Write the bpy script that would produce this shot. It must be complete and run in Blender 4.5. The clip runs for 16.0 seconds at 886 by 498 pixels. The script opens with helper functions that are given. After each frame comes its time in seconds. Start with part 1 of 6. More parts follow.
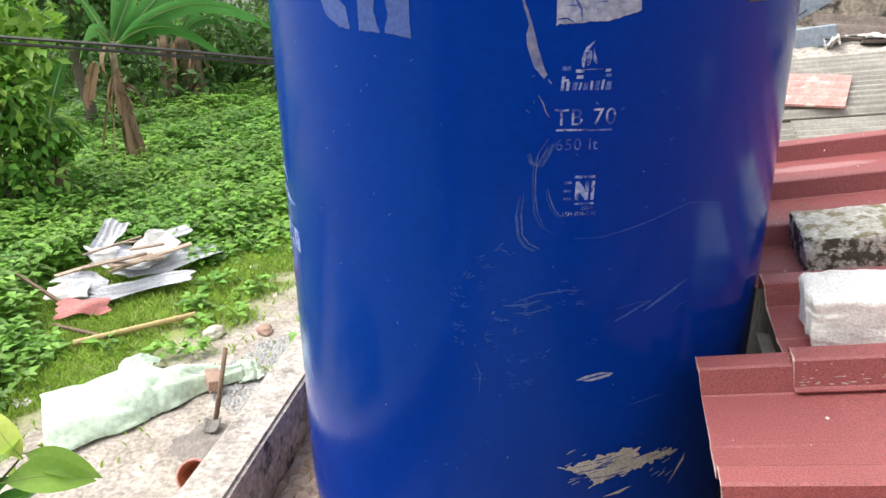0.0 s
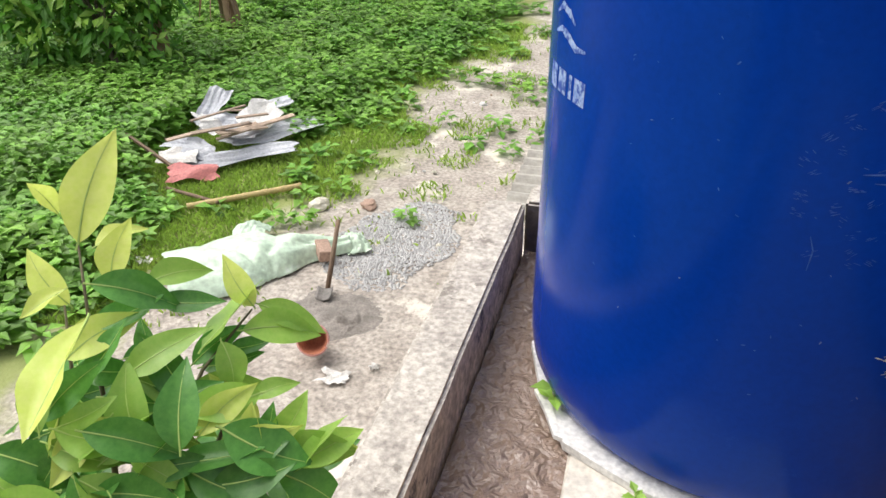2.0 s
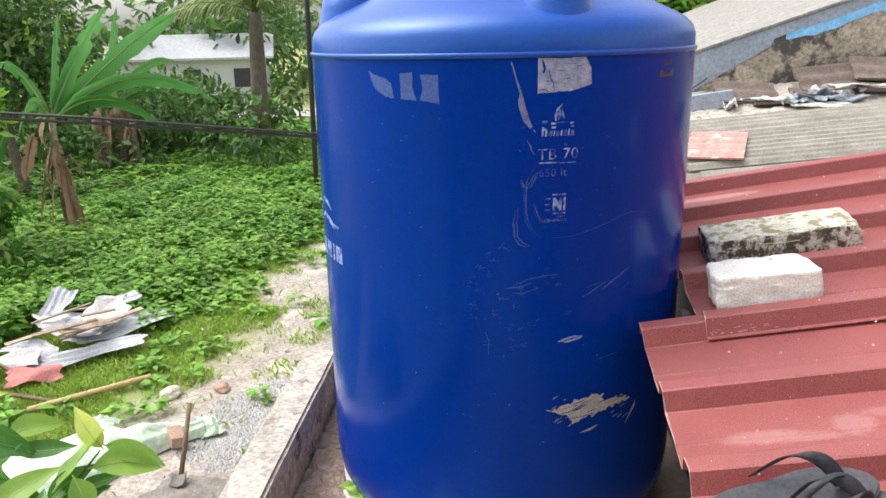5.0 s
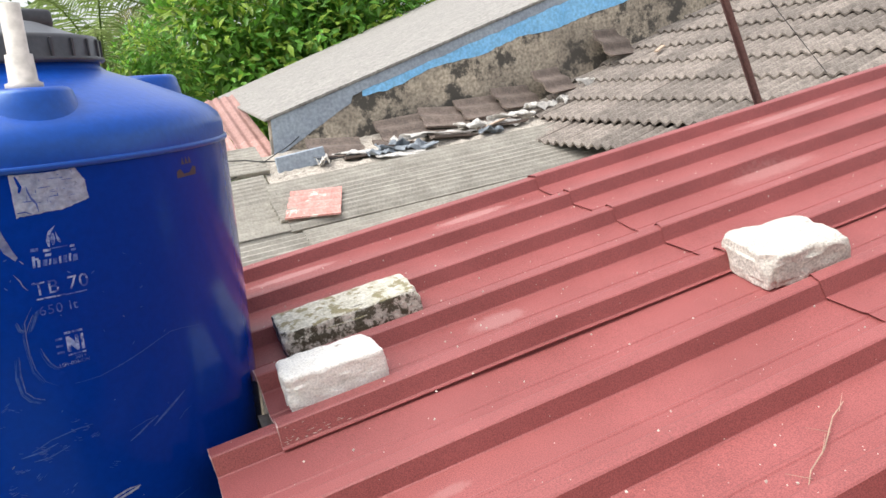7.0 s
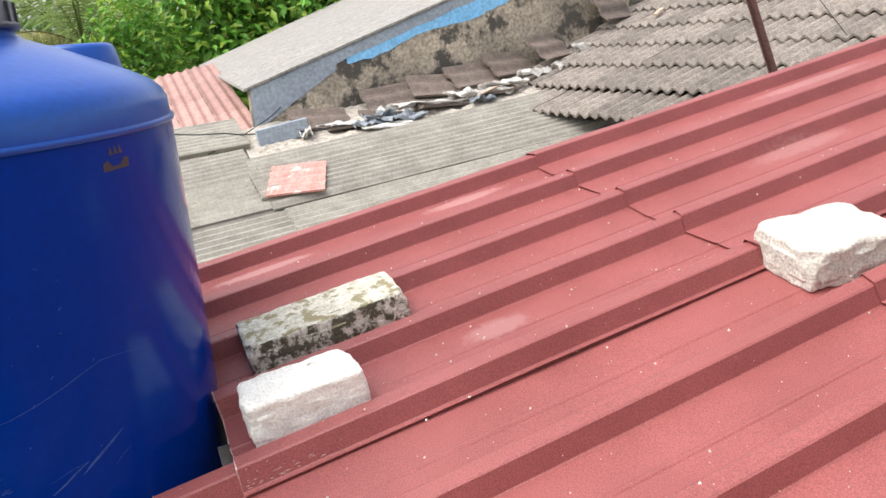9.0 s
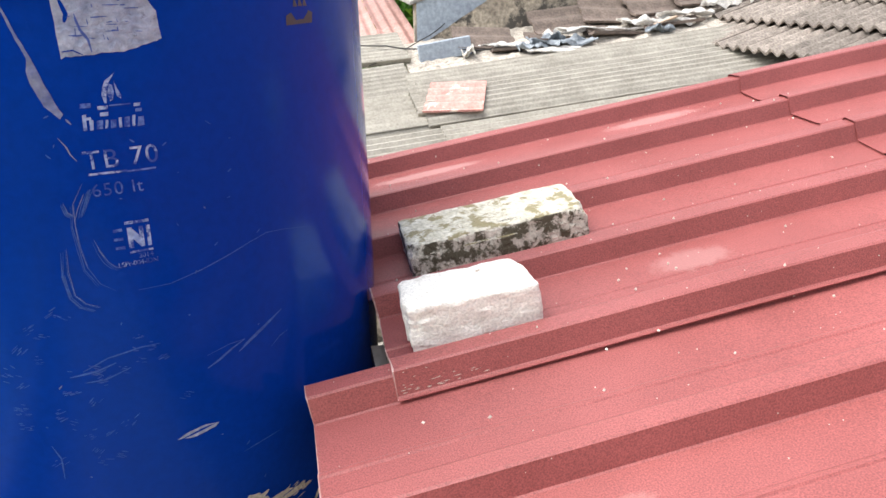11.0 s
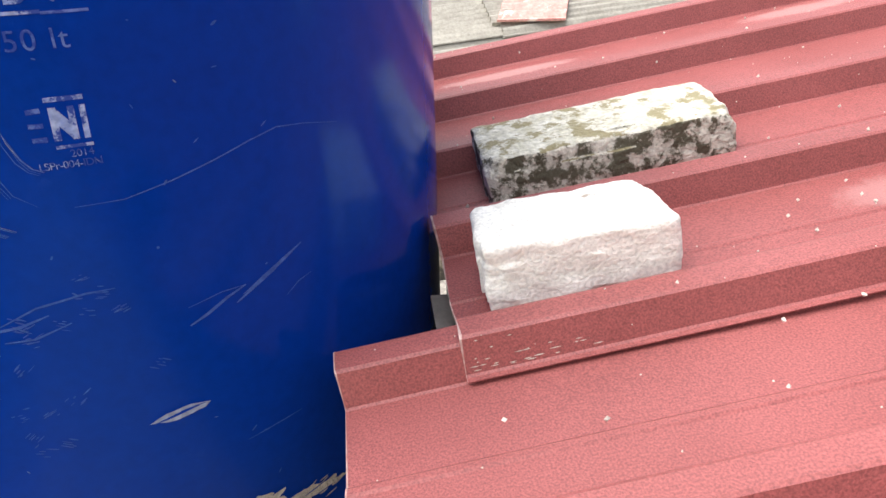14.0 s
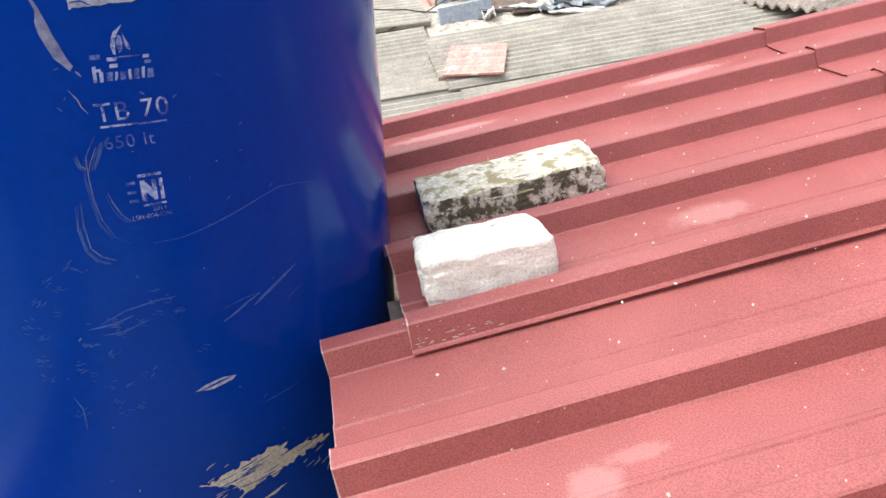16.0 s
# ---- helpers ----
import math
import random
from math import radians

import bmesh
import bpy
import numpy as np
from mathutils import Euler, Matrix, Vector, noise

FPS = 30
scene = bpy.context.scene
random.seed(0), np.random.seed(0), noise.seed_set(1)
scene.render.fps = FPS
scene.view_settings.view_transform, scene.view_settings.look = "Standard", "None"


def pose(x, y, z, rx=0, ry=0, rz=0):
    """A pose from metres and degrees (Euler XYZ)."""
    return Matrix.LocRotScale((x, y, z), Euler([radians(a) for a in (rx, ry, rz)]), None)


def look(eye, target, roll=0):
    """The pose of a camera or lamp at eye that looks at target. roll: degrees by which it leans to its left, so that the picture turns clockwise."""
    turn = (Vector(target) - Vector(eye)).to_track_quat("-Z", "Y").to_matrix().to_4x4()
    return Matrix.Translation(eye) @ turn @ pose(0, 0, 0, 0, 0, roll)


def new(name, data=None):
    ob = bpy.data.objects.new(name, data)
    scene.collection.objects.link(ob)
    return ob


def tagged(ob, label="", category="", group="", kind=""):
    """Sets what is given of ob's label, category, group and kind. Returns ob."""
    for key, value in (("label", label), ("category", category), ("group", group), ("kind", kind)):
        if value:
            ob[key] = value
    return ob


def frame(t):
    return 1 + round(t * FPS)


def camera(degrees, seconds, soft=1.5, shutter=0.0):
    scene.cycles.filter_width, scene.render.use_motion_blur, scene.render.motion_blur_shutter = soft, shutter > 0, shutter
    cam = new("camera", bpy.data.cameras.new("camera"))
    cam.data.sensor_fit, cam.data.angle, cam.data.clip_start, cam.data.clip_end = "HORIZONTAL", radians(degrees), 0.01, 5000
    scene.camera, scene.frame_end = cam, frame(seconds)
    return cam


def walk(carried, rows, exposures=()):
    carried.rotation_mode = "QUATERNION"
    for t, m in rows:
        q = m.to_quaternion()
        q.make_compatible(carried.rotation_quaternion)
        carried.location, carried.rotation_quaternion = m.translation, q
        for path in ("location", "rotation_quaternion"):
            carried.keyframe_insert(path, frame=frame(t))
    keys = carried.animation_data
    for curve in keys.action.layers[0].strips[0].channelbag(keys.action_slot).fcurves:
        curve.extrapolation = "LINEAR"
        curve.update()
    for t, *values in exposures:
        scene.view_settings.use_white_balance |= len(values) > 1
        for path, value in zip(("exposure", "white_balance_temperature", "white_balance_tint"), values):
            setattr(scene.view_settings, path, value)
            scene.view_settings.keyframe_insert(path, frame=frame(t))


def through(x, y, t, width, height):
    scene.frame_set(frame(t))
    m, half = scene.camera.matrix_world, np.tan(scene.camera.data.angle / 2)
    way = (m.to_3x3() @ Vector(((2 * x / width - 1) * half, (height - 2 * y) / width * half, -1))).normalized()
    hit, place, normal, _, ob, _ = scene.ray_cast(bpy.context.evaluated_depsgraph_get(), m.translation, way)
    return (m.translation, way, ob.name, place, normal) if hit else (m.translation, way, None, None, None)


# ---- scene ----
EXPOSURES = [(0, 1.3), (1, 1.05), (3, 0.95), (5.5, 1.22), (6.5, 1.15), (8.2, 1.06), (10.5, 1.42), (12.5, 1.42), (14.5, 1.5), (16, 1.47)]
cam = camera(62.4, 16.0)
# seconds, place and aim in metres, roll in degrees
PATH = [
    (0, (0.005, 0.002, 3.047), (0.001, 1.864, 2.318), -1.0),
    (0.5, (-0.029, -0.033, 3.029), (-0.16, 1.782, 2.2), -0.9),
    (1, (-0.153, 0.052, 2.98), (-0.339, 1.797, 2.023), -0.7),
    (1.5, (-0.304, 0.082, 2.965), (-0.49, 1.802, 1.961), -0.4),
    (2, (-0.332, 0.056, 2.975), (-0.515, 1.775, 1.969), -0.3),
    (2.5, (-0.311, 0.052, 2.968), (-0.493, 1.786, 1.988), -0.3),
    (3, (-0.251, -0.056, 3.05), (-0.407, 1.695, 2.097), -0.2),
    (3.2, (-0.201, -0.098, 3.053), (-0.37, 1.657, 2.108), -0.7),
    (5.3, (-0.152, -0.42, 3.091), (0.121, 1.484, 2.545), -1.4),
    (5.5, (-0.139, -0.399, 3.095), (0.194, 1.491, 2.533), -1.5),
    (6, (-0.055, -0.341, 3.104), (0.553, 1.48, 2.542), -3.1),
    (6.5, (0.041, -0.318, 3.137), (1.031, 1.35, 2.651), -4.0),
    (7, (0.06, -0.316, 3.145), (1.15, 1.292, 2.671), -3.8),
    (7.5, (0.072, -0.301, 3.139), (1.221, 1.264, 2.659), -3.4),
    (8, (0.108, -0.228, 3.148), (1.289, 1.308, 2.654), -3.3),
    (8.2, (0.134, -0.198, 3.148), (1.304, 1.345, 2.646), -3.5),
    (10.3, (0.216, -0.039, 3.088), (1.106, 1.622, 2.418), -2.9),
    (10.5, (0.208, -0.016, 3.071), (1.054, 1.663, 2.388), -2.4),
    (11, (0.19, 0.023, 3.05), (0.932, 1.741, 2.347), -1.3),
    (11.5, (0.168, 0.033, 3.034), (0.817, 1.785, 2.319), -0.9),
    (12, (0.162, 0.028, 3.031), (0.75, 1.795, 2.301), -0.8),
    (12.5, (0.152, 0.024, 3.019), (0.656, 1.792, 2.23), -1.0),
    (13, (0.204, 0.224, 2.945), (0.699, 1.961, 2.083), -1.1),
    (13.5, (0.255, 0.302, 2.922), (0.769, 2.025, 2.045), -1.6),
    (14, (0.283, 0.314, 2.918), (0.831, 2.025, 2.041), -1.7),
    (14.5, (0.311, 0.306, 2.923), (0.92, 1.997, 2.045), -1.7),
    (15, (0.237, 0.117, 2.996), (0.934, 1.807, 2.184), -1.2),
    (15.5, (0.202, 0.006, 3.021), (0.876, 1.722, 2.247), -2.4),
    (16, (0.201, 0.015, 3.028), (0.869, 1.731, 2.248), -2.5),
]
walk(cam, [(t, look(eye, target, roll)) for t, eye, target, roll in PATH], EXPOSURES)

# ---- world and light ----
world = bpy.data.worlds.new("sky")
world.use_nodes = True
scene.world = world
wn = world.node_tree
sky = wn.nodes.new("ShaderNodeTexSky")
sky.sky_type, sky.sun_disc = "NISHITA", False
sky.sun_elevation, sky.sun_rotation = radians(59), radians(-72)
sky.air_density, sky.dust_density, sky.ozone_density = 1.0, 4.0, 1.0
# a hazy, mostly white overcast sky
haze = wn.nodes.new("ShaderNodeHueSaturation")
haze.inputs["Saturation"].default_value = 0.3
wn.links.new(sky.outputs[0], haze.inputs["Color"])
wn.links.new(haze.outputs[0], wn.nodes["Background"].inputs[0])
wn.nodes["Background"].inputs[1].default_value = 0.15
sun_data = bpy.data.lights.new("sun", "SUN")
sun_data.energy, sun_data.angle, sun_data.color = 0.9, radians(60), (1.0, 0.96, 0.9)
sun = new("sun", sun_data)
sun.matrix_world = look((-6.8, 2.2, 12), (0, 0, 0))


# ---- materials ----
def surface(name, a, b, scale=8.0, rough=0.7, bump=0.2, fine=60.0, metal=0.0, spots=None, spot_scale=3.0, spot_cut=0.62,
            vary=0.0, spec=0.5, coat=0.0, stretch=(1, 1, 1), bump_dist=0.01, grit=0.0, tint=(1, 1, 1)):
    """Two tones mixed by broad noise, fine grain and relief, and stains of a third tone."""
    m = bpy.data.materials.new(name)
    m.use_nodes = True
    nt = m.node_tree
    N, L = nt.nodes, nt.links
    p = N["Principled BSDF"]
    tc = N.new("ShaderNodeTexCoord")
    mp = N.new("ShaderNodeMapping")
    mp.inputs["Scale"].default_value = stretch
    L.new(tc.outputs["Object"], mp.inputs[0])
    n1 = N.new("ShaderNodeTexNoise")
    n1.inputs["Scale"].default_value, n1.inputs["Detail"].default_value, n1.inputs["Roughness"].default_value = scale, 6, 0.65
    n2 = N.new("ShaderNodeTexNoise")
    n2.inputs["Scale"].default_value, n2.inputs["Detail"].default_value = fine, 3
    for n in (n1, n2):
        L.new(mp.outputs[0], n.inputs["Vector"])
    ramp = N.new("ShaderNodeMapRange")
    ramp.inputs[1].default_value, ramp.inputs[2].default_value = 0.35, 0.65
    L.new(n1.outputs[0], ramp.inputs[0])
    mix = N.new("ShaderNodeMix")
    mix.data_type = "RGBA"
    mix.inputs[6].default_value, mix.inputs[7].default_value = (*a, 1), (*b, 1)
    L.new(ramp.outputs[0], mix.inputs[0])
    out = mix.outputs[2]
    grain = N.new("ShaderNodeMapRange")
    grain.inputs[1].default_value, grain.inputs[2].default_value = 0.3, 0.7
    grain.inputs[3].default_value, grain.inputs[4].default_value = 0.8 - grit, 1.2 + grit
    L.new(n2.outputs[0], grain.inputs[0])
    gm = N.new("ShaderNodeMix")
    gm.data_type, gm.blend_type = "RGBA", "MULTIPLY"
    gm.inputs[0].default_value = 1.0
    L.new(out, gm.inputs[6])
    L.new(grain.outputs[0], gm.inputs[7])
    out = gm.outputs[2]
    if vary:
        oi = N.new("ShaderNodeObjectInfo")
        vr = N.new("ShaderNodeMapRange")
        vr.inputs[3].default_value, vr.inputs[4].default_value = 1 - vary, 1 + vary
        L.new(oi.outputs["Random"], vr.inputs[0])
        vm = N.new("ShaderNodeMix")
        vm.data_type, vm.blend_type = "RGBA", "MULTIPLY"
        vm.inputs[0].default_value = 1.0
        L.new(out, vm.inputs[6])
        L.new(vr.outputs[0], vm.inputs[7])
        out = vm.outputs[2]
    if spots:
        n3 = N.new("ShaderNodeTexNoise")
        n3.inputs["Scale"].default_value, n3.inputs["Detail"].default_value, n3.inputs["Roughness"].default_value = spot_scale, 8, 0.7
        L.new(mp.outputs[0], n3.inputs["Vector"])
        sr = N.new("ShaderNodeMapRange")
        sr.inputs[1].default_value, sr.inputs[2].default_value = spot_cut, spot_cut + 0.06
        L.new(n3.outputs[0], sr.inputs[0])
        sm = N.new("ShaderNodeMix")
        sm.data_type = "RGBA"
        L.new(sr.outputs[0], sm.inputs[0])
        L.new(out, sm.inputs[6])
        sm.inputs[7].default_value = (*spots, 1)
        out = sm.outputs[2]
    L.new(out, p.inputs["Base Color"])
    p.inputs["Roughness"].default_value, p.inputs["Metallic"].default_value = rough, metal
    p.inputs["Specular IOR Level"].default_value = spec
    p.inputs["Coat Weight"].default_value = coat
    p.inputs["Specular Tint"].default_value = (*tint, 1)
    if bump:
        bn = N.new("ShaderNodeBump")
        bn.inputs["Strength"].default_value, bn.inputs["Distance"].default_value = bump, bump_dist
        L.new(n2.outputs[0], bn.inputs["Height"])
        L.new(bn.outputs[0], p.inputs["Normal"])
    return m


def leafy(name, a, b, through=0.35, rough=0.45, scale=3.0, island=0.35):
    """Leaf green that differs leaf by leaf and lets some light through."""
    m = surface(name, a, b, scale, rough, 0.0, 6.0, grit=-0.15, spec=0.4)
    nt = m.node_tree
    N, L = nt.nodes, nt.links
    p = N["Principled BSDF"]
    src = p.inputs["Base Color"].links[0].from_socket
    ge = N.new("ShaderNodeNewGeometry")
    oi = N.new("ShaderNodeObjectInfo")
    ad = N.new("ShaderNodeMath")
    ad.operation = "ADD"
    L.new(ge.outputs["Random Per Island"], ad.inputs[0])
    L.new(oi.outputs["Random"], ad.inputs[1])
    fr = N.new("ShaderNodeMath")
    fr.operation = "FRACT"
    L.new(ad.outputs[0], fr.inputs[0])
    vr = N.new("ShaderNodeMapRange")
    vr.inputs[3].default_value, vr.inputs[4].default_value = 1 - island, 1 + island
    L.new(fr.outputs[0], vr.inputs[0])
    vm = N.new("ShaderNodeMix")
    vm.data_type, vm.blend_type = "RGBA", "MULTIPLY"
    vm.inputs[0].default_value = 1.0
    L.new(src, vm.inputs[6])
    L.new(vr.outputs[0], vm.inputs[7])
    L.new(vm.outputs[2], p.inputs["Base Color"])
    tr = N.new("ShaderNodeBsdfTranslucent")
    L.new(vm.outputs[2], tr.inputs[0])
    mx = N.new("ShaderNodeMixShader")
    mx.inputs[0].default_value = through
    L.new(p.outputs[0], mx.inputs[1])
    L.new(tr.outputs[0], mx.inputs[2])
    L.new(mx.outputs[0], N["Material Output"].inputs[0])
    return m


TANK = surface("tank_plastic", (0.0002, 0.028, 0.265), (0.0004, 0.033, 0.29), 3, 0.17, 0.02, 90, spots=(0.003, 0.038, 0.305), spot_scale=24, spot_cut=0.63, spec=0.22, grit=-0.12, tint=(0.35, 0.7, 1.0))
# the body's blue, with sky sheen on the upward parts lightened into the base
TANK_TOP = surface("sky_lit_tank_plastic", (0.003, 0.056, 0.34), (0.004, 0.064, 0.37), 3, 0.3, 0.04, 90, spec=0.7, grit=-0.1, tint=(0.6, 0.85, 1.0))
LID = surface("black_lid_plastic", (0.035, 0.036, 0.042), (0.055, 0.056, 0.062), 6, 0.36, 0.05, 80)
PVC = surface("pale_pipe_plastic", (0.5, 0.465, 0.42), (0.54, 0.505, 0.46), 3, 0.5, 0.05, 60)
PRINT = surface("worn_white_print", (0.34, 0.42, 0.62), (0.14, 0.22, 0.5), 70, 0.6, 0.0, 200, spots=(0.008, 0.045, 0.29), spot_scale=60, spot_cut=0.49)
FADED = surface("faded_print", (0.1, 0.17, 0.46), (0.04, 0.1, 0.38), 60, 0.6, 0.0, 200, spots=(0.005, 0.038, 0.28), spot_scale=65, spot_cut=0.47)
SMUDGE = surface("rubbed_plastic", (0.012, 0.06, 0.34), (0.004, 0.04, 0.3), 70, 0.4, 0.0, 200, spots=(0.04, 0.1, 0.38), spot_scale=90, spot_cut=0.6)
STICKER = surface("torn_paper_sticker", (0.36, 0.4, 0.5), (0.22, 0.27, 0.4), 40, 0.8, 0.3, 150, spots=(0.14, 0.16, 0.22), spot_scale=70, spot_cut=0.6)
GLUE = surface("sticker_glue", (0.05, 0.1, 0.33), (0.04, 0.08, 0.3), 40, 0.7, 0.1, 150)
TAPE = surface("dirty_glue_streak", (0.2, 0.22, 0.32), (0.09, 0.12, 0.3), 40, 0.8, 0.2, 120)
MORTAR = surface("dried_mortar", (0.56, 0.54, 0.46), (0.4, 0.39, 0.36), 60, 0.9, 0.5, 200)
SCRATCH = surface("scratched_plastic", (0.04, 0.11, 0.38), (0.01, 0.06, 0.3), 80, 0.7, 0.1, 200)
RED = surface("red_grit_coat", (0.25, 0.067, 0.063), (0.31, 0.088, 0.084), 3.5, 0.48, 0.28, 460, bump_dist=0.003, grit=0.15, spots=(0.42, 0.19, 0.18), spot_scale=260, spot_cut=0.72)


def add_smudges(m, spots, colour):
    """Dusty marks of their own shape on the sheets: (along, across, half length, half width, strength)."""
    nt = m.node_tree
    N, L = nt.nodes, nt.links
    p = N["Principled BSDF"]
    src = p.inputs["Base Color"].links[0].from_socket
    tc = N.new("ShaderNodeTexCoord")
    nz = N.new("ShaderNodeTexNoise")
    nz.inputs["Scale"].default_value, nz.inputs["Detail"].default_value, nz.inputs["Roughness"].default_value = 60, 8, 0.78
    L.new(tc.outputs["Object"], nz.inputs["Vector"])
    total = None
    for s, t, a, b, k in spots:
        mp = N.new("ShaderNodeMapping")
        mp.vector_type = "POINT"
        mp.inputs["Location"].default_value = (-s / a, -t / b, 0)
        mp.inputs["Scale"].default_value = (1 / a, 1 / b, 0)
        L.new(tc.outputs["Object"], mp.inputs[0])
        ln = N.new("ShaderNodeVectorMath")
        ln.operation = "LENGTH"
        L.new(mp.outputs[0], ln.inputs[0])
        wob = N.new("ShaderNodeMath")
        wob.operation = "MULTIPLY_ADD"
        L.new(nz.outputs[0], wob.inputs[0])
        wob.inputs[1].default_value = 1.5
        L.new(ln.outputs["Value"], wob.inputs[2])
        mr = N.new("ShaderNodeMapRange")
        mr.inputs[1].default_value, mr.inputs[2].default_value, mr.inputs[3].default_value, mr.inputs[4].default_value = 1.75, 1.35, 0, k
        L.new(wob.outputs[0], mr.inputs[0])
        if total is None:
            total = mr.outputs[0]
        else:
            mx = N.new("ShaderNodeMath")
            mx.operation = "MAXIMUM"
            L.new(total, mx.inputs[0])
            L.new(mr.outputs[0], mx.inputs[1])
            total = mx.outputs[0]
    mix = N.new("ShaderNodeMix")
    mix.data_type = "RGBA"
    L.new(total, mix.inputs[0])
    L.new(src, mix.inputs[6])
    mix.inputs[7].default_value = (*colour, 1)
    L.new(mix.outputs[2], p.inputs["Base Color"])


add_smudges(RED, [(0.645, 0.1, 0.08, 0.036, 0.22), (0.135, -0.362, 0.075, 0.02, 0.22), (0.2, -0.372, 0.06, 0.012, 0.18), (0.27, -0.35, 0.038, 0.034, 0.22), (0.33, -0.325, 0.045, 0.014, 0.17), (0.32, 0.742, 0.15, 0.02, 0.38), (0.9, 0.752, 0.14, 0.027, 0.35), (1.7, 0.34, 0.2, 0.04, 0.2), (2.2, 0.74, 0.3, 0.03, 0.25)], (0.6, 0.4, 0.38))
CHIP = surface("pale_edge_metal", (0.52, 0.4, 0.37), (0.36, 0.18, 0.16), 60, 0.5, 0.1, 100)
CONC = surface("weathered_concrete", (0.5, 0.455, 0.39), (0.32, 0.285, 0.245), 24, 0.9, 0.4, 90, spots=(0.21, 0.185, 0.155), spot_scale=16, spot_cut=0.58, grit=0.12)
# stained concrete, its tones sunk further to paint in the shade under the eave
CONC_DARK = surface("shade_dark_stained_concrete", (0.14, 0.115, 0.09), (0.085, 0.07, 0.055), 10, 0.85, 0.5, 60, spots=(0.05, 0.042, 0.036), spot_scale=5, spot_cut=0.58)
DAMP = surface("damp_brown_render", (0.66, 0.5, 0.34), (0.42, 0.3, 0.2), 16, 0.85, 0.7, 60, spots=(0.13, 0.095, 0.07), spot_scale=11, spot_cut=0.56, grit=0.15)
PADM = surface("limewashed_concrete", (0.66, 0.62, 0.55), (0.52, 0.47, 0.4), 9, 0.85, 0.4, 70, spots=(0.38, 0.32, 0.26), spot_scale=6, spot_cut=0.66)
WETFLOOR = surface("wet_gutter_floor", (0.4, 0.3, 0.24), (0.28, 0.2, 0.16), 7, 0.5, 0.3, 40, spots=(0.1, 0.075, 0.06), spot_scale=4, spot_cut=0.6)
CLOTH = surface("white_felt", (0.72, 0.7, 0.66), (0.55, 0.53, 0.5), 12, 0.9, 0.3, 90)
WHITEBRICK = surface("white_aerated_block", (0.57, 0.54, 0.485), (0.47, 0.44, 0.39), 14, 0.95, 0.5, 190, spots=(0.34, 0.29, 0.24), spot_scale=60, spot_cut=0.68, grit=0.1, bump_dist=0.005)
# white block tone raised to make up for the tank's shade on it
BRIGHTBLOCK = surface("brightened_aerated_block", (0.88, 0.86, 0.8), (0.8, 0.77, 0.71), 30, 0.95, 0.38, 240, spots=(0.42, 0.35, 0.28), spot_scale=70, spot_cut=0.62, bump_dist=0.005)
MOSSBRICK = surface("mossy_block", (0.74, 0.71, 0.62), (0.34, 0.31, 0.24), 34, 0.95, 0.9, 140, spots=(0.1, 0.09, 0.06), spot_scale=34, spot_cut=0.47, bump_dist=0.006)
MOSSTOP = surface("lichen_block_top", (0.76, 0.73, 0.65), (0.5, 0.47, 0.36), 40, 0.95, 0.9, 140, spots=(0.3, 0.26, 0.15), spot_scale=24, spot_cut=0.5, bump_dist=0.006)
RUBBER = surface("black_rubber", (0.028, 0.03, 0.036), (0.05, 0.052, 0.06), 16, 0.65, 0.2, 130)
RUBBER_TOP = surface("grey_worn_footbed", (0.035, 0.037, 0.045), (0.06, 0.06, 0.07), 16, 0.7, 0.2, 130)
ASB = surface("fibre_cement", (0.4, 0.375, 0.325), (0.29, 0.27, 0.23), 7, 0.9, 0.3, 60, vary=0.1, spots=(0.18, 0.165, 0.14), spot_scale=9, spot_cut=0.66, grit=-0.08)
TILE = surface("mossy_concrete_tile", (0.28, 0.242, 0.21), (0.17, 0.145, 0.125), 12, 0.9, 0.5, 70, vary=0.22, spots=(0.32, 0.17, 0.15), spot_scale=6, spot_cut=0.66, grit=0.1)
TILE_EDGE = surface("brown_concrete_tile", (0.2, 0.155, 0.13), (0.12, 0.095, 0.08), 9, 0.9, 0.5, 60, vary=0.2, spots=(0.25, 0.1, 0.09), spot_scale=6, spot_cut=0.66)
PINKTILE = surface("faded_red_tile", (0.6, 0.31, 0.27), (0.5, 0.22, 0.19), 12, 0.8, 0.3, 60, spots=(0.7, 0.56, 0.5), spot_scale=9, spot_cut=0.56)
REDTILE = surface("pale_red_roof_tile", (0.42, 0.25, 0.22), (0.32, 0.18, 0.155), 8, 0.85, 0.3, 50, vary=0.15)
RENDER_WALL = surface("stained_render", (0.48, 0.41, 0.32), (0.24, 0.205, 0.165), 2.2, 0.95, 0.6, 40, spots=(0.085, 0.077, 0.066), spot_scale=3.4, spot_cut=0.5, grit=0.2)
GREYPAINT = surface("grey_blue_paint", (0.34, 0.39, 0.45), (0.27, 0.31, 0.37), 4, 0.75, 0.2, 40, spots=(0.36, 0.4, 0.45), spot_scale=5, spot_cut=0.64)
BLUEPAINT = surface("sky_blue_paint", (0.2, 0.5, 0.82), (0.25, 0.55, 0.84), 5, 0.7, 0.1, 40)
SLAB = surface("grey_roof_slab", (0.3, 0.285, 0.262), (0.235, 0.222, 0.206), 7, 0.9, 0.5, 30, spots=(0.2, 0.19, 0.175), spot_scale=12, spot_cut=0.62, grit=0.12)
FLASH = surface("grey_flashing", (0.26, 0.29, 0.32), (0.17, 0.195, 0.22), 12, 0.6, 0.3, 30)
PLASTER = surface("white_mortar", (0.68, 0.66, 0.62), (0.55, 0.52, 0.48), 12, 0.9, 0.5, 60)
POLE = surface("rust_red_pole", (0.085, 0.035, 0.03), (0.11, 0.05, 0.042), 20, 0.6, 0.2, 80)
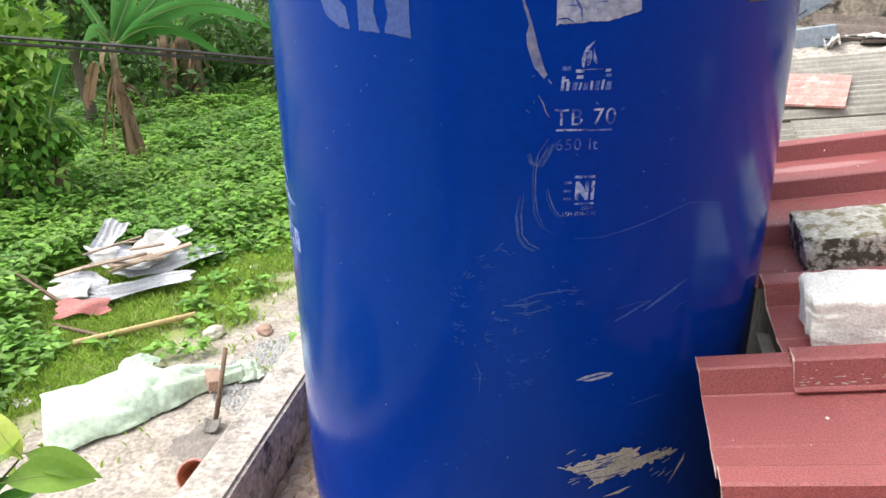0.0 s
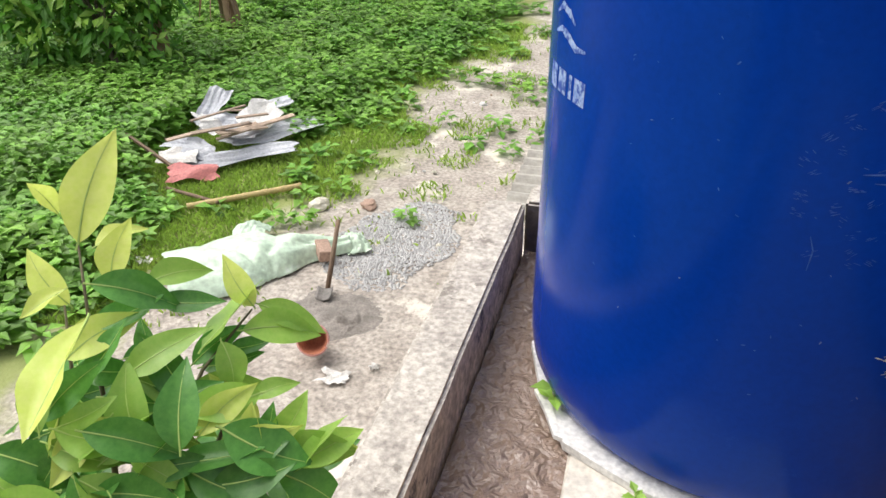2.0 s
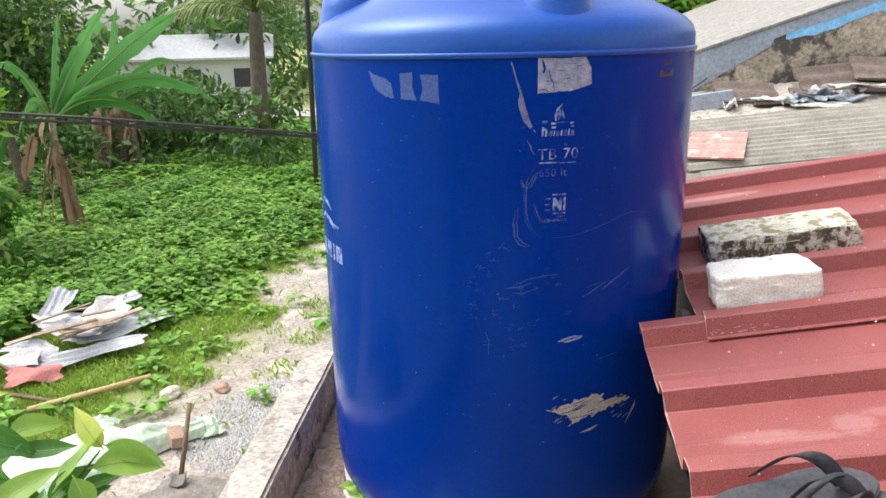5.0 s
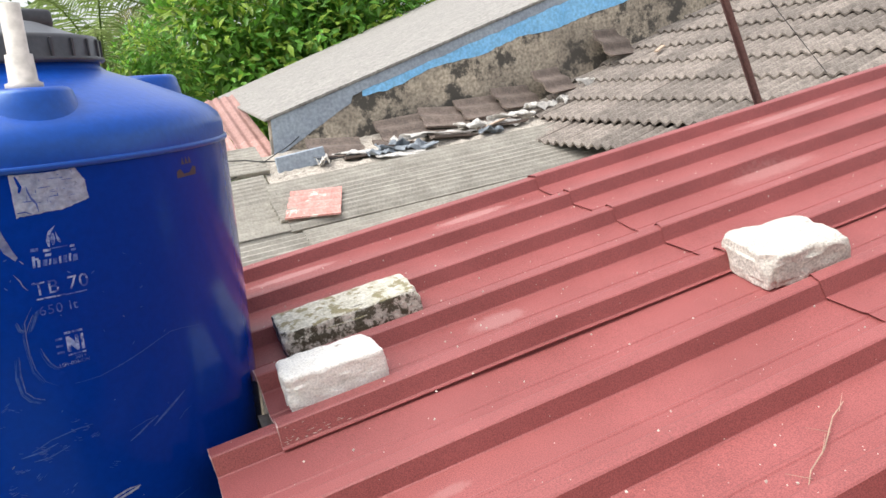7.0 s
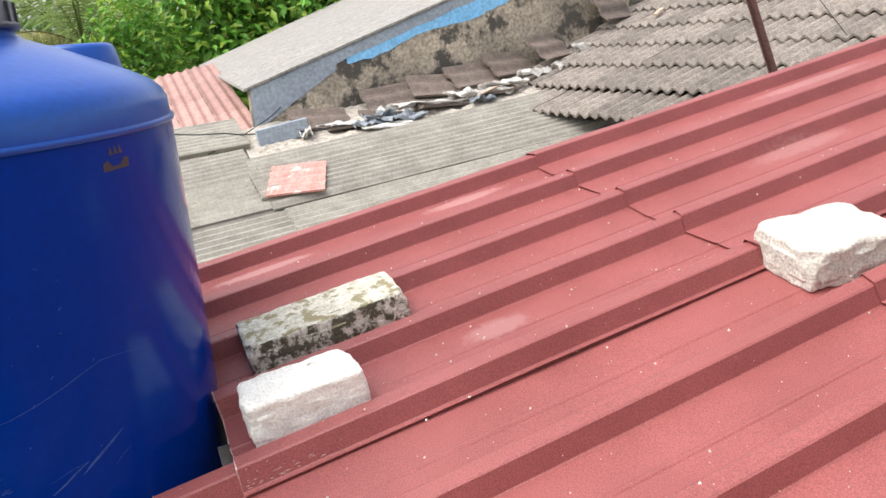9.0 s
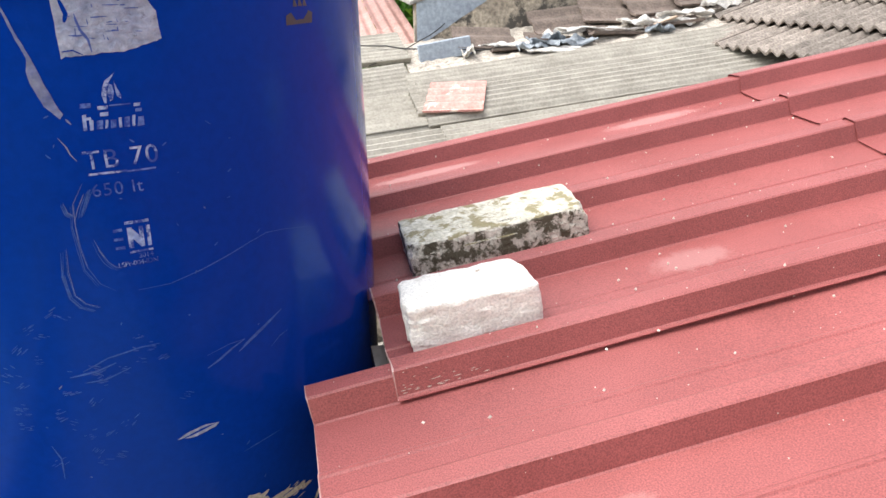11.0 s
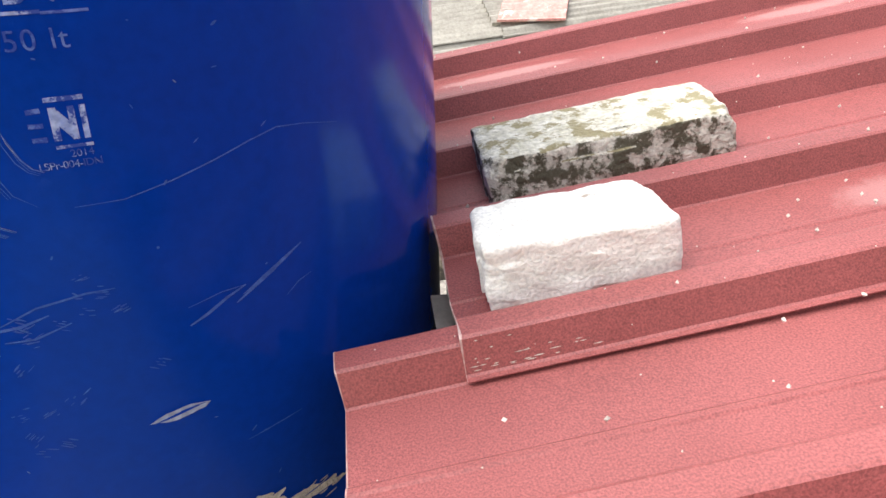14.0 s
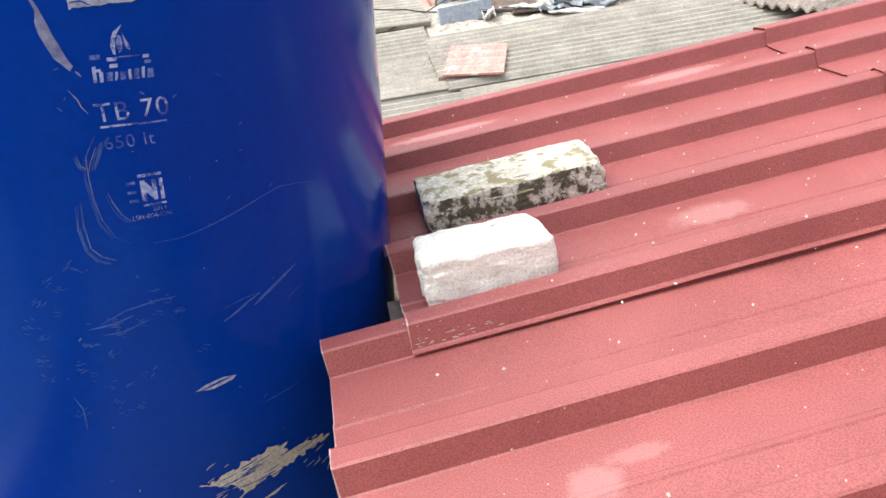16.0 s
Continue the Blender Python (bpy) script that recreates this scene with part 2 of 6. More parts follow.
CABLE = surface("black_cable", (0.012, 0.012, 0.013), (0.02, 0.02, 0.02), 20, 0.5, 0.0)
SOIL = surface("wet_sand_mortar", (0.27, 0.24, 0.21), (0.17, 0.15, 0.13), 9, 0.9, 0.8, 60)
TARP = surface("pale_green_tarpaulin", (0.54, 0.65, 0.5), (0.47, 0.59, 0.45), 5, 0.42, 0.06, 25, spots=(0.62, 0.7, 0.6), spot_scale=4, spot_cut=0.62)
GRAVEL = surface("grey_gravel", (0.6, 0.59, 0.57), (0.42, 0.41, 0.4), 14, 0.9, 0.2, 60, vary=0.2)
PALESTONE = surface("pale_stone", (0.6, 0.56, 0.46), (0.45, 0.41, 0.33), 10, 0.9, 0.6, 40)
BRICK = surface("old_brick", (0.4, 0.27, 0.2), (0.3, 0.2, 0.15), 12, 0.9, 0.5, 60)
TERRA = surface("terracotta_clay", (0.46, 0.17, 0.09), (0.38, 0.13, 0.07), 9, 0.75, 0.2, 60)
STICKWOOD = surface("grey_brown_wood", (0.2, 0.13, 0.08), (0.13, 0.085, 0.055), 12, 0.8, 0.3, 60, stretch=(1, 1, 0.2))
BAMBOO = surface("dry_bamboo", (0.5, 0.38, 0.16), (0.4, 0.29, 0.12), 8, 0.6, 0.2, 40)
STEEL = surface("muddy_steel", (0.2, 0.18, 0.16), (0.12, 0.11, 0.1), 9, 0.6, 0.3, 50, metal=0.4)
SHEETMETAL = surface("dull_zinc_sheet", (0.5, 0.51, 0.53), (0.36, 0.37, 0.4), 6, 0.6, 0.2, 40, spots=(0.36, 0.25, 0.17), spot_scale=4, spot_cut=0.66, vary=0.12)
PLANK = surface("weathered_plank", (0.46, 0.35, 0.26), (0.3, 0.22, 0.16), 9, 0.85, 0.4, 60, vary=0.3)
PINKPANEL = surface("faded_red_panel", (0.55, 0.2, 0.18), (0.46, 0.15, 0.14), 6, 0.7, 0.2, 40)
LEAF = leafy("citrus_leaf", (0.07, 0.22, 0.035), (0.11, 0.29, 0.05), 0.28, 0.32, 14, 0.25)
LEAF_YOUNG = leafy("young_leaf", (0.6, 0.7, 0.14), (0.66, 0.73, 0.2), 0.4, 0.4, 14, 0.15)
LEAF_MID = leafy("mid_green_leaf", (0.26, 0.46, 0.07), (0.32, 0.5, 0.09), 0.35, 0.35, 14, 0.2)
RIB = leafy("leaf_midrib", (0.4, 0.55, 0.14), (0.46, 0.6, 0.18), 0.2, 0.5, 10, 0.1)
TWIG = surface("green_brown_twig", (0.12, 0.11, 0.045), (0.09, 0.07, 0.035), 20, 0.7, 0.2, 80)
WEED = leafy("weed_leaf", (0.24, 0.43, 0.065), (0.14, 0.33, 0.045), 0.4, 0.5, 0.9, 0.5)
GRASS = leafy("grass_blade", (0.36, 0.5, 0.09), (0.25, 0.4, 0.06), 0.3, 0.6, 0.8, 0.35)
BANANA = leafy("banana_leaf", (0.085, 0.27, 0.065), (0.13, 0.34, 0.1), 0.4, 0.4, 0.8, 0.15)
BANANA_RIB = leafy("banana_midrib", (0.5, 0.6, 0.3), (0.42, 0.54, 0.24), 0.2, 0.5, 4, 0.1)
BANANA_TRUNK = surface("banana_sheaths", (0.42, 0.33, 0.23), (0.2, 0.15, 0.1), 4, 0.85, 0.4, 20, spots=(0.4, 0.32, 0.2), spot_scale=4, spot_cut=0.6)
DRYLEAF = leafy("dry_brown_leaf", (0.38, 0.26, 0.17), (0.24, 0.15, 0.09), 0.25, 0.8, 2, 0.3)
PALM = leafy("palm_leaflet", (0.17, 0.25, 0.07), (0.24, 0.31, 0.11), 0.35, 0.5, 1, 0.3)
PALM_DRY = leafy("yellowed_palm_leaflet", (0.34, 0.32, 0.12), (0.26, 0.26, 0.1), 0.35, 0.6, 1, 0.3)
TREE = leafy("broad_tree_leaf", (0.09, 0.26, 0.03), (0.15, 0.33, 0.045), 0.35, 0.4, 0.9, 0.4)
TREE_TIP = leafy("bright_young_tree_leaf", (0.24, 0.38, 0.05), (0.3, 0.42, 0.06), 0.4, 0.4, 0.9, 0.3)
FARLEAF = leafy("far_bush_leaf", (0.06, 0.14, 0.03), (0.1, 0.18, 0.045), 0.35, 0.6, 0.3, 0.4)
BARK = surface("grey_brown_bark", (0.2, 0.16, 0.12), (0.12, 0.095, 0.075), 6, 0.9, 0.6, 30)
FARWALL = surface("pale_far_wall", (0.62, 0.63, 0.64), (0.55, 0.56, 0.57), 1, 0.8, 0.0, 20)
ROADM = surface("dusty_road", (0.42, 0.38, 0.34), (0.34, 0.31, 0.28), 2, 0.9, 0.2, 20)


# where weeds and short grass give way, as (y, x) along the yard
WEED_EDGE = ((3.0, -3.6), (4.7, -3.45), (5.5, -3.7), (6.2, -3.6), (7.0, -2.75), (7.7, -2.2), (8.6, -1.95), (9.6, -1.6), (11.0, -1.0), (13.0, -0.5), (18.0, 0.3))
GRASS_EDGE = ((3.0, -3.3), (4.6, -3.0), (5.2, -2.5), (5.7, -2.2), (6.2, -1.85), (6.9, -1.6), (7.7, -1.45), (8.5, -1.8), (9.3, -1.6), (10.2, -1.15), (11.3, -0.5), (13.0, -0.2), (18.0, 0.6))


def ground_material():
    """Sandy soil on the yard, greener earth under the weeds, broken up by noise."""
    m = surface("yard_soil", (0.42, 0.375, 0.325), (0.3, 0.26, 0.22), 3.5, 0.95, 0.6, 30, spots=(0.62, 0.56, 0.48), spot_scale=1.3, spot_cut=0.56, grit=0.15, bump_dist=0.03)
    nt = m.node_tree
    N, L = nt.nodes, nt.links
    p = N["Principled BSDF"]
    src = p.inputs["Base Color"].links[0].from_socket
    tc = N.new("ShaderNodeTexCoord")
    sx = N.new("ShaderNodeSeparateXYZ")
    L.new(tc.outputs["Object"], sx.inputs[0])

    def math_node(op, a, b):
        n = N.new("ShaderNodeMath")
        n.operation = op
        for k, v in enumerate((a, b)):
            if isinstance(v, (int, float)):
                n.inputs[k].default_value = v
            else:
                L.new(v, n.inputs[k])
        return n.outputs[0]

    # distance from the grass's border, which winds across the yard
    scale_y = N.new("ShaderNodeMapRange")
    scale_y.inputs[1].default_value, scale_y.inputs[2].default_value = 3.0, 18.0
    L.new(sx.outputs[1], scale_y.inputs[0])
    fc = N.new("ShaderNodeFloatCurve")
    pts = fc.mapping.curves[0].points
    for k, (y, x) in enumerate(GRASS_EDGE):
        at = ((y - 3.0) / 15.0, (x + 5.0) / 8.0)
        if k in (0, len(GRASS_EDGE) - 1):
            pts[0 if k == 0 else len(pts) - 1].location = at
        else:
            pts.new(*at)
    fc.mapping.update()
    L.new(scale_y.outputs[0], fc.inputs["Value"])
    edge = math_node("SUBTRACT", math_node("MULTIPLY", fc.outputs[0], 8.0), 5.0)
    d = math_node("SUBTRACT", sx.outputs[0], edge)
    nz = N.new("ShaderNodeTexNoise")
    nz.inputs["Scale"].default_value, nz.inputs["Detail"].default_value, nz.inputs["Roughness"].default_value = 1.5, 7, 0.65
    L.new(tc.outputs["Object"], nz.inputs["Vector"])
    d = math_node("ADD", d, math_node("MULTIPLY", math_node("SUBTRACT", nz.outputs[0], 0.5), 1.9))
    mr = N.new("ShaderNodeMapRange")
    mr.inputs[1].default_value, mr.inputs[2].default_value = 0.25, -0.25
    L.new(d, mr.inputs[0])
    mx = N.new("ShaderNodeMix")
    mx.data_type = "RGBA"
    L.new(mr.outputs[0], mx.inputs[0])
    L.new(src, mx.inputs[6])
    mx.inputs[7].default_value = (0.24, 0.27, 0.09, 1)
    L.new(mx.outputs[2], p.inputs["Base Color"])
    return m


GROUND = ground_material()


def water_material():
    m = bpy.data.materials.new("shallow_water")
    m.use_nodes = True
    N, L = m.node_tree.nodes, m.node_tree.links
    p = N["Principled BSDF"]
    p.inputs["Base Color"].default_value = (0.24, 0.17, 0.13, 1)
    p.inputs["Roughness"].default_value, p.inputs["IOR"].default_value, p.inputs["Transmission Weight"].default_value = 0.06, 1.6, 0.0
    tc = N.new("ShaderNodeTexCoord")
    n = N.new("ShaderNodeTexNoise")
    n.inputs["Scale"].default_value, n.inputs["Detail"].default_value, n.inputs["Distortion"].default_value = 26, 4, 0.35
    L.new(tc.outputs["Object"], n.inputs["Vector"])
    b = N.new("ShaderNodeBump")
    b.inputs["Strength"].default_value, b.inputs["Distance"].default_value = 1.0, 0.04
    L.new(n.outputs[0], b.inputs["Height"])
    L.new(b.outputs[0], p.inputs["Normal"])
    return m


WATER = water_material()


# ---- building helpers ----
def obj(name, verts, faces, material, parent=None, label="", smooth=False):
    me = bpy.data.meshes.new(name)
    me.from_pydata([tuple(v) for v in verts], [], [tuple(f) for f in faces])
    me.materials.append(material)
    if smooth:
        me.shade_smooth()
    ob = new(name, me)
    if parent:
        ob.parent = parent
    if label:
        ob["label"] = label
    return ob


def part(name, bm, material, parent=None, label="", smooth=False):
    me = bpy.data.meshes.new(name)
    bmesh.ops.recalc_face_normals(bm, faces=bm.faces)
    bm.to_mesh(me)
    bm.free()
    me.materials.append(material)
    if smooth:
        me.shade_smooth()
    ob = new(name, me)
    if parent:
        ob.parent = parent
    if label:
        ob["label"] = label
    return ob


def empty(name, m=None, label="", category="", group="", kind=""):
    ob = new(name)
    if m is not None:
        ob.matrix_world = m
    return tagged(ob, label, category, group, kind)


def box_bm(sx, sy, sz, bevel=0.0, at=(0, 0, 0), seg=2):
    bm = bmesh.new()
    bmesh.ops.create_cube(bm, size=1, matrix=Matrix.Translation(at) @ Matrix.Diagonal((sx, sy, sz, 1)))
    if bevel:
        bmesh.ops.bevel(bm, geom=bm.edges[:], offset=bevel, segments=seg, affect="EDGES", profile=0.6)
    return bm


def tube(points, radii, sides=8, closed_ends=True):
    """Verts and faces of a round bar along points."""
    pts = [Vector(p) for p in points]
    if isinstance(radii, (int, float)):
        radii = [radii] * len(pts)
    vs, fs = [], []
    side = None
    for i, p in enumerate(pts):
        d = (pts[min(i + 1, len(pts) - 1)] - pts[max(i - 1, 0)]).normalized()
        if side is None:
            side = d.orthogonal().normalized()
        side = (side - d * side.dot(d)).normalized()
        up = d.cross(side)
        for k in range(sides):
            a = 2 * math.pi * k / sides
            vs.append(p + (side * math.cos(a) + up * math.sin(a)) * radii[i])
    for i in range(len(pts) - 1):
        for k in range(sides):
            a, b = i * sides + k, i * sides + (k + 1) % sides
            fs.append((a, b, b + sides, a + sides))
    if closed_ends:
        fs.append(tuple(range(sides))[::-1])
        fs.append(tuple(range((len(pts) - 1) * sides, len(pts) * sides)))
    return vs, fs


def revolve(profile, seg=64):
    """Verts and faces of a profile of (radius, height) turned round z."""
    vs, fs = [], []
    for r, z in profile:
        for k in range(seg):
            a = 2 * math.pi * k / seg
            vs.append((r * math.cos(a), r * math.sin(a), z))
    for i in range(len(profile) - 1):
        for k in range(seg):
            a, b = i * seg + k, i * seg + (k + 1) % seg
            fs.append((a, b, b + seg, a + seg))
    return vs, fs


def prism(outline, z0, z1):
    """Verts and faces of a flat outline raised from z0 to z1."""
    n = len(outline)
    vs = [(x, y, z0) for x, y in outline] + [(x, y, z1) for x, y in outline]
    fs = [tuple(range(n))[::-1], tuple(range(n, 2 * n))] + [(i, (i + 1) % n, n + (i + 1) % n, n + i) for i in range(n)]
    return vs, fs


def slab_grid(fn, us, vs_, thick):
    """A curved sheet with thickness: fn(u, v) gives the upper side's point, thick goes down along z."""
    nu, nv = len(us), len(vs_)
    top = [Vector(fn(u, v)) for u in us for v in vs_]
    verts = top + [p - Vector((0, 0, thick)) for p in top]
    n = nu * nv
    faces = []
    for i in range(nu - 1):
        for j in range(nv - 1):
            a = i * nv + j
            faces.append((a, a + nv, a + nv + 1, a + 1))
            faces.append((n + a, n + a + 1, n + a + nv + 1, n + a + nv))
    for i in range(nu - 1):
        a, b = i * nv, (i + 1) * nv
        faces.append((a, n + a, n + b, b))
        a, b = i * nv + nv - 1, (i + 1) * nv + nv - 1
        faces.append((a, b, n + b, n + a))
    for j in range(nv - 1):
        a, b = j, j + 1
        faces.append((a, b, n + b, n + a))
        a, b = (nu - 1) * nv + j, (nu - 1) * nv + j + 1
        faces.append((a, n + a, n + b, b))
    return verts, faces


def steps(a, b, n):
    return [a + (b - a) * i / n for i in range(n + 1)]


# house axes: along the roof's ribs, and along its eave
AX = radians(-12)
UX, VX = Vector((math.cos(AX), math.sin(AX), 0)), Vector((-math.sin(AX), math.cos(AX), 0))


def uv(u, v, z):
    """A place by the house axes, counted from the world's middle."""
    p = UX * u + VX * v
    return Vector((p.x, p.y, z))


# ---- the large structure ----
def make_ground():
    xs = [-400, -200, -100, -60, -40, -25] + steps(-16, 8, 120) + [14, 25, 40, 60, 100, 200, 400]
    ys = [-400, -200, -100, -50, -20, -8] + steps(0, 30, 150) + [36, 45, 60, 90, 150, 250, 450]
    vs = []
    for x in xs:
        for y in ys:
            z = 0.0
            if -17 < x < 9 and -1 < y < 31:
                z = 0.05 * noise.noise((x * 0.7, y * 0.7, 0)) + 0.018 * noise.noise((x * 3, y * 3, 5)) - 0.02
            vs.append((x, y, z))
    n = len(ys)
    fs = [(i * n + j, (i + 1) * n + j, (i + 1) * n + j + 1, i * n + j + 1) for i in range(len(xs) - 1) for j in range(n - 1)]
    return tagged(obj("ground", vs, fs, GROUND, smooth=True), "sandy yard soil turning to green earth under weeds", "ground", kind="structure")


make_ground()

# the house under the red roof: its body, the gutter floor and the parapet
PAX = radians(-10)
PU, PV = Vector((math.cos(PAX), math.sin(PAX), 0)), Vector((-math.sin(PAX), math.cos(PAX), 0))
PO = Vector((-0.405, 1.2, 0))  # a place on the parapet's inner face


def pw(a, b, z):
    p = PO + PU * a + PV * b
    return Vector((p.x, p.y, z))


def pbox(name, a0, a1, b0, b1, z0, z1, material, bevel=0.006, rough_top=0.0, cuts=0):
    bm = bmesh.new()
    bmesh.ops.create_cube(bm, size=1)
    for v in bm.verts:
        v.co = pw(a0 if v.co.x < 0 else a1, b0 if v.co.y < 0 else b1, z0 if v.co.z < 0 else z1)
    if bevel:
        bmesh.ops.bevel(bm, geom=bm.edges[:], offset=bevel, segments=2, affect="EDGES")
    if cuts:
        long = [e for e in bm.edges if e.calc_length() > 0.5]
        bmesh.ops.subdivide_edges(bm, edges=long, cuts=cuts, use_grid_fill=True)
        for v in bm.verts:
            v.co += Vector([rough_top * noise.noise(v.co * 9 + Vector((k * 7, 0, 0))) for k in range(3)])
    return part(name, bm, material)


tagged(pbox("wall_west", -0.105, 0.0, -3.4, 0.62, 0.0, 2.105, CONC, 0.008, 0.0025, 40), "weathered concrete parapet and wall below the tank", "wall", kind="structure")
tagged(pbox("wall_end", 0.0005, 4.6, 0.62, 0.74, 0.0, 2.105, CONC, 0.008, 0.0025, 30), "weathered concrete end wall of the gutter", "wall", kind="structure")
# unseen wall added behind the viewpoint to hold light off the tank
tagged(pbox("wall_near", -1.6, 4.6, -3.56, -3.41, 0.0, 4.0, RENDER_WALL, 0.0), "added unseen stained wall behind the viewpoint, dimming the tank's near side", "wall", kind="structure")
tagged(pbox("floor", 0.002, 4.6, -3.27, 0.615, 1.85, 1.94, WETFLOOR, 0.0, 0.003, 20), "wet brown gutter floor of concrete", "floor", kind="structure")
tagged(pbox("wall_house", 1.02, 1.16, -3.2, 0.6, 1.941, 2.36, CONC_DARK, 0.004), "stained wall below the red roof's eave, coloured darker for its shade", "wall", kind="structure")
tagged(pbox("wall_east", 4.6, 4.72, -3.4, 0.74, 0.0, 2.4, CONC, 0.0), "plain concrete side wall", "wall", kind="structure")


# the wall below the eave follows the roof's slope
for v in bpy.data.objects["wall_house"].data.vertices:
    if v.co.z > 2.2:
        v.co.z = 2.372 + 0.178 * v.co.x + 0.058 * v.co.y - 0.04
# damp brown render on the parapet's inner face; the end wall's is coloured dark for shade
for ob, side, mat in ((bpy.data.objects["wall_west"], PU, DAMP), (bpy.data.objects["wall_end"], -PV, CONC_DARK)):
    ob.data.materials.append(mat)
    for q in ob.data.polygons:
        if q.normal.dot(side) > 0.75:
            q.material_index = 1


def water_sheet():
    us, ws = steps(0.006, 0.22, 24), steps(-1.6, 0.615, 240)
    vs = [pw(u, w, 1.962 + 0.008 * noise.noise((u * 20 + w * 8, w * 17, 0)) + 0.004 * noise.noise((u * 50, w * 42, 3))) for u in us for w in ws]
    n = len(ws)
    fs = [(i * n + j, (i + 1) * n + j, (i + 1) * n + j + 1, i * n + j + 1) for i in range(len(us) - 1) for j in range(n - 1)]
    ob = obj("water", vs, fs, WATER, smooth=True)
    ob.visible_shadow = False
    return tagged(ob, "shallow rippling water standing in the gutter", "water", kind="structure")


water_sheet()

# ---- the red roof ----
RO = Vector((0.371, 0.93, 0.0))


def roof_z(x, y):
    return 2.372 + 0.178 * x + 0.058 * y


RO.z = roof_z(RO.x, RO.y) - 0.012
R1 = (UX + Vector((0, 0, 0.178 * UX.x + 0.058 * UX.y))).normalized()
R2 = (VX + Vector((0, 0, 0.178 * VX.x + 0.058 * VX.y))).normalized()
R3 = R1.cross(R2).normalized()


def rf(s, t, h):
    """A place on the red roof: along the ribs, across them, and off the sheet."""
    return RO + R1 * s + R2 * t + R3 * h


ROOF_M = Matrix((R1.to_4d(), R2.to_4d(), R3.to_4d(), (0, 0, 0, 1))).transposed()
ROOF_M.translation = RO
PITCH, RIB0, RIBH = 0.21, -0.066, 0.037


def profile(t0, t1):
    """The trapezoid profile between two edges: (across, height)."""
    pts = []
    k = math.floor((t0 - RIB0) / PITCH) - 1
    while RIB0 + k * PITCH < t1 + PITCH:
        b = RIB0 + k * PITCH
        for dt, h in ((0, 0), (0.003, 0.0015), (0.015, RIBH - 0.002), (0.019, RIBH), (0.045, RIBH), (0.049, RIBH - 0.002), (0.063, 0.0015), (0.066, 0), (0.118, 0), (0.121, 0.002), (0.127, 0.002), (0.13, 0)):
            pts.append((b + dt, h))
        k += 1

    def at(t):
        for (a, ha), (b, hb) in zip(pts, pts[1:]):
            if a <= t <= b:
                return ha + (hb - ha) * (t - a) / max(b - a, 1e-6)
        return 0.0

    return [(t0, at(t0))] + [p for p in pts if t0 + 1e-4 < p[0] < t1 - 1e-4] + [(t1, at(t1))]


def roof_sheet(s0, s1, t0, t1, lift, label, ragged=0.004, bare=True, shift=0.0, start=-9.0):
    pr = [(t + (shift if t > start else 0.0), h) for t, h in profile(t0, t1)]
    ss = [s0, s0 + 0.012] + steps(s0 + 0.06, s1, max(8, int((s1 - s0) / 0.06)))
    verts, faces, n = [], [], len(pr)
    for low in (0, 1):
        for i, s in enumerate(ss):
            for t, h in pr:
                ds = ragged * noise.noise((t * 25, s0 * 10, 0)) if i == 0 else 0
                wave = 0.002 * noise.noise((s * 2.2, t * 3.1, lift * 500))
                verts.append(Vector((s + ds, t, h + lift + wave - 0.0012 * low)))
    m = len(ss) * n
    for i in range(len(ss) - 1):
        for j in range(n - 1):
            a = i * n + j
            faces.append((a, a + n, a + n + 1, a + 1))
            faces.append((m + a, m + a + 1, m + a + n + 1, m + a + n))
    for j in range(n - 1):
        faces.append((j, j + 1, m + j + 1, m + j))
        a = (len(ss) - 1) * n + j
        faces.append((a, m + a, m + a + 1, a + 1))
    for i in range(len(ss) - 1):
        a, b = i * n, (i + 1) * n
        faces.append((a, m + a, m + b, b))
        a, b = a + n - 1, b + n - 1
        faces.append((a, b, m + b, m + a))
    ob = obj("roof_sheet", verts, faces, RED)
    ob.matrix_world = ROOF_M
    # bare metal shows along the cut end
    if not bare:
        return tagged(ob, label, "roof sheet", "red roof sheets")
    ev, ef = [], []
    for j, (t, h) in enumerate(pr):
        ds = ragged * noise.noise((t * 25, s0 * 10, 0))
        w = max(0.0, 0.0016 + 0.004 * noise.noise((t * 45, s0 * 7, 3)))
        for q in (0, 1):
            ev.append(Vector((s0 + ds - 0.0004 + q * w, t, h + lift + 0.0022 * noise.noise((0, 0, 0)) + 0.002 * noise.noise((s0 * 2.2, t * 3.1, lift * 500)) + 0.0006)))
    ef = [(2 * j, 2 * j + 1, 2 * j + 3, 2 * j + 2) for j in range(n - 1)]
    obj("cut_edge", ev, ef, CHIP, ob, "bare pale metal edge")
    return tagged(ob, label, "roof sheet", "red roof sheets")


roof_sheet(0.0, 1.3, -1.05, 0.012, 0.0, "red grit-coated ribbed metal roof sheet at the eave", shift=0.0115, start=-0.1)
roof_sheet(0.122, 1.3, -0.072, 0.872, 0.008, "red ribbed metal roof sheet lapped behind the tank", shift=0.0125)
roof_sheet(0.335, 1.5, -3.05, -0.42, 0.003, "red ribbed metal roof sheet with a chipped white end")
roof_sheet(1.2, 4.3, -0.43, 0.01, 0.007, "red ribbed metal roof sheet higher up the slope", 0.012, False, 0.0115, -0.1)
roof_sheet(1.16, 4.3, -0.0725, 0.873, 0.0135, "red ribbed metal roof sheet along the roof's far edge", 0.012, False, 0.0125)
roof_sheet(1.45, 4.3, -3.05, -0.425, 0.009, "red ribbed metal roof sheet near the roof's lower side")


# ---- the water tank ----
TX, TY, TR, TZ = 0.15, 1.327, 0.43, 1.966
SEAM = 3.045


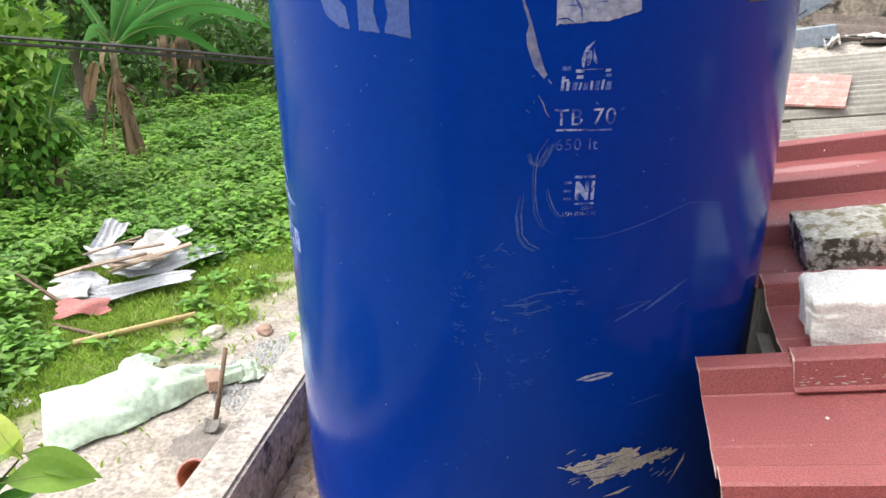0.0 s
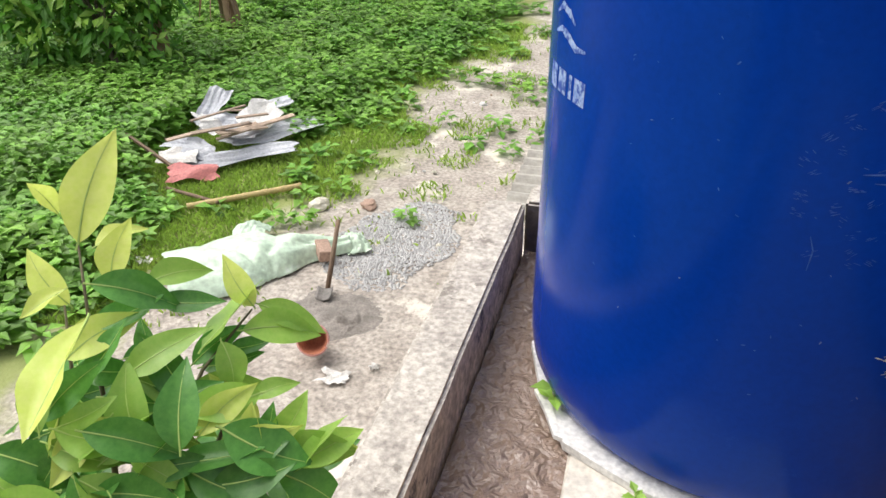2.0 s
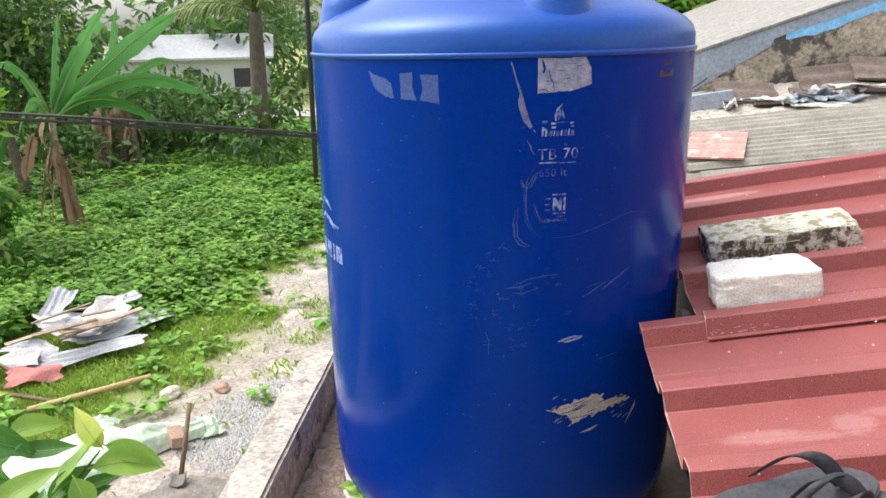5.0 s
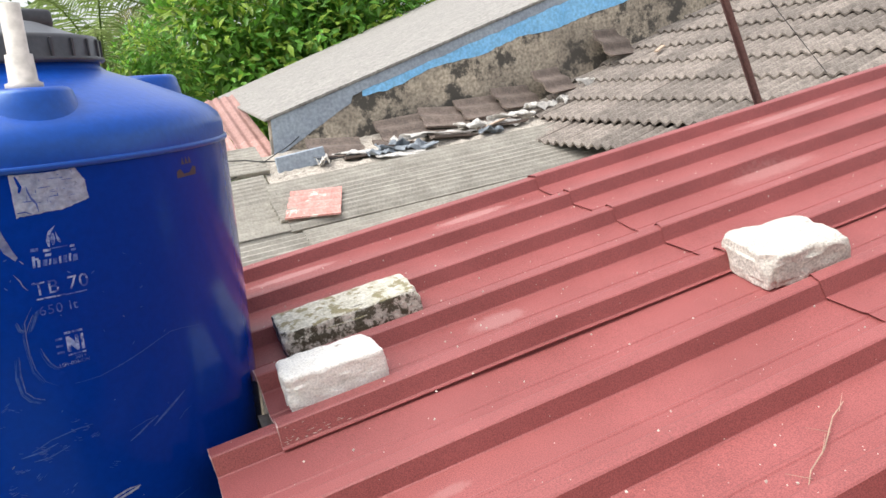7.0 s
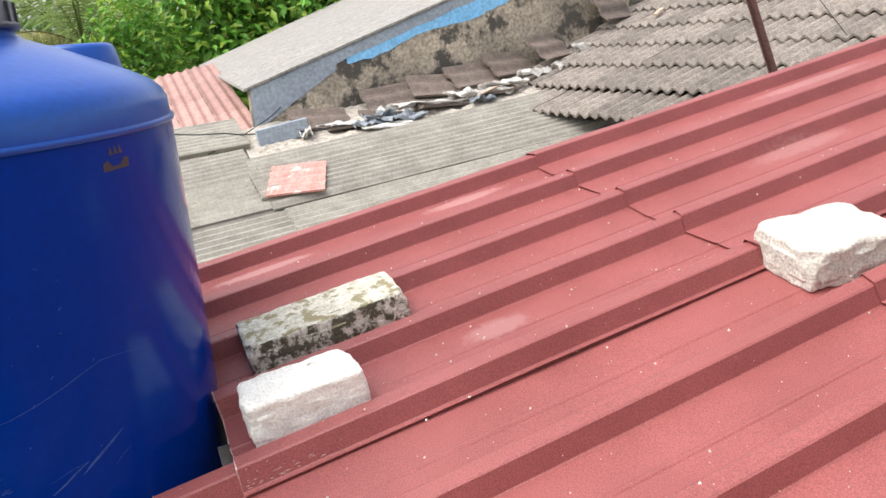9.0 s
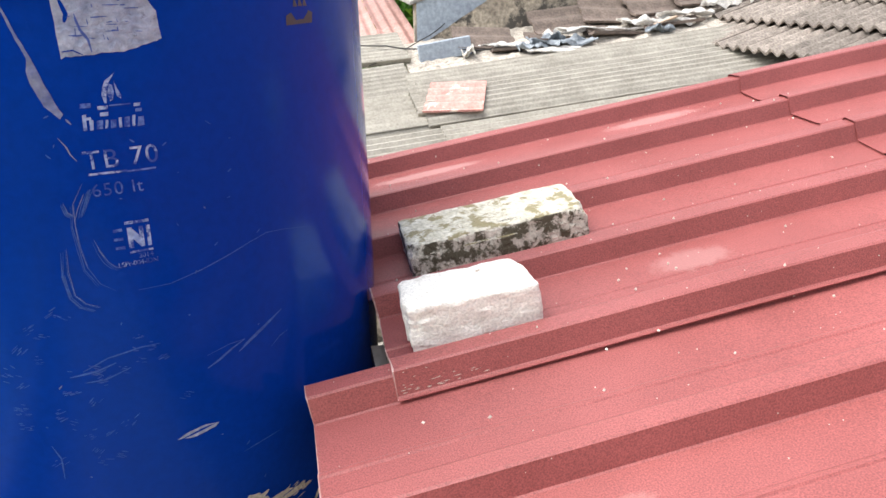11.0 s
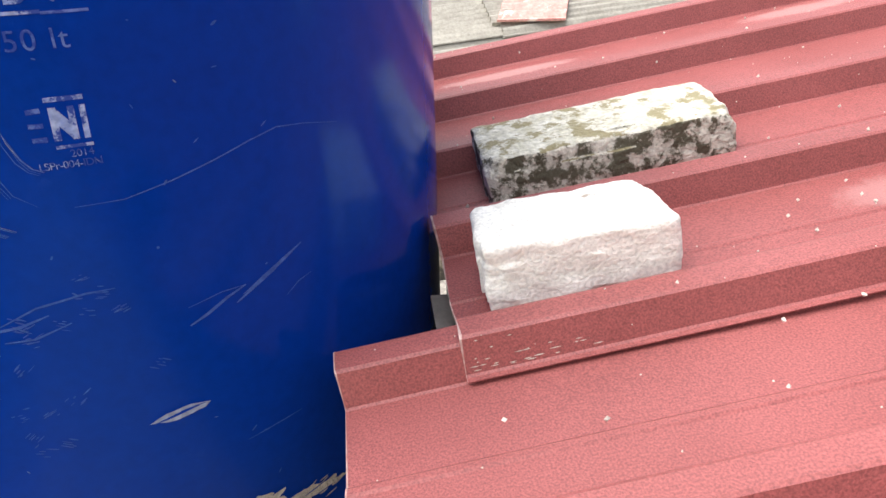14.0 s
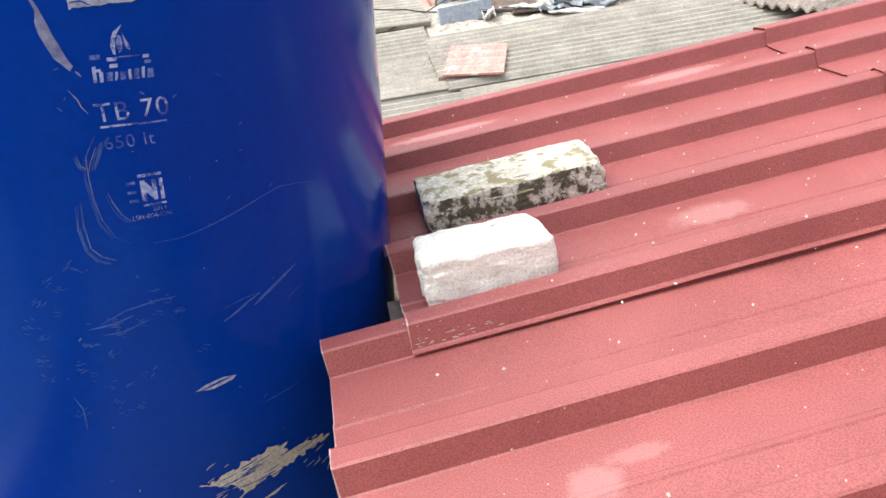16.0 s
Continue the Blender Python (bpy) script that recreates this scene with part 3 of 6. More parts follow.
def on_tank(angle, z, off=0.0006):
    """A point on the tank's side, by degrees round its axis and world height; in the tank's own axes."""
    a = radians(angle)
    return Vector(((TR + off) * math.cos(a), (TR + off) * math.sin(a), z - TZ))


def decal(name, outline, parent, material, label="", off=0.0006, step=1.5):
    """A flat patch, given as (degrees, height) outline, laid on the tank's side."""
    bm = bmesh.new()
    vs = [bm.verts.new((radians(a) * TR, z, 0)) for a, z in outline]
    f = bm.faces.new(vs)
    bmesh.ops.triangulate(bm, faces=[f])
    lo, hi = min(a for a, z in outline), max(a for a, z in outline)
    for k in range(1, int((hi - lo) / step) + 1):
        x = radians(lo + k * step) * TR
        bmesh.ops.bisect_plane(bm, geom=bm.verts[:] + bm.edges[:] + bm.faces[:], plane_co=(x, 0, 0), plane_no=(1, 0, 0))
    for v in bm.verts:
        v.co = on_tank(math.degrees(v.co.x / TR), v.co.y, off)
    return part(name, bm, material, parent, label)


def ragged(outline, amp, seed, n=5):
    """An outline with torn, uneven edges."""
    out = []
    for i, (a, z) in enumerate(outline):
        b, w = outline[(i + 1) % len(outline)]
        for k in range(n):
            f = k / n
            q = Vector((a + (b - a) * f, z + (w - z) * f, 0))
            out.append((q.x + amp * 133 * noise.noise((q.x * 0.9, q.y * 90, seed)), q.y + amp * noise.noise((q.x * 0.9, q.y * 90, seed + 9))))
    return out


def bar(a0, a1, z0, z1, slant=0.0):
    return [(a0, z0), (a1, z0), (a1 + slant, z1), (a0 + slant, z1)]


def lettering(text, angle, z, size, parent, material=None, spacing=1.0):
    """Printed characters bent round the tank's side; angle and z are of the lower left corner."""
    cu = bpy.data.curves.new("print", "FONT")
    cu.body, cu.size, cu.space_character = text, size, spacing
    tmp = new("print", cu)
    dg = bpy.context.evaluated_depsgraph_get()
    me = bpy.data.meshes.new_from_object(tmp.evaluated_get(dg))
    bpy.data.objects.remove(tmp)
    for v in me.vertices:
        v.co = on_tank(angle + math.degrees(v.co.x / TR), z + v.co.y, 0.0008)
    me.materials.clear()
    me.materials.append(material or PRINT)
    ob = new("print", me)
    ob.parent = parent
    ob["label"] = "worn white printed characters"
    return ob


def stroke(pts, width, parent, material, name="scratch", label="", off=0.0007):
    """A thin line of uneven width along (degrees, height) points."""
    fine = []
    for (a, z), (b, w) in zip(pts, pts[1:]):
        for k in range(5):
            fine.append((a + (b - a) * k / 5, z + (w - z) * k / 5))
    fine.append(pts[-1])
    vs, n = [], len(fine)
    for i, (a, z) in enumerate(fine):
        b, w = fine[min(i + 1, n - 1)]
        c, y = fine[max(i - 1, 0)]
        d = Vector((radians(b - c) * TR, w - y)).normalized()
        k = width * (0.25 + 0.75 * math.sin(math.pi * (i + 0.5) / n)) * (0.7 + 0.6 * abs(noise.noise((a * 0.7, z * 40, 2)))) / 2
        for s in (-1, 1):
            vs.append(on_tank(a - s * math.degrees(d.y * k / TR), z + s * d.x * k, off))
    return obj(name, vs, [(2 * i, 2 * i + 1, 2 * i + 3, 2 * i + 2) for i in range(n - 1)], material, parent, label)


def make_tank():
    tank = empty("water_tank", pose(TX, TY, TZ), "large blue plastic water tank with a scuffed printed side", "water tank")
    h = SEAM - TZ
    side = [(0.0, 0.0), (0.34, 0.0), (0.375, 0.005), (0.397, 0.018), (0.413, 0.038), (0.424, 0.066), (0.4285, 0.1), (0.43, 0.14), (0.43, 0.5), (0.4305, 0.8), (0.43, h - 0.004)]
    vs, fs = revolve(side, 128)
    obj("body", vs, fs, TANK, tank, "dark blue plastic side", True)
    vs, fs = revolve([(0.428, h - 0.006), (0.4335, h - 0.005), (0.4345, h), (0.4335, h + 0.004), (0.428, h + 0.005)], 128)
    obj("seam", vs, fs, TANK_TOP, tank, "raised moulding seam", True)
    dome = [(0.4295, h + 0.003), (0.429, h + 0.03), (0.422, h + 0.048), (0.405, h + 0.064), (0.375, h + 0.08), (0.33, h + 0.1), (0.28, h + 0.121), (0.245, h + 0.134), (0.225, h + 0.142), (0.215, h + 0.152), (0.212, h + 0.185), (0.2, h + 0.187), (0.0, h + 0.187)]
    vs, fs = revolve(dome, 128)
    obj("dome", vs, fs, TANK_TOP, tank, "sloping top, its blue lightened for sky sheen", True)

    # flat-topped bosses on the dome, one of them with the inlet pipe
    def boss(angle, dist, r, top, name):
        a = radians(angle)
        x, y = dist * math.cos(a), dist * math.sin(a)
        prof = [(r + 0.022, h + 0.04), (r + 0.012, h + 0.062), (r + 0.005, top - 0.03), (r, top - 0.008), (r - 0.006, top - 0.002), (r - 0.014, top), (0, top)]
        vs, fs = revolve(prof, 40)
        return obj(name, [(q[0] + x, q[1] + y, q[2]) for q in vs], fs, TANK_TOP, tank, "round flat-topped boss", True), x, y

    b, bx, by = boss(-82, 0.325, 0.066, h + 0.115, "inlet_boss")
    vs, fs = revolve([(0.024, h + 0.11), (0.027, h + 0.112), (0.027, h + 0.122), (0.021, h + 0.124), (0.0195, h + 0.165), (0.0155, h + 0.166), (0.0153, h + 0.24), (0.012, h + 0.24), (0.012, h + 0.12)], 28)
    obj("inlet_pipe", [(q[0] + bx, q[1] + by, q[2]) for q in vs], fs, PVC, b, "pale plastic inlet pipe", True)
    boss(10, 0.31, 0.072, h + 0.13, "side_boss")
    boss(178, 0.33, 0.07, h + 0.125, "side_boss")

    # ribbed screw lid with a raised grip
    lid_prof = [(0.2, h + 0.157), (0.222, h + 0.157), (0.226, h + 0.16), (0.226, h + 0.166), (0.22, h + 0.168), (0.22, h + 0.198), (0.216, h + 0.205), (0.19, h + 0.209), (0.12, h + 0.236), (0.05, h + 0.243), (0, h + 0.244)]
    vs, fs = revolve(lid_prof, 80)
    lid = obj("lid", vs, fs, LID, tank, "black ribbed screw lid", True)
    for k in range(30):
        bm = box_bm(0.006, 0.006, 0.034, 0.0015)
        rib = part("lid_rib", bm, LID, lid) if k == 0 else new("lid_rib", rib_mesh)
        rib_mesh = rib.data
        rib.parent = lid
        rib.matrix_basis = pose(0, 0, 0, 0, 0, k * 12) @ pose(0.2205, 0, h + 0.182)
    bm = box_bm(0.3, 0.075, 0.04, 0.014, (0, 0, h + 0.246), 3)
    bmesh.ops.rotate(bm, verts=bm.verts[:], cent=(0, 0, 0), matrix=Euler((0, 0, radians(20))).to_matrix())
    part("grip", bm, LID, lid, "raised black grip", True)

    # sticker, glue patches and the dirty streak
    st = decal("sticker", ragged([(-91.2, 3.038), (-83, 3.038), (-79.4, 3.039), (-77.9, 3.02), (-77.7, 2.991), (-80.5, 2.985), (-83, 2.98), (-88, 2.979), (-91.3, 2.976)], 0.0022, 1), tank, STICKER, "torn peeling white paper sticker")
    stroke([(-88.6, 3.02), (-88.2, 3.004), (-87.4, 2.994), (-87.2, 2.981)], 0.003, st, GLUE, "crease")
    stroke([(-90.2, 3.036), (-89.6, 3.02), (-90.0, 3.012)], 0.006, st, TANK, "crease", off=0.0009)
    stroke([(-91, 2.983), (-89.6, 2.984), (-88.4, 2.979)], 0.0018, st, TANK, "crease", off=0.0009)
    rnd = random.Random(71)
    for k in range(26):
        a, z = rnd.uniform(-90, -79.5), rnd.uniform(2.986, 3.034)
        run = (rnd.uniform(0.4, 2.2), rnd.uniform(-0.001, 0.001)) if rnd.random() < 0.65 else (rnd.uniform(-0.2, 0.2), rnd.uniform(0.003, 0.009))
        stroke([(a, z), (a + run[0], z + run[1])], rnd.uniform(0.0007, 0.0015), st, GLUE, "crease", off=0.0009)
    decal("glue_patch", ragged([(-135.6, 3.02), (-133.8, 3.012), (-130.2, 3.006), (-128.2, 2.996), (-127.6, 2.969), (-130.2, 2.971), (-133.6, 2.986)], 0.002, 3), tank, GLUE, "greyish glue patch")
    decal("glue_patch", ragged([(-125.6, 3.014), (-122, 3.016), (-122.1, 2.991), (-121, 2.966), (-125.4, 2.968)], 0.002, 5), tank, GLUE, "greyish glue patch")
    decal("glue_patch", ragged([(-120, 3.013), (-115.2, 3.012), (-115.2, 2.99), (-115.0, 2.96), (-120, 2.966), (-119.4, 2.99)], 0.002, 7), tank, GLUE, "greyish glue patch")
    decal("glue_streak", ragged([(-97.4, 3.034), (-96.2, 3.004), (-95.0, 2.981), (-94.0, 2.953), (-93.0, 2.93), (-92.3, 2.919), (-92.8, 2.914), (-94.6, 2.929), (-95.7, 2.953), (-95.9, 2.966), (-95.5, 2.978), (-96.6, 3.004), (-97.6, 3.03)], 0.0011, 47, 4), tank, TAPE, "dirty grey streak")
    for o in ([(-93.7, 2.895), (-92.8, 2.884), (-92.5, 2.876), (-91.8, 2.868)], [(-92.2, 2.914), (-91.6, 2.908)]):
        stroke(o, 0.002, tank, TAPE, "glue_streak")
    # curved scuffs left by something dragged along the side
    rnd = random.Random(72)
    for pts, w, n in (([(-91.2, 2.834), (-92.2, 2.818), (-93.0, 2.804)], 0.012, 9), ([(-92.0, 2.842), (-93.6, 2.82), (-94.0, 2.795), (-93.9, 2.77), (-93.5, 2.743), (-92.2, 2.722), (-90.4, 2.711)], 0.005, 5), ([(-91.8, 2.776), (-91.3, 2.762), (-90.6, 2.749), (-89.8, 2.741), (-88.9, 2.7375)], 0.004, 5), ([(-96.1, 2.768), (-96.6, 2.74), (-96.2, 2.711), (-95.0, 2.699), (-93.2, 2.692)], 0.009, 9), ([(-95.0, 2.822), (-94.6, 2.81), (-93.9, 2.806)], 0.008, 6)):
        for k in range(n):
            f = rnd.uniform(-1, 1)
            i0 = rnd.randint(0, 1) if len(pts) > 3 else 0
            cut = pts[i0:len(pts) - (rnd.randint(0, 2) if len(pts) > 4 else 0)]
            stroke([(a + math.degrees(f * w / 2 / TR) + 0.1 * math.sin(z * 120 + k), z + 0.3 * f * w) for a, z in cut], rnd.uniform(0.0005, 0.0014), tank, TAPE if k == 0 else SCRATCH, "scratch", "pale scuffed scratch")

    # the print: a flame-shaped mark, worn bars for the maker's mark, type and size
    decal("mark", [(-84.7, 2.960), (-85.5, 2.955), (-86.3, 2.951), (-86.8, 2.943), (-87.0, 2.936), (-86.8, 2.928), (-86.5, 2.927), (-86.4, 2.934), (-86.2, 2.942), (-85.8, 2.949), (-85.2, 2.955)], tank, PRINT, "worn white flame-shaped mark")
    decal("mark", [(-85.8, 2.948), (-86.2, 2.938), (-86.0, 2.929), (-85.6, 2.931), (-85.3, 2.939), (-85.4, 2.946)], tank, PRINT, "worn white flame-shaped mark")
    decal("mark", [(-85.1, 2.951), (-84.8, 2.942), (-84.4, 2.935), (-84.5, 2.931), (-85.0, 2.934), (-85.1, 2.942)], tank, PRINT, "worn white flame-shaped mark")
    for a0, a1, z0, z1, mat in ((-90.1, -88.7, 2.924, 2.929, FADED), (-87.9, -86.5, 2.921, 2.925, PRINT), (-87.7, -86.6, 2.914, 2.918, PRINT), (-83.0, -82.1, 2.9215, 2.925, PRINT), (-82.9, -82.0, 2.9155, 2.919, FADED), (-86.3, -83.4, 2.924, 2.9255, FADED)):
        decal("mark", bar(a0, a1, z0, z1, 0.1), tank, mat, "worn white bar")
    x = -90.2
    for w, z1, mat in ((0.55, 0.017, PRINT), (0.5, 0.011, PRINT), (0.9, 0.010, FADED), (0.35, 0.010, PRINT), (0.8, 0.009, FADED), (0.4, 0.011, PRINT), (0.8, 0.011, FADED), (0.4, 0.012, PRINT), (0.9, 0.010, FADED)):
        decal("mark", ragged(bar(x, x + w, 2.9, 2.9 + z1, 0.2), 0.0009, x, 3), tank, mat, "worn white bar")
        x += w + 0.33
    decal("mark", bar(-89.6, -88.9, 2.911, 2.914), tank, PRINT, "worn white bar")
    lettering("TB 70", -91.0, 2.8575, 0.0295, tank, spacing=1.1)
    decal("rule", bar(-90.7, -85.4, 2.8505, 2.853), tank, PRINT, "worn white rule")
    decal("rule", bar(-85.4, -81.3, 2.8497, 2.8517), tank, FADED, "worn white rule")
    lettering("650 lt", -90.7, 2.8265, 0.0205, tank, FADED, spacing=1.12)
    decal("mark", bar(-87.1, -83.6, 2.7895, 2.793), tank, PRINT, "worn white bar")
    for o in (bar(-87.0, -86.3, 2.7605, 2.7855, 0.1), bar(-85.3, -84.7, 2.7605, 2.7855, 0.1), [(-86.3, 2.7855), (-86.6, 2.775), (-85.2, 2.7605), (-84.9, 2.771)], bar(-84.25, -83.7, 2.7605, 2.7855, 0.1)):
        decal("mark", o, tank, PRINT, "worn white block mark")
    for z0 in (2.761, 2.7715, 2.782):
        decal("mark", ragged(bar(-88.9, -87.6, z0, z0 + 0.0035), 0.0007, z0 * 90, 3), tank, FADED, "faded white block mark")
    decal("mark", bar(-87.0, -83.6, 2.7545, 2.757), tank, PRINT, "worn white bar")
    lettering("2014", -85.9, 2.7475, 0.0082, tank)
    lettering("LSPr-004-IDN", -89.0, 2.7395, 0.0082, tank, spacing=0.93)

    # the large mark on the far side, as plain bars
    for o in (bar(-172, -167.4, 2.6, 2.64), bar(-166, -161.4, 2.602, 2.64), bar(-159.9, -158.5, 2.602, 2.64), bar(-157.3, -152.9, 2.602, 2.64)):
        decal("mark", o, tank, PRINT, "white bar of the large side mark")
    stroke([(-170, 2.69), (-166, 2.7), (-162, 2.694), (-158, 2.682), (-154, 2.684)], 0.016, tank, PRINT, "mark", "white wave of the large side mark")
    stroke([(-170, 2.72), (-166, 2.735), (-162, 2.728), (-159, 2.716)], 0.014, tank, PRINT, "mark", "white wave of the large side mark")

    # mortar splashes, scratches and specks
    rnd = random.Random(4)
    base = [(-87.6, 2.341), (-85, 2.3457), (-83, 2.35), (-80, 2.3564), (-77.5, 2.3612), (-75, 2.364), (-72, 2.3624), (-70.4, 2.358), (-71.4, 2.3499), (-68, 2.346), (-64, 2.3395), (-60, 2.332), (-64.5, 2.3269), (-69, 2.3238), (-72.5, 2.3189), (-75.5, 2.3145), (-78, 2.3107), (-81, 2.3033), (-80.2, 2.3156), (-81.6, 2.3258), (-84, 2.3339)]
    decal("mortar_splash", ragged(base, 0.0075, 11, 9), tank, MORTAR, "dried mortar splash", 0.0012)
    decal("mortar_splash", ragged([(-85, 2.494), (-83, 2.5), (-80, 2.503), (-77.6, 2.5), (-78.4, 2.495), (-80, 2.4925), (-82.5, 2.49)], 0.0012, 13, 4), tank, STICKER, "dried mortar spot", 0.0012)
    decal("mortar_splash", ragged([(-78, 2.281), (-74, 2.289), (-71.5, 2.292), (-74, 2.283)], 0.001, 17, 4), tank, MORTAR, "dried mortar spot", 0.0012)
    decal("mortar_splash", ragged([(-62, 2.27), (-60, 2.287), (-58, 2.305), (-57.6, 2.318), (-59.5, 2.3), (-61, 2.282)], 0.001, 19, 4), tank, MORTAR, "dried mortar streak", 0.0012)
    for k in range(22):
        a = rnd.uniform(-86, -66)
        z = 2.334 - 0.0009 * (a + 80) + rnd.uniform(-0.02, 0.02)
        stroke([(a, z), (a + rnd.uniform(1.5, 5), z + rnd.uniform(0.001, 0.006))], rnd.uniform(0.0012, 0.003), tank, TANK, "scrape", off=0.0015)
    for k in range(5):
        stroke([(-84.5 + 0.8 * k, 2.4925 + 0.0015 * k), (-81.5 + 0.8 * k, 2.4955 + 0.0012 * k)], 0.0016, tank, TANK, "scrape", off=0.0015)
    for k in range(34):
        a = rnd.uniform(-87, -62)
        z = 2.334 - 0.0009 * (a + 80) + rnd.uniform(-0.035, 0.035)
        stroke([(a, z), (a + rnd.uniform(0.6, 2.2), z + rnd.uniform(0.002, 0.006))], rnd.uniform(0.001, 0.002), tank, MORTAR, "mortar_splash", "fine mortar spatter", 0.0013)
    for pts, w in (([(-86.8, 2.708), (-82, 2.708), (-77, 2.716), (-72.3, 2.7255), (-68, 2.735), (-64.4, 2.741), (-60.7, 2.738), (-55.5, 2.73)], 0.0018), ([(-78.2, 2.582), (-76, 2.589), (-73.5, 2.599), (-71, 2.606)], 0.005), ([(-72.4, 2.591), (-69.5, 2.603), (-66, 2.617), (-63, 2.628)], 0.006), ([(-71.5, 2.597), (-68.5, 2.609), (-65.5, 2.62)], 0.0025), ([(-78, 2.6), (-74, 2.606), (-71, 2.606)], 0.0015), ([(-66, 2.58), (-64, 2.59), (-62, 2.594)], 0.0015), ([(-97, 2.615), (-93, 2.628), (-88, 2.634), (-85, 2.634)], 0.003), ([(-99, 2.61), (-95, 2.613), (-92, 2.62)], 0.004), ([(-97, 2.6), (-94, 2.6), (-90, 2.61)], 0.003), ([(-74, 2.44), (-70, 2.444), (-66, 2.447)], 0.0018), ([(-104, 2.52), (-103, 2.5), (-103.2, 2.47)], 0.003)):
        stroke(pts, w * 0.75, tank, SCRATCH, "scratch", "pale scratch")
    for k in range(70):
        a, z = rnd.uniform(-150, -66), rnd.uniform(2.25, 2.95)
        d = rnd.uniform(0.2, 0.8)
        stroke([(a, z), (a + d, z + rnd.uniform(-0.005, 0.005))], rnd.uniform(0.001, 0.0025), tank, SCRATCH if rnd.random() < 0.85 else TAPE, "speck", "pale scuff")
    # soft rubbed patches of fine hairlines, most of them where things leaned on the tank
    for k in range(34):
        a, z = rnd.gauss(-97, 6.5), rnd.gauss(2.57, 0.055)
        lean = rnd.uniform(-0.6, 0.9)
        for n in range(6):
            da, dz = rnd.gauss(0, 0.55), rnd.gauss(0, 0.0035)
            l = rnd.uniform(0.3, 1.1)
            stroke([(a + da, z + dz), (a + da + l, z + dz + lean * 0.0075 * l)], rnd.uniform(0.0006, 0.0016), tank, SMUDGE if n % 3 else SCRATCH, "scuff", "pale rubbed scuff")
    # a small moulded emblem near the seam
    for k in range(3):
        decal("emblem", ragged([(-53.4 + k * 1.3, 3.016), (-53.0 + k * 1.3, 3.029), (-52.3 + k * 1.3, 3.016)], 0.0006, k + 30, 3), tank, LID, "small dark worn emblem")
    decal("emblem", ragged([(-55.4, 2.994), (-48.6, 2.995), (-48.2, 3.008), (-49.4, 3.01), (-50, 3.0), (-53.8, 3.0), (-54, 3.009), (-55.3, 3.006)], 0.001, 40, 4), tank, LID, "small dark worn emblem")
    return tank


make_tank()


def make_pad():
    pad = tagged(pbox("tank_pad", 0.215, 0.62, -0.42, 0.56, 1.941, 1.967, PADM, 0.008, 0.004, 12), "whitish limewashed concrete pad under the tank", "concrete pad")
    # a thin folded sheet laid under the tank, its straight edges sticking out
    edge = [(-0.275, 1.36), (-0.262, 1.24), (-0.238, 1.17), (-0.218, 1.06), (-0.165, 1.018), (-0.09, 0.962), (0.03, 0.895), (0.16, 0.872), (0.3, 0.91), (0.3, 1.5), (-0.1, 1.6)]
    vs, fs = prism(edge, 1.968, 1.979)
    vs = [(x, y, z + 0.004 * noise.noise((x * 14, y * 14, 2)) + (0.006 if z > 1.97 else 0.0) * (1 + noise.noise((x * 30, y * 30, 5)))) for x, y, z in vs]
    mat = tagged(obj("felt_mat", vs, fs, CLOTH), "white folded sheet between the tank and its pad", "mat")
    vs, fs = prism([(-0.27, 1.2), (-0.244, 1.215), (-0.232, 1.13), (-0.218, 1.066), (-0.235, 1.075), (-0.25, 1.14)], 1.9795, 1.99)
    obj("fold", vs, fs, CLOTH, mat)


make_pad()


# ---- blocks and sandals on the roof ----
def block(name, size, m, material, label, top=None, seed=0, chip=0.003, r=0.012, cuts=()):
    bm = bmesh.new()
    bmesh.ops.create_cube(bm, size=1)
    bmesh.ops.subdivide_edges(bm, edges=bm.edges[:], cuts=36, use_grid_fill=True)
    half = Vector(size) / 2
    for v in bm.verts:
        q = Vector([v.co[k] * size[k] for k in range(3)])
        k_ = noise.noise(q * 22 + Vector((seed, 0, 0)))
        rr = r * (1.0 + 0.3 * k_)
        inner = Vector([max(-half[k] + rr, min(half[k] - rr, q[k])) for k in range(3)])
        d = q - inner
        q = inner + d.normalized() * rr if d.length > 1e-6 else q
        near = sum(half[k] - abs(q[k]) < 0.022 for k in range(3))
        if near >= 2:
            q -= q.normalized() * chip * max(0, noise.noise(q * 17 + Vector((0, seed, 0)))) * near
        for nx, ny, nz, d in cuts:
            n = Vector((nx, ny, nz)).normalized()
            over = n.dot(q) - d - 0.004 * noise.noise(q * 30 + Vector((9, 0, seed)))
            if over > 0:
                q -= n * over
        q += Vector([0.0019 * noise.noise(q * 45 + Vector((seed + k * 5, 3, 0))) + 0.0008 * noise.noise(q * 130 + Vector((k * 5, seed, 0))) for k in range(3)])
        v.co = q
    zmin = min(v.co.z for v in bm.verts)
    for v in bm.verts:
        v.co.z -= zmin
    ob = part(name, bm, material, smooth=True)
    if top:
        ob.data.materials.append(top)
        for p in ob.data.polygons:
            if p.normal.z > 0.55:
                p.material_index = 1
    ob.matrix_world = m
    return tagged(ob, label, "block", "blocks weighing down the roof")


def on_roof(x, y, turn, h=0.0):
    """A pose resting on the red roof above the place x, y."""
    return Matrix.Translation(Vector((x, y, roof_z(x, y) - 0.012 + h))) @ ROOF_M.to_3x3().to_4x4() @ pose(0, 0, 0, 0, 0, turn)


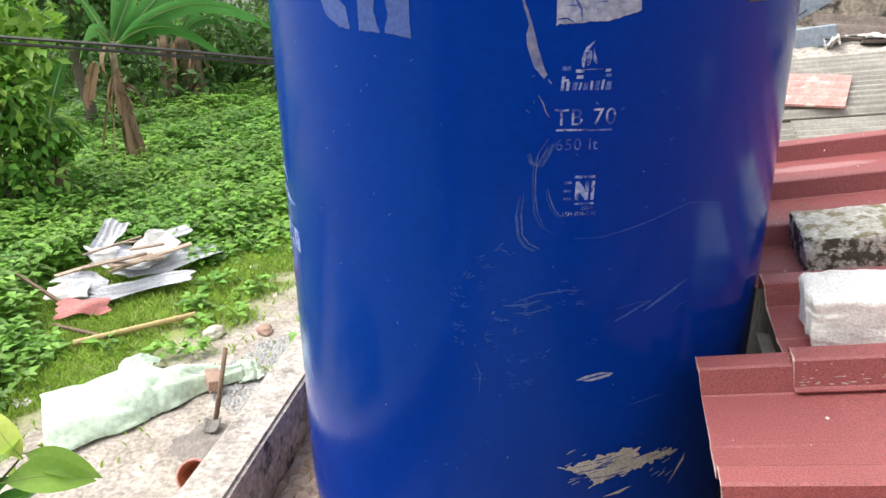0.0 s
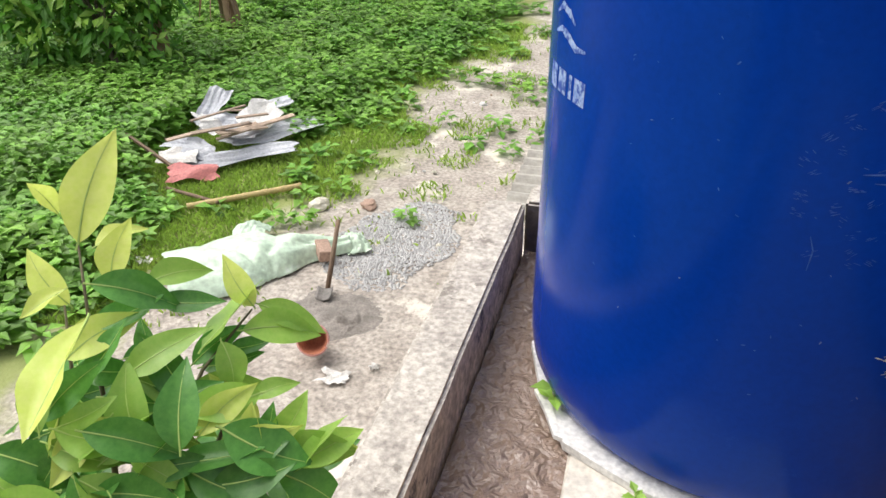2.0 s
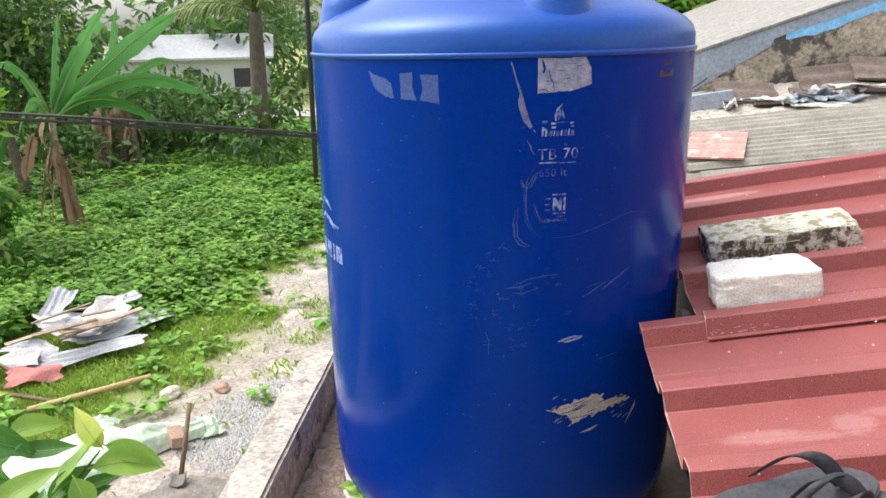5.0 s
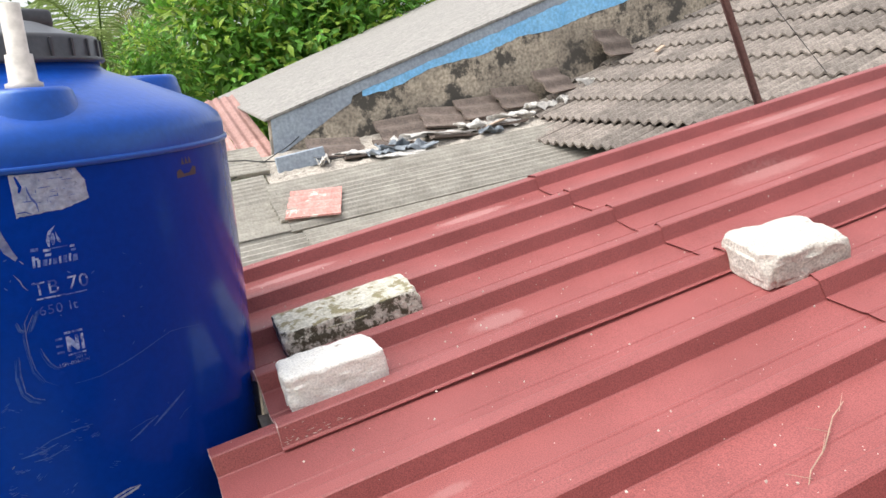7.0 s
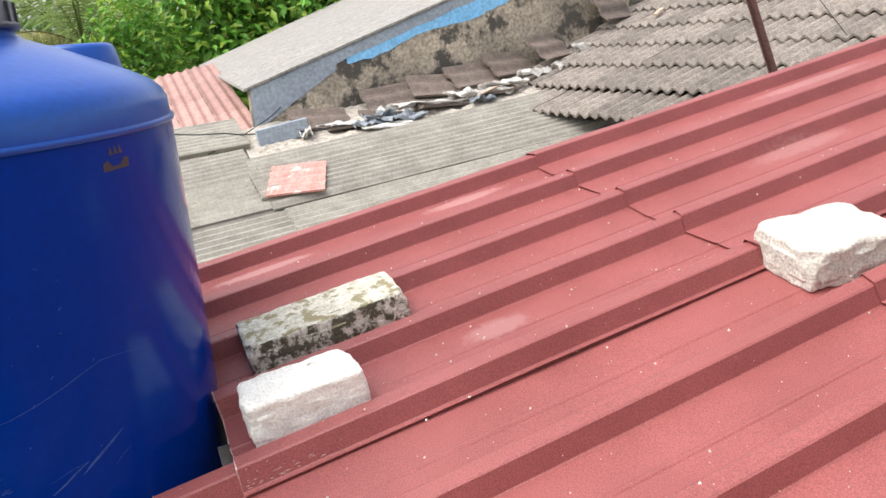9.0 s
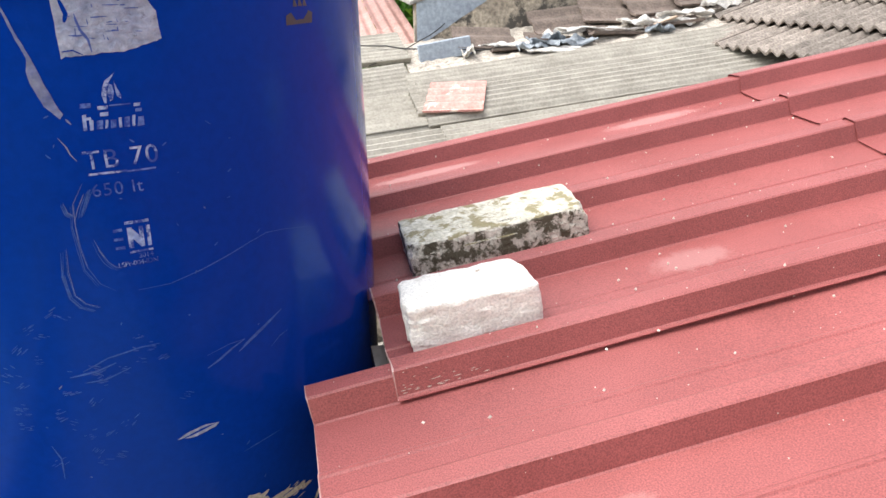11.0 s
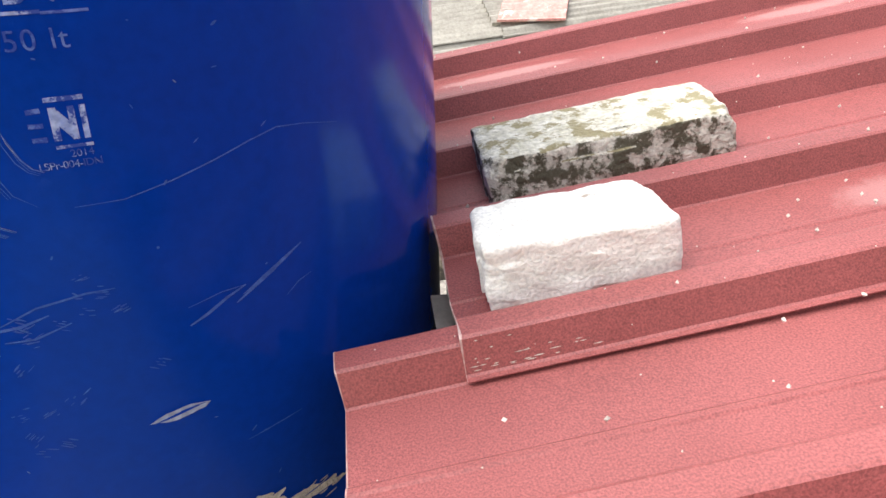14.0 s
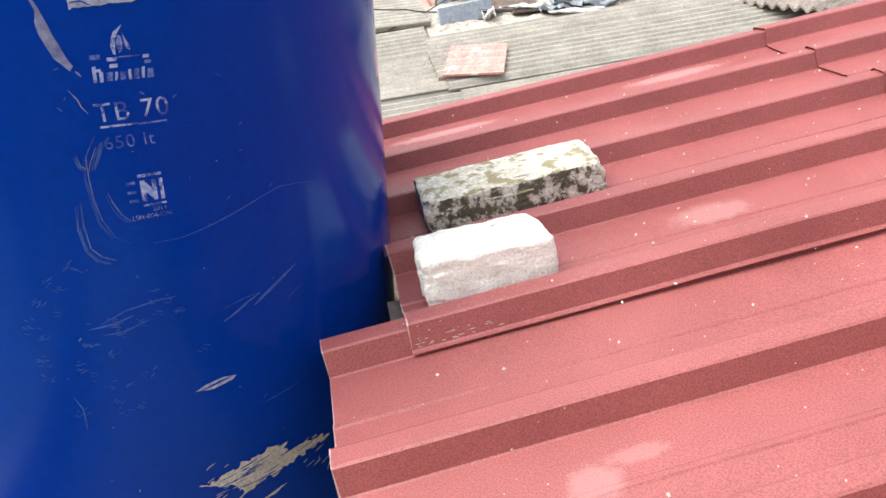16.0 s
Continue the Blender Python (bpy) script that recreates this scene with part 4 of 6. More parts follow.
block("white_block", (0.205, 0.108, 0.09), on_roof(0.637, 0.942, -4.6, -0.002) @ pose(0, 0, 0, -4, 0, 0), BRIGHTBLOCK, "chipped white aerated concrete block lying on the red roof", seed=1, r=0.007, chip=0.006, cuts=((0.75, 0.35, 0.62, 0.1), (-0.6, 0.6, 0.55, 0.108), (0.1, -0.6, -0.7, 0.062)))
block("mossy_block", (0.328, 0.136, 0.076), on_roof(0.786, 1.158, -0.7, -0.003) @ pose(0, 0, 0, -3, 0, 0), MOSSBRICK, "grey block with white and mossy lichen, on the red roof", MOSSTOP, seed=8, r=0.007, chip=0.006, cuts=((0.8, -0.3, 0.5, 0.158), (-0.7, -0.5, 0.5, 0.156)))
block("white_block", (0.205, 0.175, 0.082), on_roof(1.56, 0.555, -9.6, -0.002) @ pose(0, 0, 0, 0, 0, 0), WHITEBRICK, "flat whitish aerated concrete block higher on the red roof", seed=23, chip=0.008, r=0.008, cuts=((-0.7, -0.6, 0.3, 0.117), (0.7, 0.6, 0.35, 0.12), (-0.6, 0.7, 0.3, 0.122)))


def sandal(m, label):
    """A flip-flop: sole, worn footbed and a Y-shaped strap."""
    root = empty("flip_flop", m, label, "flip-flop", "pair of flip-flops")
    out = []
    for k in range(40):
        a = 2 * math.pi * k / 40
        x, y = 0.128 * math.cos(a), 0.046 * math.sin(a)
        y *= 1.0 + 0.14 * math.cos(a) - 0.2 * math.exp(-((x + 0.02) / 0.045) ** 2)
        out.append((x, y))
    bend = lambda x: 0.004 + 0.1 * max(0, x - 0.05) ** 1.3
    for name, z0, z1, k, mat in (("sole", 0.0, 0.016, 1.0, RUBBER), ("footbed", 0.0162, 0.019, 0.97, RUBBER_TOP)):
        vs, fs = prism([(x * k, y * k) for x, y in out], z0, z1)
        obj(name, [(x, y, z + bend(x)) for x, y, z in vs], fs, mat, root)
    for s in (-1, 1):
        pts = []
        for i in range(15):
            f = i / 14
            pts.append((0.075 - 0.11 * f, s * 0.046 * f ** 0.7, 0.022 + bend(0.07) * (1 - f) + 0.052 * math.sin(math.pi * f ** 0.8)))
        vs, fs = [], []
        for i, p in enumerate(pts):
            w = 0.006 + 0.008 * math.sin(math.pi * min(1, i / 14 + 0.15))
            for dx, dz in ((-w, 0), (w, 0.002), (w, 0.005), (-w, 0.0035)):
                vs.append((p[0] + dx, p[1], p[2] + dz))
        for i in range(14):
            for k in range(4):
                a, b = 4 * i + k, 4 * i + (k + 1) % 4
                fs.append((a, b, b + 4, a + 4))
        obj("strap", vs, fs, RUBBER, root, "soft black strap", True)
    vs, fs = tube([(0.076, 0, 0.014), (0.076, 0, 0.03)], 0.004, 8)
    obj("toe_post", vs, fs, RUBBER, root)
    return root


sandal(on_roof(0.37, 0.305, 20, 0.031) @ Matrix.Scale(0.88, 4), "worn grey and black rubber flip-flop on the red roof")
sandal(on_roof(0.354, 0.355, 8, 0.043) @ pose(0, 0, 0, 12, 0, 0) @ Matrix.Scale(0.88, 4), "black rubber flip-flop leaning on its pair")


def dry_stem():
    pts = [rf(*q) for q in ((0.946, -0.531, 0.01), (0.9, -0.55, 0.013), (0.833, -0.592, 0.01), (0.78, -0.615, 0.013), (0.732, -0.65, 0.01))]
    vs, fs = tube(pts, [0.0006, 0.001, 0.0012, 0.001, 0.0006], 5)
    s = obj("dry_stem", vs, fs, PLANK)
    tagged(s, "thin dry brownish stem lying on the red roof", "twig")
    for k in range(4):
        a = rf(0.92 - 0.05 * k, -0.545 - 0.027 * k, 0.011)
        vs, fs = tube([a, a + R1 * 0.03 * (-1) ** k + R3 * 0.01 + R2 * 0.02], [0.0007, 0.0003], 4)
        obj("side_stem", vs, fs, PLANK, s)


dry_stem()


def roof_grit():
    """Small pale crumbs on the red roof."""
    rnd = random.Random(12)
    vs, fs = [], []
    for k in range(760):
        s, t = rnd.uniform(0.02, 2.2), rnd.uniform(-0.9, 0.86)
        r = rnd.choice((0.0008, 0.001, 0.0012, 0.0025))
        ph = (t - RIB0) % PITCH
        h = (RIBH if 0.016 < ph < 0.049 else 0.0 if ph > 0.066 or ph < 0.001 else RIBH * 0.5) + 0.014
        c = rf(s, t, h if s > 0.12 else h - 0.008)
        n = len(vs)
        for d in ((1, 0, 0), (-1, 0, 0), (0, 1, 0), (0, -1, 0), (0, 0, 1), (0, 0, -1)):
            vs.append(c + Vector(d) * r * rnd.uniform(0.6, 1.5))
        fs += [(n + a, n + b, n + c_) for a, b, c_ in ((0, 2, 4), (2, 1, 4), (1, 3, 4), (3, 0, 4), (2, 0, 5), (1, 2, 5), (3, 1, 5), (0, 3, 5))]
    # pale scrapes on the lapped sheet's first rib
    for k in range(50):
        f, s = rnd.random() ** 2, 0.13 + 0.3 * rnd.random() ** 1.7
        c = rf(s, -0.0515 + 0.0125 * f, 0.0115 + 0.0335 * f)
        n, l = len(vs), rnd.uniform(0.001, 0.007) * (0.4 if f > 0.3 else 1.0)
        vs.extend([c - R1 * l, c + R2 * 0.0002 + R3 * 0.0005, c + R1 * l, c - R2 * 0.0002 - R3 * 0.0005])
        fs.append((n, n + 1, n + 2, n + 3))
    tagged(obj("grit", vs, fs, PADM), "pale crumbs of mortar scattered on the red roof", "grit", kind="stuff")


roof_grit()


def flashing_strip():
    vs, fs = slab_grid(lambda u, v: rf(0.1 + u, v, -0.012 - 0.2 * u), steps(0.0, 0.02, 2), steps(0.04, 0.12, 4), 0.002)
    tagged(obj("gutter_strip", vs, fs, STEEL), "grey metal strip below the red roof's eave", "metal strip")


flashing_strip()


# ---- neighbouring roofs ----
def asb_z(x, y):
    return 2.32 + 0.15 * (x - 2) + 0.2 * (y - 4)


def asbestos(u0, u1, v0, v1, lift, label, skew=0.0):
    """A corrugated sheet, its waves running along the house axis."""
    n = int((v1 - v0) / 0.0104)
    us = steps(u0, u1, max(3, int((u1 - u0) / 0.25)))
    vv = steps(v0, v1, n)

    def fn(u, v):
        p = uv(u, v - 0.02 * (u - 2) + skew * (u - u0), 0)
        sag = 0.006 * noise.noise((u * 1.3, v * 1.7, lift * 90))
        return Vector((p.x, p.y, asb_z(p.x, p.y) + lift + sag + 0.018 * math.cos(2 * math.pi * v / 0.0625)))

    vs, fs = slab_grid(fn, us, vv, 0.006)
    return tagged(obj("corrugated_sheet", vs, fs, ASB), label, "roof sheet", "grey corrugated roof sheets")


G = "weathered grey corrugated fibre cement roof sheet"
asbestos(0.1, 1.02, 3.0, 4.1, 0.0, G)
asbestos(0.98, 3.6, 3.0, 4.06, 0.012, G)
asbestos(0.2, 0.95, 4.05, 4.56, 0.022, G)
asbestos(0.92, 3.5, 4.02, 4.56, 0.036, G)
asbestos(0.15, 0.93, 4.52, 4.95, 0.044, G)
asbestos(0.9, 3.2, 4.53, 4.74, 0.058, G)
asbestos(0.2, 0.98, 5.0, 5.6, 0.075, "darker broken corrugated roof sheet", -0.08)
asbestos(0.88, 1.06, 4.14, 4.5, 0.056, "small broken piece of corrugated roof sheet")


def wall_under_sheets(name, ends):
    """A plain wall up to the underside of the grey sheets; ends are two places by the house axes."""
    (u0, v0), (u1, v1) = ends
    d = Vector((u1 - u0, v1 - v0)).normalized()
    vs = []
    for f in steps(0, 1, 8):
        for k in (-0.05, 0.05):
            q = uv(u0 + (u1 - u0) * f - d.y * k, v0 + (v1 - v0) * f + d.x * k, 0)
            vs += [q, Vector((q.x, q.y, asb_z(q.x, q.y) - 0.035))]
    fs = [(0, 1, 3, 2), (32, 34, 35, 33)]
    for i in range(8):
        a = 4 * i
        fs += [(a, a + 4, a + 5, a + 1), (a + 2, a + 3, a + 7, a + 6), (a + 1, a + 5, a + 7, a + 3)]
    return tagged(obj(name, vs, fs, RENDER_WALL), "added rendered wall below the grey corrugated roof, shading the gap before it", "wall", kind="structure")


# supposed walls, added so the gap beyond the tank falls dark
wall_under_sheets("wall_neighbour_front", ((0.25, 3.12), (3.4, 3.12)))
wall_under_sheets("wall_neighbour_side", ((0.3, 3.18), (0.3, 4.9)))

# the tiled roof that comes down to the valley
TAX = radians(-7.5)
TU, TV = Vector((math.cos(TAX), math.sin(TAX), 0)), Vector((-math.sin(TAX), math.cos(TAX), 0))
TP = uv(2.93, 4.5, 2.6)


def tile_mesh(w=0.3, length=0.37, waves=3, thick=0.016, amp=0.0145):
    us, vv = steps(0, length, 2), steps(0, w, waves * 8)
    vs, fs = slab_grid(lambda u, v: (u, v, amp * math.cos(2 * math.pi * v / (w / waves)) + 0.006), us, vv, thick)
    me = bpy.data.meshes.new("tile")
    me.from_pydata([tuple(v) for v in vs], [], fs)
    me.materials.append(TILE)
    return me


def tiled_roof():
    roof = empty("tiled_roof", None, "old mossy grey concrete tile roof, rows uneven", "roof", kind="")
    me = tile_mesh()
    rnd = random.Random(3)
    rise = math.degrees(math.atan(0.4))
    for c in range(11):
        left = 0.55 + 0.1 * round(0.9 * c)
        k = 0
        v = left
        while v > -3.0 - 0.1 * c:
            p = TP + TU * (0.315 * c - 0.05) + TV * (v - 0.3) + Vector((0, 0, 0.4 * 0.315 * c - (0.012 if c == 0 else 0.0)))
            t = new("tile", me)
            t.parent = roof
            t.matrix_basis = Matrix.Translation(p) @ Matrix.Rotation(TAX, 4, "Z") @ pose(0, 0, 0, rnd.uniform(-0.8, 0.8), -rise + 4.9 + rnd.uniform(-0.7, 0.7), rnd.uniform(-0.8, 0.8))
            v -= 0.3
    return roof


tiled_roof()
vs, fs = prism([(0, 0), (4.0, 0), (4.0, 1), (0, 1)], 0, 1)
deck = [TP + TU * (0.25 + x) + TV * (-4.0 + 4.4 * y) + Vector((0, 0, 0.4 * (x + 0.2) - 0.1 - 0.05 * (1 - z))) for x, y, z in vs]
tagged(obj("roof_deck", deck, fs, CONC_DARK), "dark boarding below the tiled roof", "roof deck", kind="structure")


# the gable wall with its grey and blue paint
GW = 5.4


def fascia(u):
    return 2.865 + 0.33 * (u - 1.105)


def gable():
    us = steps(1.1, 6.5, 60)
    n = len(us)
    vs = []
    for d in (0, 0.14):
        for u in us:
            vs.append(uv(u, GW + d, 0.0))
        for u in us:
            vs.append(uv(u, GW + d, fascia(u)))
    fs = [(i, i + 1, n + i + 1, n + i) for i in range(n - 1)] + [(2 * n + i, 3 * n + i, 3 * n + i + 1, 2 * n + i + 1) for i in range(n - 1)]
    fs += [(n + i, n + i + 1, 3 * n + i + 1, 3 * n + i) for i in range(n - 1)] + [(0, n, 3 * n, 2 * n), (n - 1, 3 * n - 1, 4 * n - 1, 2 * n - 1)]
    wall = tagged(obj("wall_gable", vs, fs, RENDER_WALL), "mould-stained rendered gable wall with peeling blue and grey paint", "wall", kind="structure")

    def band(name, f_top, f_bot, u0, u1, off, mat, label, bow=0.0):
        uu = steps(u0, u1, int((u1 - u0) / 0.02))
        vs = []
        for d in (off, 0.0):
            for u in uu:
                t, b = f_top(u), min(f_top(u) - 0.002, f_bot(u))
                vs += [uv(u, GW - d, t), uv(u, GW - d, b)]
        m = 2 * len(uu)
        fs = []
        for i in range(len(uu) - 1):
            a = 2 * i
            fs += [(a, a + 1, a + 3, a + 2), (a + 1, m + a + 1, m + a + 3, a + 3)]
        obj(name, vs, fs, mat, wall, label)

    def grey_bot(u):
        wob = 0.012 * noise.noise((u * 6, 0, 0)) + 0.006 * noise.noise((u * 23, 4, 0))
        d = 0.13 if u > 1.8 else 0.1
        edge = 2.56 + (u - 1.1) * 0.6 if u < 1.75 else 0
        return max(min(fascia(u) - d, edge if u < 1.75 else 9) + wob, 2.48) if u < 1.75 else fascia(u) - 0.082 + wob

    def blue_bot(u):
        wob = 0.035 * noise.noise((u * 2.6, 7, 0)) + 0.015 * noise.noise((u * 13, 9, 0))
        d = 0.13 + 0.03 * (u - 1.75) if u < 2.4 else 0.15 + 0.085 * (u - 2.4)
        return fascia(u) - min(d, 0.3) + wob

    band("grey_paint", lambda u: fascia(u) + 0.0, grey_bot, 1.1, 6.5, 0.006, GREYPAINT, "peeling grey-blue paint")
    band("blue_paint", lambda u: fascia(u) - 0.06, blue_bot, 1.84, 6.5, 0.004, BLUEPAINT, "sky-blue paint with a ragged edge")
    # the roof slab over it, its pale front edge overhanging a little
    bm = bmesh.new()
    low = []
    for z in (0.0, 0.022):
        for u, v in ((1.05, GW - 0.02), (1.36, GW + 5.75), (6.9, GW + 8.8), (6.9, GW - 0.02)):
            low.append(bm.verts.new(uv(u, v, fascia(u) + 0.003 + z)))
    for f in ((3, 2, 1, 0), (4, 5, 6, 7), (0, 1, 5, 4), (1, 2, 6, 5), (2, 3, 7, 6), (3, 0, 4, 7)):
        bm.faces.new([low[i] for i in f])
    bmesh.ops.bevel(bm, geom=bm.edges[:], offset=0.005, segments=2, affect="EDGES")
    tagged(part("roof_slab", bm, SLAB), "rough grey cement roof slab sloping up behind the gable wall", "roof", kind="structure")
    return wall


gable()


def valley_z(u, v):
    q = uv(u, v, 0)
    return asb_z(q.x, q.y) + 0.05


def valley_bed():
    """Rough mortar bed between the grey sheets and the gable wall."""
    fn = lambda u, v: uv(u, v, valley_z(u, v) - 0.01 + 0.022 * noise.noise((u * 7, v * 9, 0)) + 0.012 * noise.noise((u * 21, v * 25, 4)))
    vs, fs = slab_grid(fn, steps(0.95, 5.2, 120), steps(4.7, 5.395, 24), 0.08)
    tagged(obj("valley_mortar", vs, fs, CONC), "rough cracked mortar bed along the roof valley", "mortar bed", kind="structure")


valley_bed()


def leaning_tiles():
    """Each tile is broken and tilted a little differently."""
    rnd = random.Random(6)
    for u, v, off, turn, tilt, w in ((1.52, 5.0, 0.0, 0, 24, 0.36), (2.1, 5.1, 0.0, 2, 33, 0.34), (2.46, 5.12, 0.01, -2, 31, 0.34), (2.82, 5.12, 0.02, 5, 30, 0.34), (3.17, 5.14, 0.03, 10, 34, 0.34), (3.55, 5.12, 0.1, 28, 40, 0.36), (4.2, 5.2, 0.28, 20, 50, 0.36), (2.02, 4.88, 0.02, 0, 4, 0.36), (2.42, 4.86, 0.02, 3, 5, 0.36), (2.82, 4.86, 0.03, 4, 6, 0.36), (1.7, 4.9, 0.01, -6, 3, 0.3)):
        w *= 1.18
        me = tile_mesh(rnd.uniform(0.25, 0.3), w, 2, 0.018, 0.011)
        me.materials.clear()
        me.materials.append(TILE_EDGE)
        ob = new("roof_tile", me)
        ob.matrix_world = Matrix.Translation(uv(u, v, valley_z(u, v) + off)) @ Matrix.Rotation(AX + radians(turn), 4, "Z") @ pose(0, 0, 0, tilt, rnd.uniform(-5, 5), rnd.uniform(-3, 3)) @ pose(-w / 2, 0, 0)
        tagged(ob, "brown weathered concrete roof tile leaning on the gable wall" if tilt > 20 else "brown weathered concrete roof tile lying in the valley", "roof tile", "loose tiles along the gable wall")


leaning_tiles()


def crumpled(name, u, v, off, size, mat, label, cat, seed, flat=0.5):
    """A bent, crumpled scrap lying in the valley."""
    z = valley_z(u, v) + off
    fn = lambda a, b: uv(u + a * size[0] * (1 + 0.5 * noise.noise((a * 3, b * 3, seed + 8))), v + b * size[1] * (1 + 0.6 * noise.noise((a * 3, b * 3, seed + 5))), z + flat * size[2] * (0.6 + noise.noise((a * 2.6, b * 2.6, seed)) * 1.8 + 0.8 * noise.noise((a * 7, b * 7, seed + 3))))
    vs, fs = slab_grid(fn, steps(-0.5, 0.5, 14), steps(-0.5, 0.5, 14), 0.006)
    return tagged(obj(name, vs, fs, mat), label, cat)


for k, (u, v, s) in enumerate(((1.9, 4.92, (0.22, 0.18, 0.07)), (2.04, 4.84, (0.3, 0.15, 0.05)), (1.78, 4.86, (0.18, 0.13, 0.05)), (2.68, 4.82, (0.2, 0.08, 0.05)))):
    crumpled("flashing_scrap", u, v, 0.02, s, FLASH, "crumpled grey flashing in the roof valley", "flashing", 3 + k)
for k, (u, v, o, s) in enumerate(((1.95, 4.76, 0.01, (0.42, 0.09, 0.03)), (1.98, 5.02, 0.02, (0.12, 0.1, 0.06)), (2.95, 4.98, 0.04, (0.36, 0.08, 0.05)), (2.75, 4.9, 0.03, (0.4, 0.07, 0.05)), (3.85, 5.1, 0.12, (0.34, 0.1, 0.08)), (1.36, 4.98, 0.0, (0.07, 0.2, 0.08)), (3.25, 5.02, 0.05, (0.24, 0.1, 0.06)), (2.3, 4.98, 0.02, (0.5, 0.1, 0.04)), (1.7, 5.0, 0.0, (0.4, 0.14, 0.04)), (3.5, 5.0, 0.06, (0.2, 0.08, 0.06)), (2.6, 5.0, 0.03, (0.26, 0.1, 0.05)))):
    crumpled("mortar_patch", u, v, o, s, PLASTER, "broken whitish mortar along the roof valley", "mortar", 20 + k)
o = tagged(part("curb_block", box_bm(0.36, 0.05, 0.12, 0.006), GREYPAINT), "grey painted upstand at the foot of the gable wall", "upstand")
o.matrix_world = Matrix.Translation(uv(1.22, 5.02, valley_z(1.22, 5.02) + 0.04)) @ Matrix.Rotation(AX, 4, "Z") @ pose(0, 0, 0, 0, -8, 0)
for u, v, z, t in ((2.72, 4.84, valley_z(2.72, 4.84) + 0.07, 5), (4.3, 4.85, TP.z + 0.4 * 1.36 + 0.06, 30)):
    o = tagged(part("wood_offcut", box_bm(0.17, 0.035, 0.012, 0.002), PLANK), "pale wooden offcut lying on the roof", "wood offcut")
    o.matrix_world = Matrix.Translation(uv(u, v, z)) @ Matrix.Rotation(AX + radians(t), 4, "Z") @ pose(0, 0, 0, 0, -16, 0)


def loose_tile():
    fn = lambda a, b: (a, b, 0.012 + 0.02 * abs(math.cos(math.pi * b / 0.105)))
    vs, fs = slab_grid(fn, steps(0, 0.34, 6), steps(0, 0.42, 32), 0.012)
    ob = obj("roof_tile", vs, fs, PINKTILE)
    p = uv(0.9, 4.13, 0)
    p.z = asb_z(p.x, p.y) + 0.05
    slope = Vector((0.15, 0.2, 0))
    m = Matrix.Translation(p) @ (Vector((0, 0, 1)).rotation_difference(Vector((-0.15, -0.2, 1)).normalized())).to_matrix().to_4x4() @ Matrix.Rotation(AX - radians(18), 4, "Z")
    ob.matrix_world = m
    return tagged(ob, "faded pinkish red ribbed roof tile lying loose on grey sheets", "roof tile")


loose_tile()


def red_tile_roof():
    roof = empty("red_tiled_roof", None, "pale red tiled roof beyond the gable", "roof")
    me = tile_mesh(0.28, 0.36, 3, 0.012, 0.011)
    me.materials.clear()
    me.materials.append(REDTILE)
    for i in range(8):
        for j in range(5):
            t = new("tile", me)
            t.parent = roof
            p = uv(0.1 + 0.28 * j, 5.75 + 0.31 * i, 2.32 + 0.06 * i + 0.05 * j)
            t.matrix_basis = Matrix.Translation(p) @ Matrix.Rotation(AX, 4, "Z") @ pose(0, 0, 0, 13, -8, 0) @ pose(0, 0, 0, 0, 0, 90)
    return roof


red_tile_roof()

vs, fs = prism([(-0.014, -0.004), (0.014, -0.004), (0.014, 0.0), (-0.01, 0.0), (-0.01, 0.024), (-0.014, 0.024)], -1.6, 3.1)
pole = obj("angle_pole", vs, fs, POLE)
pole.matrix_world = look((3.35, 1.205, 1.5), (3.35 - 0.07 * 1.9, 1.205 + 0.11 * 1.9, 1.5 + 0.387 * 1.9)) @ pose(0, 0, 0, 0, 180, 20)
tagged(pole, "rust-brown steel angle pole standing behind the red roof", "pole")


def wire(name, pts, r, label, mat=CABLE, sag=0.0, n=24):
    fine = []
    for (a, b) in zip(pts, pts[1:]):
        for k in range(n):
            f = k / n
            q = Vector(a).lerp(Vector(b), f)
            q.z -= sag * 4 * f * (1 - f)
            fine.append(q)
    fine.append(Vector(pts[-1]))
    vs, fs = tube(fine, r, 6)
    return tagged(obj(name, vs, fs, mat), label, "cable")


wire("thin_wire", [(3.24, 1.376, 3.03), (3.137, 1.539, 3.29), (2.93, 1.87, 3.81)], 0.0016, "thin dark wire rising behind the red roof")
wire("roof_cable", [uv(0.3, 5.35, 2.67), uv(0.85, 5.2, 2.6), uv(1.2, 5.02, 2.6), uv(1.6, 4.95, 2.58)], 0.005, "black cable hanging over the grey roof", sag=0.02)
wire("roof_cable", [uv(0.7, 4.95, 2.5), uv(1.1, 5.28, 2.62), uv(1.3, 5.39, 2.72)], 0.004, "thin cable rising to the gable wall", sag=0.01)


# ---- the yard ----
def rnd_leaf(c, d, length, width, up, fold=0.15):
    """Verts and faces of one small folded leaf from c along d."""
    d = d.normalized()
    side = d.cross(up)
    side = side.normalized() if side.length > 1e-4 else d.orthogonal().normalized()
    n = side.cross(d)
    m = c + d * length * 0.45
    return [c, m + side * width * 0.5 + n * fold * width, c + d * length - n * 0.12 * length, m - side * width * 0.5 + n * fold * width, m], [(0, 1, 4), (1, 2, 4), (2, 3, 4), (3, 0, 4)]


def between(table, x):
    """A smooth value between the (place, value) pairs of a table."""
    if x <= table[0][0]:
        return table[0][1]
    for (a, p), (b, q) in zip(table, table[1:]):
        if x <= b:
            f = (x - a) / (b - a)
            return p + (q - p) * f * f * (3 - 2 * f)
    return table[-1][1]


